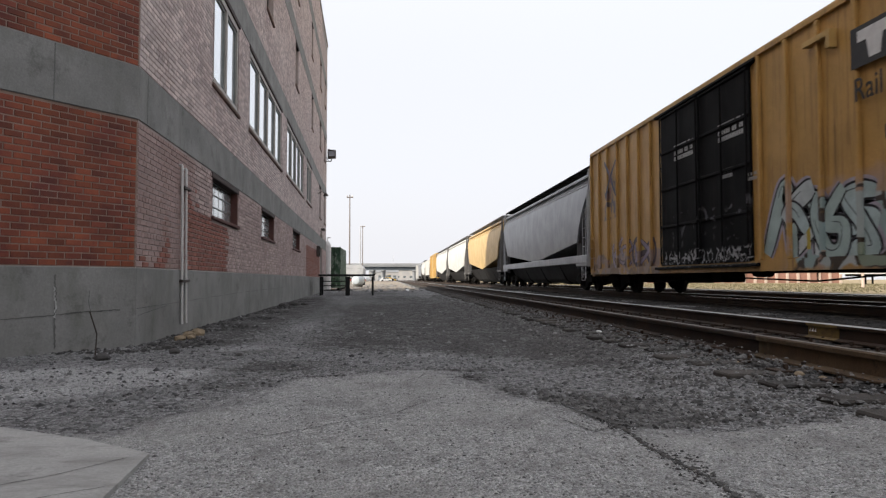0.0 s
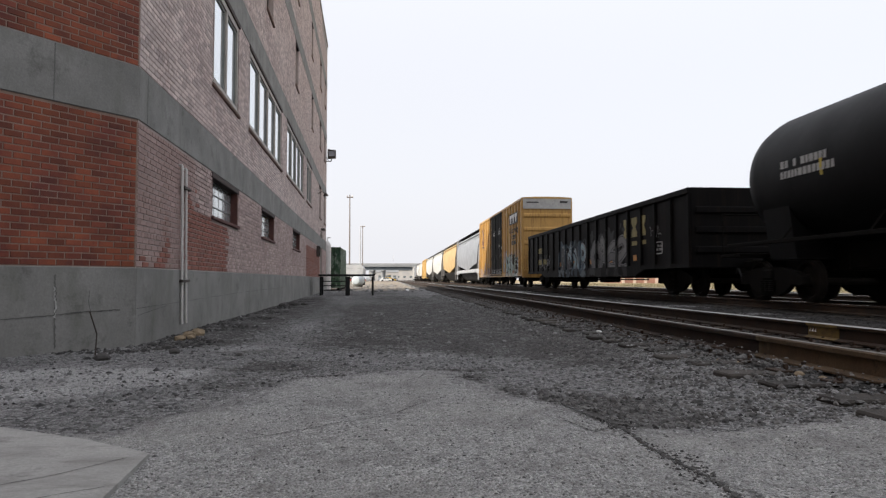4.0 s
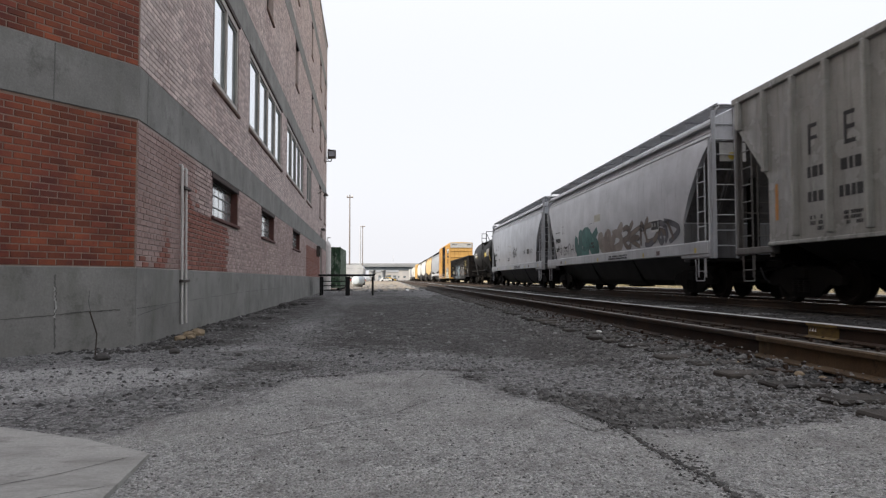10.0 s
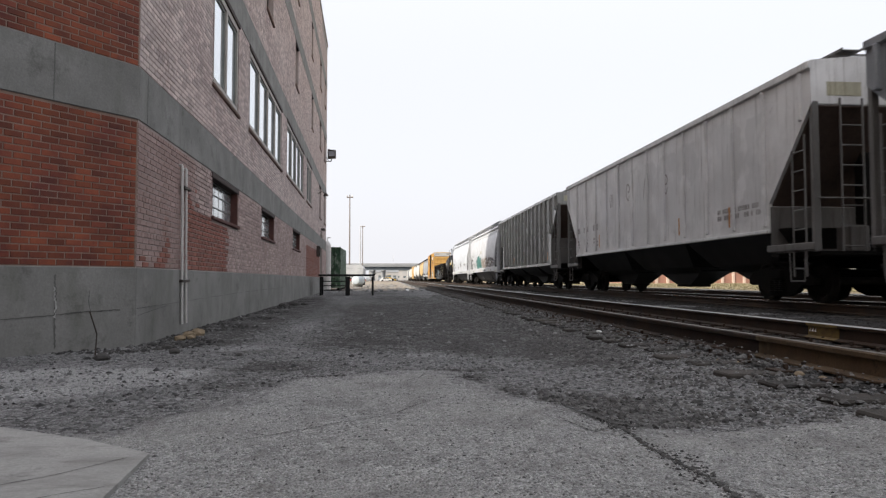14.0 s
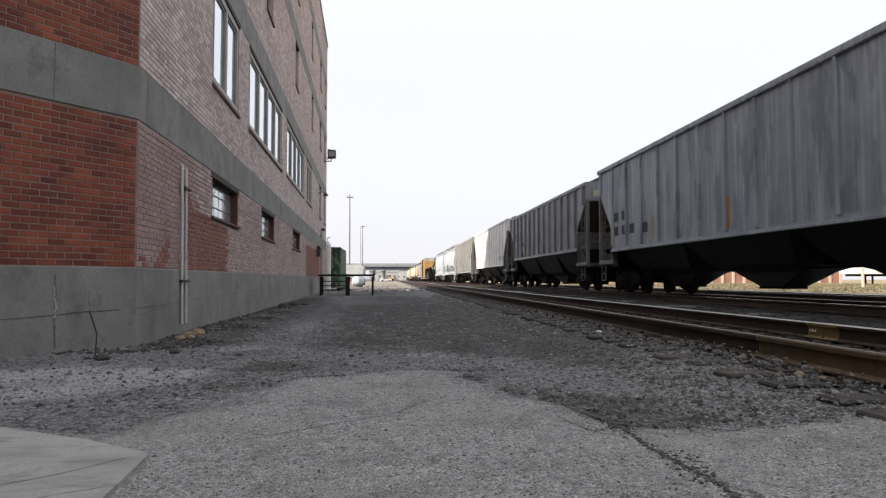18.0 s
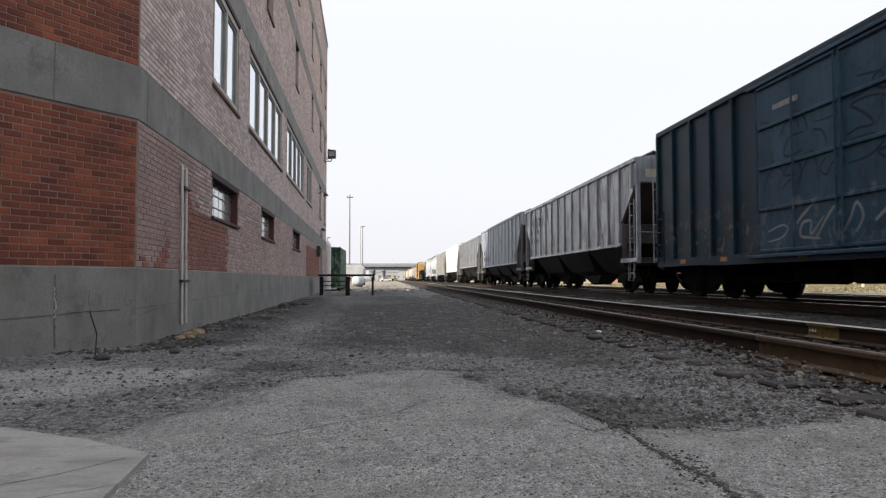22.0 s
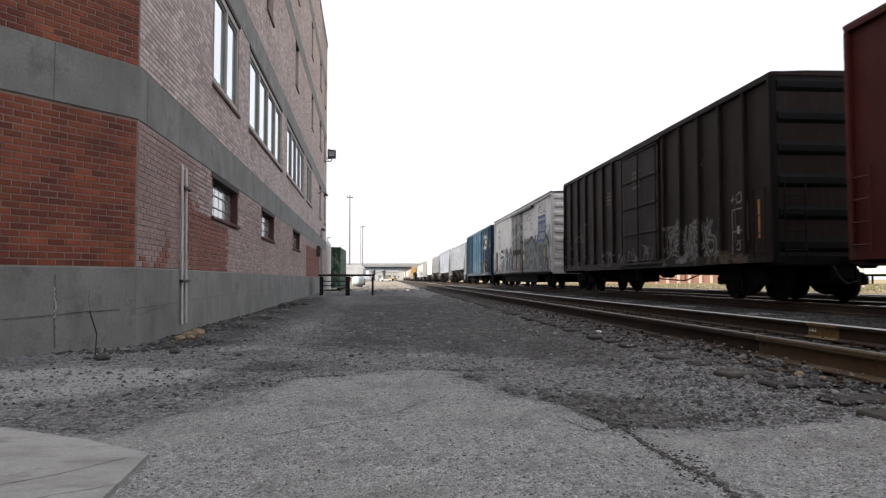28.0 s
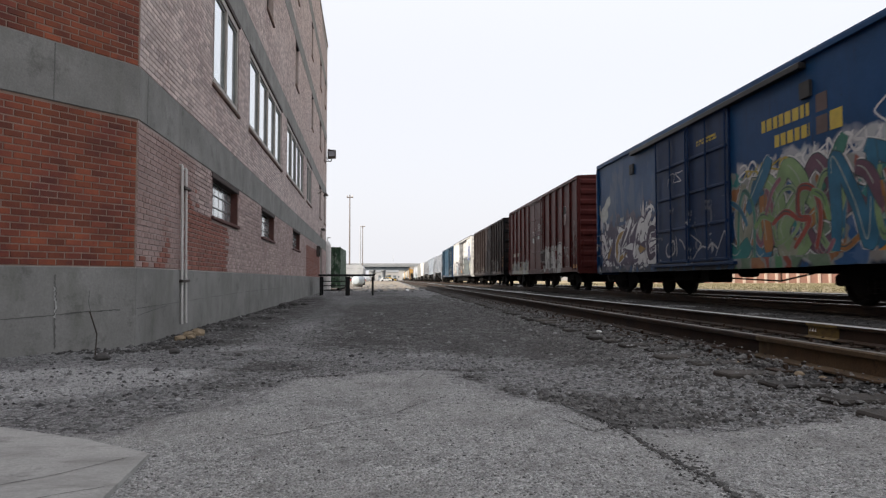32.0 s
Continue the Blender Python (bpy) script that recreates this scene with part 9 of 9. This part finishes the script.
# blue boxcar: a white and purple piece by the end, a many-coloured one past the doors
GOLD_ = (0.28, 0.17, 0.05)
graffiti(bl, bl_h, 0.5, 5.3, 0.85, 2.25, 6, (WHITE_, PURPLE, WHITE_, (0.05, 0.04, 0.07)), PURPLE, None, 0.26, 0.05, 12, extra=4, low=0.72)
graffiti(bl, bl_h, 1.9, 5.2, 0.95, 2.1, 5, (PURPLE, (0.06, 0.045, 0.075), PURPLE, GOLD_), WHITE_, None, 0.17, 0.035, 17, x=-1.4165, extra=1, low=0.72)


def shards(car, h, count, seed, x):
    """Pointed sprayed flames that rise toward the door, pale with a dark rim."""
    rng = random.Random(seed)
    pale, dark, gold = Mesh(), Mesh(), Mesh()
    for k in range(count):
        u = rng.random()
        d, z = 0.5 + 4.5 * u, rng.uniform(0.85, 1.35 + 0.95 * u)
        w, ln = math.radians(rng.choice((rng.uniform(15, 50), rng.uniform(55, 95), rng.uniform(180, 215), rng.uniform(-20, 5)))), rng.uniform(0.35, 0.75 + 0.45 * u)
        wid = rng.uniform(0.07, 0.17)
        bend = rng.uniform(-0.22, 0.22) * ln
        ca, sa = math.cos(w), math.sin(w)

        def at(a_, b_):
            return h - min(5.42, max(0.08, d + ca * a_ - sa * b_)), max(0.72, z + sa * a_ + ca * b_)

        def leaf(g):
            return [at(-0.1 - g, 0), at(0.1 * ln, wid + g), at(0.55 * ln, wid * 0.6 + bend + g), at(ln + g * 3, bend * 2), at(0.55 * ln, -wid * 0.5 + bend - g), at(0.1 * ln, -wid - g)]

        e = x - 0.0009 * k / count * 6
        tone = gold if k % 9 == 4 else pale if k % 4 else dark
        dark.prism(leaf(0.035), e - 0.0004, e, "x")
        tone.prism(leaf(-0.01), e - 0.0010, e - 0.0005, "x")
    for ms, c in ((dark, PURPLE), (pale, WHITE_), (gold, GOLD_)):
        part("graffiti", ms, spray(c), car, "pointed sprayed graffiti flames", kind="stuff")


shards(bl, bl_h, 44, 5, -1.4185)
graffiti(bl, bl_h, 0.15, 1.1, 2.55, 3.15, 1, ((0.42, 0.44, 0.42), (0.30, 0.33, 0.30)), (0.36, 0.38, 0.36), None, 0.22, 0.04, 14, extra=2, label="pale sprayed blot")
tag(bl, bl_h, 4.0, 5.3, 2.2, 2.75, WHITE_, 41, 3, 0.07)
RAINBOW = ((0.26, 0.06, 0.045), (0.04, 0.20, 0.20), (0.16, 0.27, 0.11), (0.03, 0.13, 0.22), (0.30, 0.14, 0.05), (0.20, 0.30, 0.15), (0.24, 0.10, 0.13), (0.26, 0.27, 0.21), (0.06, 0.19, 0.15), (0.13, 0.07, 0.10))
graffiti(bl, bl_h, 9.75, 15.4, 0.95, 2.65, 7, RAINBOW, (0.045, 0.075, 0.08), WHITE_, 0.32, 0.020, 21, extra=3, shine=(0.34, 0.38, 0.34))
graffiti(bl, bl_h, 9.8, 15.3, 1.0, 2.4, 8, RAINBOW, (0.28, 0.31, 0.29), None, 0.11, 0.014, 33, x=-1.4185, extra=2, shine=(0.05, 0.08, 0.09))
tag(bl, bl_h, 6.2, 7.0, 3.0, 3.3, WHITE_, 3, 3, 0.025, -1.472)
tag(bl, bl_h, 14.0, 15.2, 2.8, 3.4, WHITE_, 5, 3, 0.045)
tag(bl, bl_h, 9.8, 15.3, 2.55, 2.95, WHITE_, 26, 16, 0.06, -1.413)
tag(bl, bl_h, 10.0, 11.6, 2.6, 2.85, (0.40, 0.32, 0.08), 6, 5, 0.04, -1.419)
tag(bl, bl_h, 6.0, 9.3, 1.0, 1.7, (0.34, 0.34, 0.36), 27, 6, 0.05, -1.472)
# refrigerator car: two fat numerals near the recess panel, a large dark piece past the door
for k, ch in enumerate("20"):
    for c, off, xx in (((0.03, 0.03, 0.032), 0.23, -1.4135), ((0.56, 0.56, 0.57), 0.195, -1.4145), ((0.055, 0.05, 0.08), 0.12, -1.4155)):
        words("graffiti", ch, spray(c), ar, 1.85, on_side(ar_h, 4.95 + k * 1.28, 1.60, xx), "fat sprayed numeral", 0.0002, 1.05, off)
graffiti(ar, ar_h, 3.0, 4.3, 0.95, 1.95, 2, ((0.07, 0.065, 0.10), (0.10, 0.10, 0.14), (0.28, 0.42, 0.46)), (0.46, 0.46, 0.47), None, 0.24, 0.03, 8, x=-1.4125, extra=1, low=0.86)
part("roof_edge", Mesh().box(-1.50, -1.43, -ar_h, ar_h, 4.55, 4.61, 0.008), P_ROOFD, ar, "dark rusted eaves rail")
tag(ar, ar_h, 4.4, 7.0, 1.0, 2.3, (0.20, 0.19, 0.23), 61, 4, 0.10, -1.419)
tag(ar, ar_h, 4.4, 7.1, 0.95, 2.0, (0.030, 0.028, 0.038), 64, 5, 0.07, -1.421)
tag(ar, ar_h, 3.0, 6.9, 1.0, 1.7, (0.36, 0.42, 0.44), 67, 6, 0.035, -1.423)
tag(ar, ar_h, 1.35, 2.5, 2.5, 3.6, INK_, 2, 4, 0.035)
tag(ar, ar_h, 3.3, 4.6, 2.15, 2.5, INK_, 7, 4, 0.06)
graffiti(ar, ar_h, 10.7, 16.6, 1.1, 2.45, 5, ((0.12, 0.145, 0.14), (0.15, 0.18, 0.175), (0.10, 0.115, 0.11)), (0.035, 0.036, 0.038), (0.028, 0.028, 0.032), 0.36, 0.085, 5, extra=1, low=0.95, high=2.8)
graffiti(ar, ar_h, 10.9, 16.3, 1.05, 2.2, 4, ((0.05, 0.052, 0.055), (0.09, 0.10, 0.10)), (0.022, 0.022, 0.024), None, 0.12, 0.03, 44, x=-1.4165, extra=1, low=0.95)
for d in (10.6, 15.6):
    placard(ar, ar_h, d, d + 0.09, 1.35, 2.0, P_YLW, "reflector", "yellow reflector strip", -1.422)
tag(ar, ar_h, 10.6, 12.6, 3.0, 4.2, INK_, 12, 4, 0.035)
tag(ar, ar_h, 13.9, 16.2, 3.78, 4.3, INK_, 14, 6, 0.045)
tag(ar, ar_h, 7.6, 9.9, 2.8, 3.9, (0.06, 0.06, 0.06), 19, 3, 0.05, -1.472)
words("sign_word", "CHILLED", P_LETW, ar, 0.46, on_side(ar_h, 15.05, 3.05, -1.4205), "white sign lettering", 0.001, 0.85, 0.012)
words("sign_word", "EXPRESS", P_LETW, ar, 0.42, on_side(ar_h, 15.05, 2.62, -1.4205), "white sign lettering", 0.001, 0.85, 0.012)
# white and pale throw-ups on the darker cars
graffiti(red, red_h, 9.45, 12.9, 0.9, 1.95, 4, ((0.46, 0.45, 0.44), (0.40, 0.39, 0.38)), (0.03, 0.024, 0.026), (0.30, 0.28, 0.27), 0.34, 0.04, 61, x=-1.4135, extra=1, low=0.78)
FRAME_TAG = Mesh()
for run in ([(14.25, 1.98), (14.25, 1.2), (14.22, 0.95)], [(14.25, 1.98), (14.75, 2.0)], [(14.75, 2.02), (14.76, 1.5), (14.74, 0.95)], [(14.24, 1.50), (14.75, 1.52)], [(14.22, 0.95), (14.75, 0.96)], [(14.42, 1.2), (14.55, 1.28), (14.56, 1.1), (14.42, 1.12)], [(14.2, 2.2), (14.36, 2.22)], [(14.28, 2.13), (14.28, 2.3)], [(14.45, 2.3), (14.62, 2.33), (14.64, 2.16), (14.46, 2.14), (14.44, 2.28)]):
    ribbon(FRAME_TAG, curve(run), 0.035, dk_h, -1.416, 0.5, 4.5)
part("paint_tag", FRAME_TAG, spray((0.24, 0.235, 0.23)), dk, "white sprayed frame mark", kind="stuff")
graffiti(dk, dk_h, 10.6, 13.5, 1.05, 1.95, 5, ((0.05, 0.045, 0.042), (0.09, 0.085, 0.08)), (0.26, 0.255, 0.25), None, 0.10, 0.028, 63, x=-1.4135, extra=1, low=1.0)
graffiti(gw1, gw1_h, 10.6, 14.0, 0.85, 1.9, 4, ((0.30, 0.30, 0.31), (0.022, 0.022, 0.025), (0.26, 0.26, 0.27), (0.03, 0.03, 0.034)), (0.02, 0.02, 0.022), (0.20, 0.20, 0.21), 0.26, 0.03, 67, x=-1.4135, extra=2, low=0.78)
graffiti(tbox, tbox_h, 11.9, 14.8, 0.9, 2.05, 4, ((0.44, 0.54, 0.54), (0.54, 0.58, 0.58), (0.40, 0.50, 0.48), (0.50, 0.55, 0.56)), (0.02, 0.02, 0.024), (0.40, 0.36, 0.42), 0.34, 0.045, 71, x=-1.412, extra=1, low=0.80, shine=(0.12, 0.14, 0.14))
graffiti(tbox, tbox_h, 2.4, 6.0, 0.9, 1.7, 6, ((0.30, 0.25, 0.33), (0.36, 0.31, 0.36), (0.10, 0.08, 0.10)), (0.05, 0.04, 0.05), None, 0.12, 0.02, 72, x=-1.412, extra=1, low=0.84, label="faded purple graffiti")
graffiti(gon, gon_h, 6.8, 10.5, 0.72, 1.75, 5, ((0.26, 0.36, 0.41), (0.20, 0.29, 0.34), (0.31, 0.39, 0.43), (0.03, 0.03, 0.035)), (0.02, 0.022, 0.026), (0.30, 0.31, 0.32), 0.17, 0.022, 73, x=-1.4625, extra=1, low=0.66)
graffiti(gon, gon_h, 11.4, 15.0, 0.72, 1.85, 4, ((0.15, 0.148, 0.15), (0.18, 0.175, 0.175), (0.13, 0.125, 0.13)), (0.016, 0.016, 0.017), (0.19, 0.187, 0.187), 0.21, 0.03, 75, x=-1.4625, extra=1, low=0.66)
tag(l1, l1_h, 8.5, 9.45, 1.8, 2.3, (0.06, 0.06, 0.075), 81, 5, 0.05, -1.49)
# scrawls on the navy doors (GW_DOORS) and the red car
tag(gw1, gw1_h, 5.4, 7.6, 2.2, 3.7, (0.014, 0.03, 0.05), 91, 5, 0.045, -1.472)
tag(gw1, gw1_h, 7.9, 10.2, 2.3, 3.9, (0.014, 0.03, 0.05), 92, 4, 0.05, -1.472)
tag(gw1, gw1_h, 5.5, 10.1, 1.15, 1.8, (0.26, 0.28, 0.29), 93, 9, 0.05, -1.472)
tag(red, red_h, 13.0, 14.4, 1.0, 1.9, (0.27, 0.25, 0.24), 94, 4, 0.03)
tag(red, red_h, 14.5, 15.4, 1.4, 2.6, (0.20, 0.17, 0.16), 95, 3, 0.03)
tag(red, red_h, 0.8, 6.0, 0.95, 1.4, (0.24, 0.21, 0.20), 96, 12, 0.04)
def bulged(z, hw=1.47, zb=1.32, zt=4.20):
    """The near face of the curved-side hoppers at a height over the rail."""
    q = (z - zb) / (zt - zb)
    return -hw * (0.90 + 0.115 * math.sin(math.pi * min(1, 0.12 + 0.82 * q))) - 0.006


graffiti(l2, l2_h, 4.95, 7.7, 1.42, 2.25, 3, ((0.045, 0.17, 0.155), (0.065, 0.20, 0.185), (0.05, 0.15, 0.14)), (0.03, 0.11, 0.10), (0.06, 0.18, 0.165), 0.34, 0.03, 111, x=bulged, extra=1, low=1.40, label="teal sprayed graffiti")
tag(l2, l2_h, 1.9, 4.7, 1.5, 2.0, (0.10, 0.10, 0.105), 112, 7, 0.045, bulged)
graffiti(l2, l2_h, 7.9, 10.2, 1.45, 2.2, 3, ((0.27, 0.235, 0.21), (0.30, 0.265, 0.235), (0.24, 0.20, 0.18)), (0.22, 0.185, 0.165), None, 0.30, 0.015, 113, x=bulged, extra=1, low=1.40, label="tan sprayed graffiti")
graffiti(l2, l2_h, 10.4, 14.4, 1.45, 2.15, 6, ((0.22, 0.18, 0.155), (0.17, 0.135, 0.115), (0.14, 0.14, 0.16)), (0.075, 0.07, 0.075), None, 0.13, 0.02, 114, x=bulged, extra=1, low=1.40, label="brown sprayed graffiti")
placard(l2, l2_h, 7.4, 8.1, 2.55, 2.80, P_LETC, "notice_plate", "pale yellowish notice plate", -1.494)
# thin grey tag and notice plate on the first smooth hopper
bars(l1, l1_h, 7.5, 7.8, 1.7, 2.6, 5, P_LETC, -1.492, 98, 0.7)
graffiti(red, red_h, 0.9, 5.3, 1.0, 1.5, 9, ((0.26, 0.26, 0.23), (0.16, 0.18, 0.17), (0.28, 0.25, 0.17), (0.20, 0.19, 0.21)), (0.30, 0.29, 0.27), None, 0.13, 0.02, 101, x=-1.4135, extra=2, low=0.98, high=1.65, label="pale washed strokes of old graffiti")
for d, z in ((7.0, 2.7), (8.2, 2.9)):
    tag(red, red_h, d, d + 0.8, z, z + 0.4, (0.36, 0.34, 0.33), int(d * 9), 4, 0.03, -1.473)

# ---- single bricks near the corner ----
def near_bricks(cells, y_out, y_in, parent, pick):
    cache = {}
    for xa, xb, za, zb in cells:
        key = (round(xb - xa, 3), round(zb - za, 3))
        material = pick((xa + xb) / 2, (za + zb) / 2)
        key += (material.name,)
        if key not in cache:
            cache[key] = brick_mesh("brick", [(0, xb - xa, 0, zb - za)], y_out, y_in, material)
        part("brick", cache[key], None, parent, at=(xa, random.uniform(-0.0015, 0.0015), za))


near_bricks(near_cells, -0.013, 0.002, wall, lambda x, z: M_REDP if any(q[0] < x < q[1] and q[2] < z + 0.25 * math.sin(x * 3) < q[3] for q in RED_ZONES) else M_WASH)
near_bricks(near_face, 0.007, -0.002, face, lambda x, z: M_BRICK)


def motions():
    """The train draws away along its track at a steady pace, its wheels turning."""
    for car, mid in CARS:
        walk(car, [(t, Matrix.Translation((TRAIN_X, mid + SPEED * t, RAIL_TOP))) for t in (0.0, 8.0, 16.0, 24.0, SECONDS)])
    step = 1 / 15
    turn = math.degrees(SPEED * step / WHEEL_R)
    for w, (x, y, z) in RIDES:
        walk(w, [(i * step, pose(x, y, z, -turn * i)) for i in range(int(SECONDS * 15) + 1)])


motions()
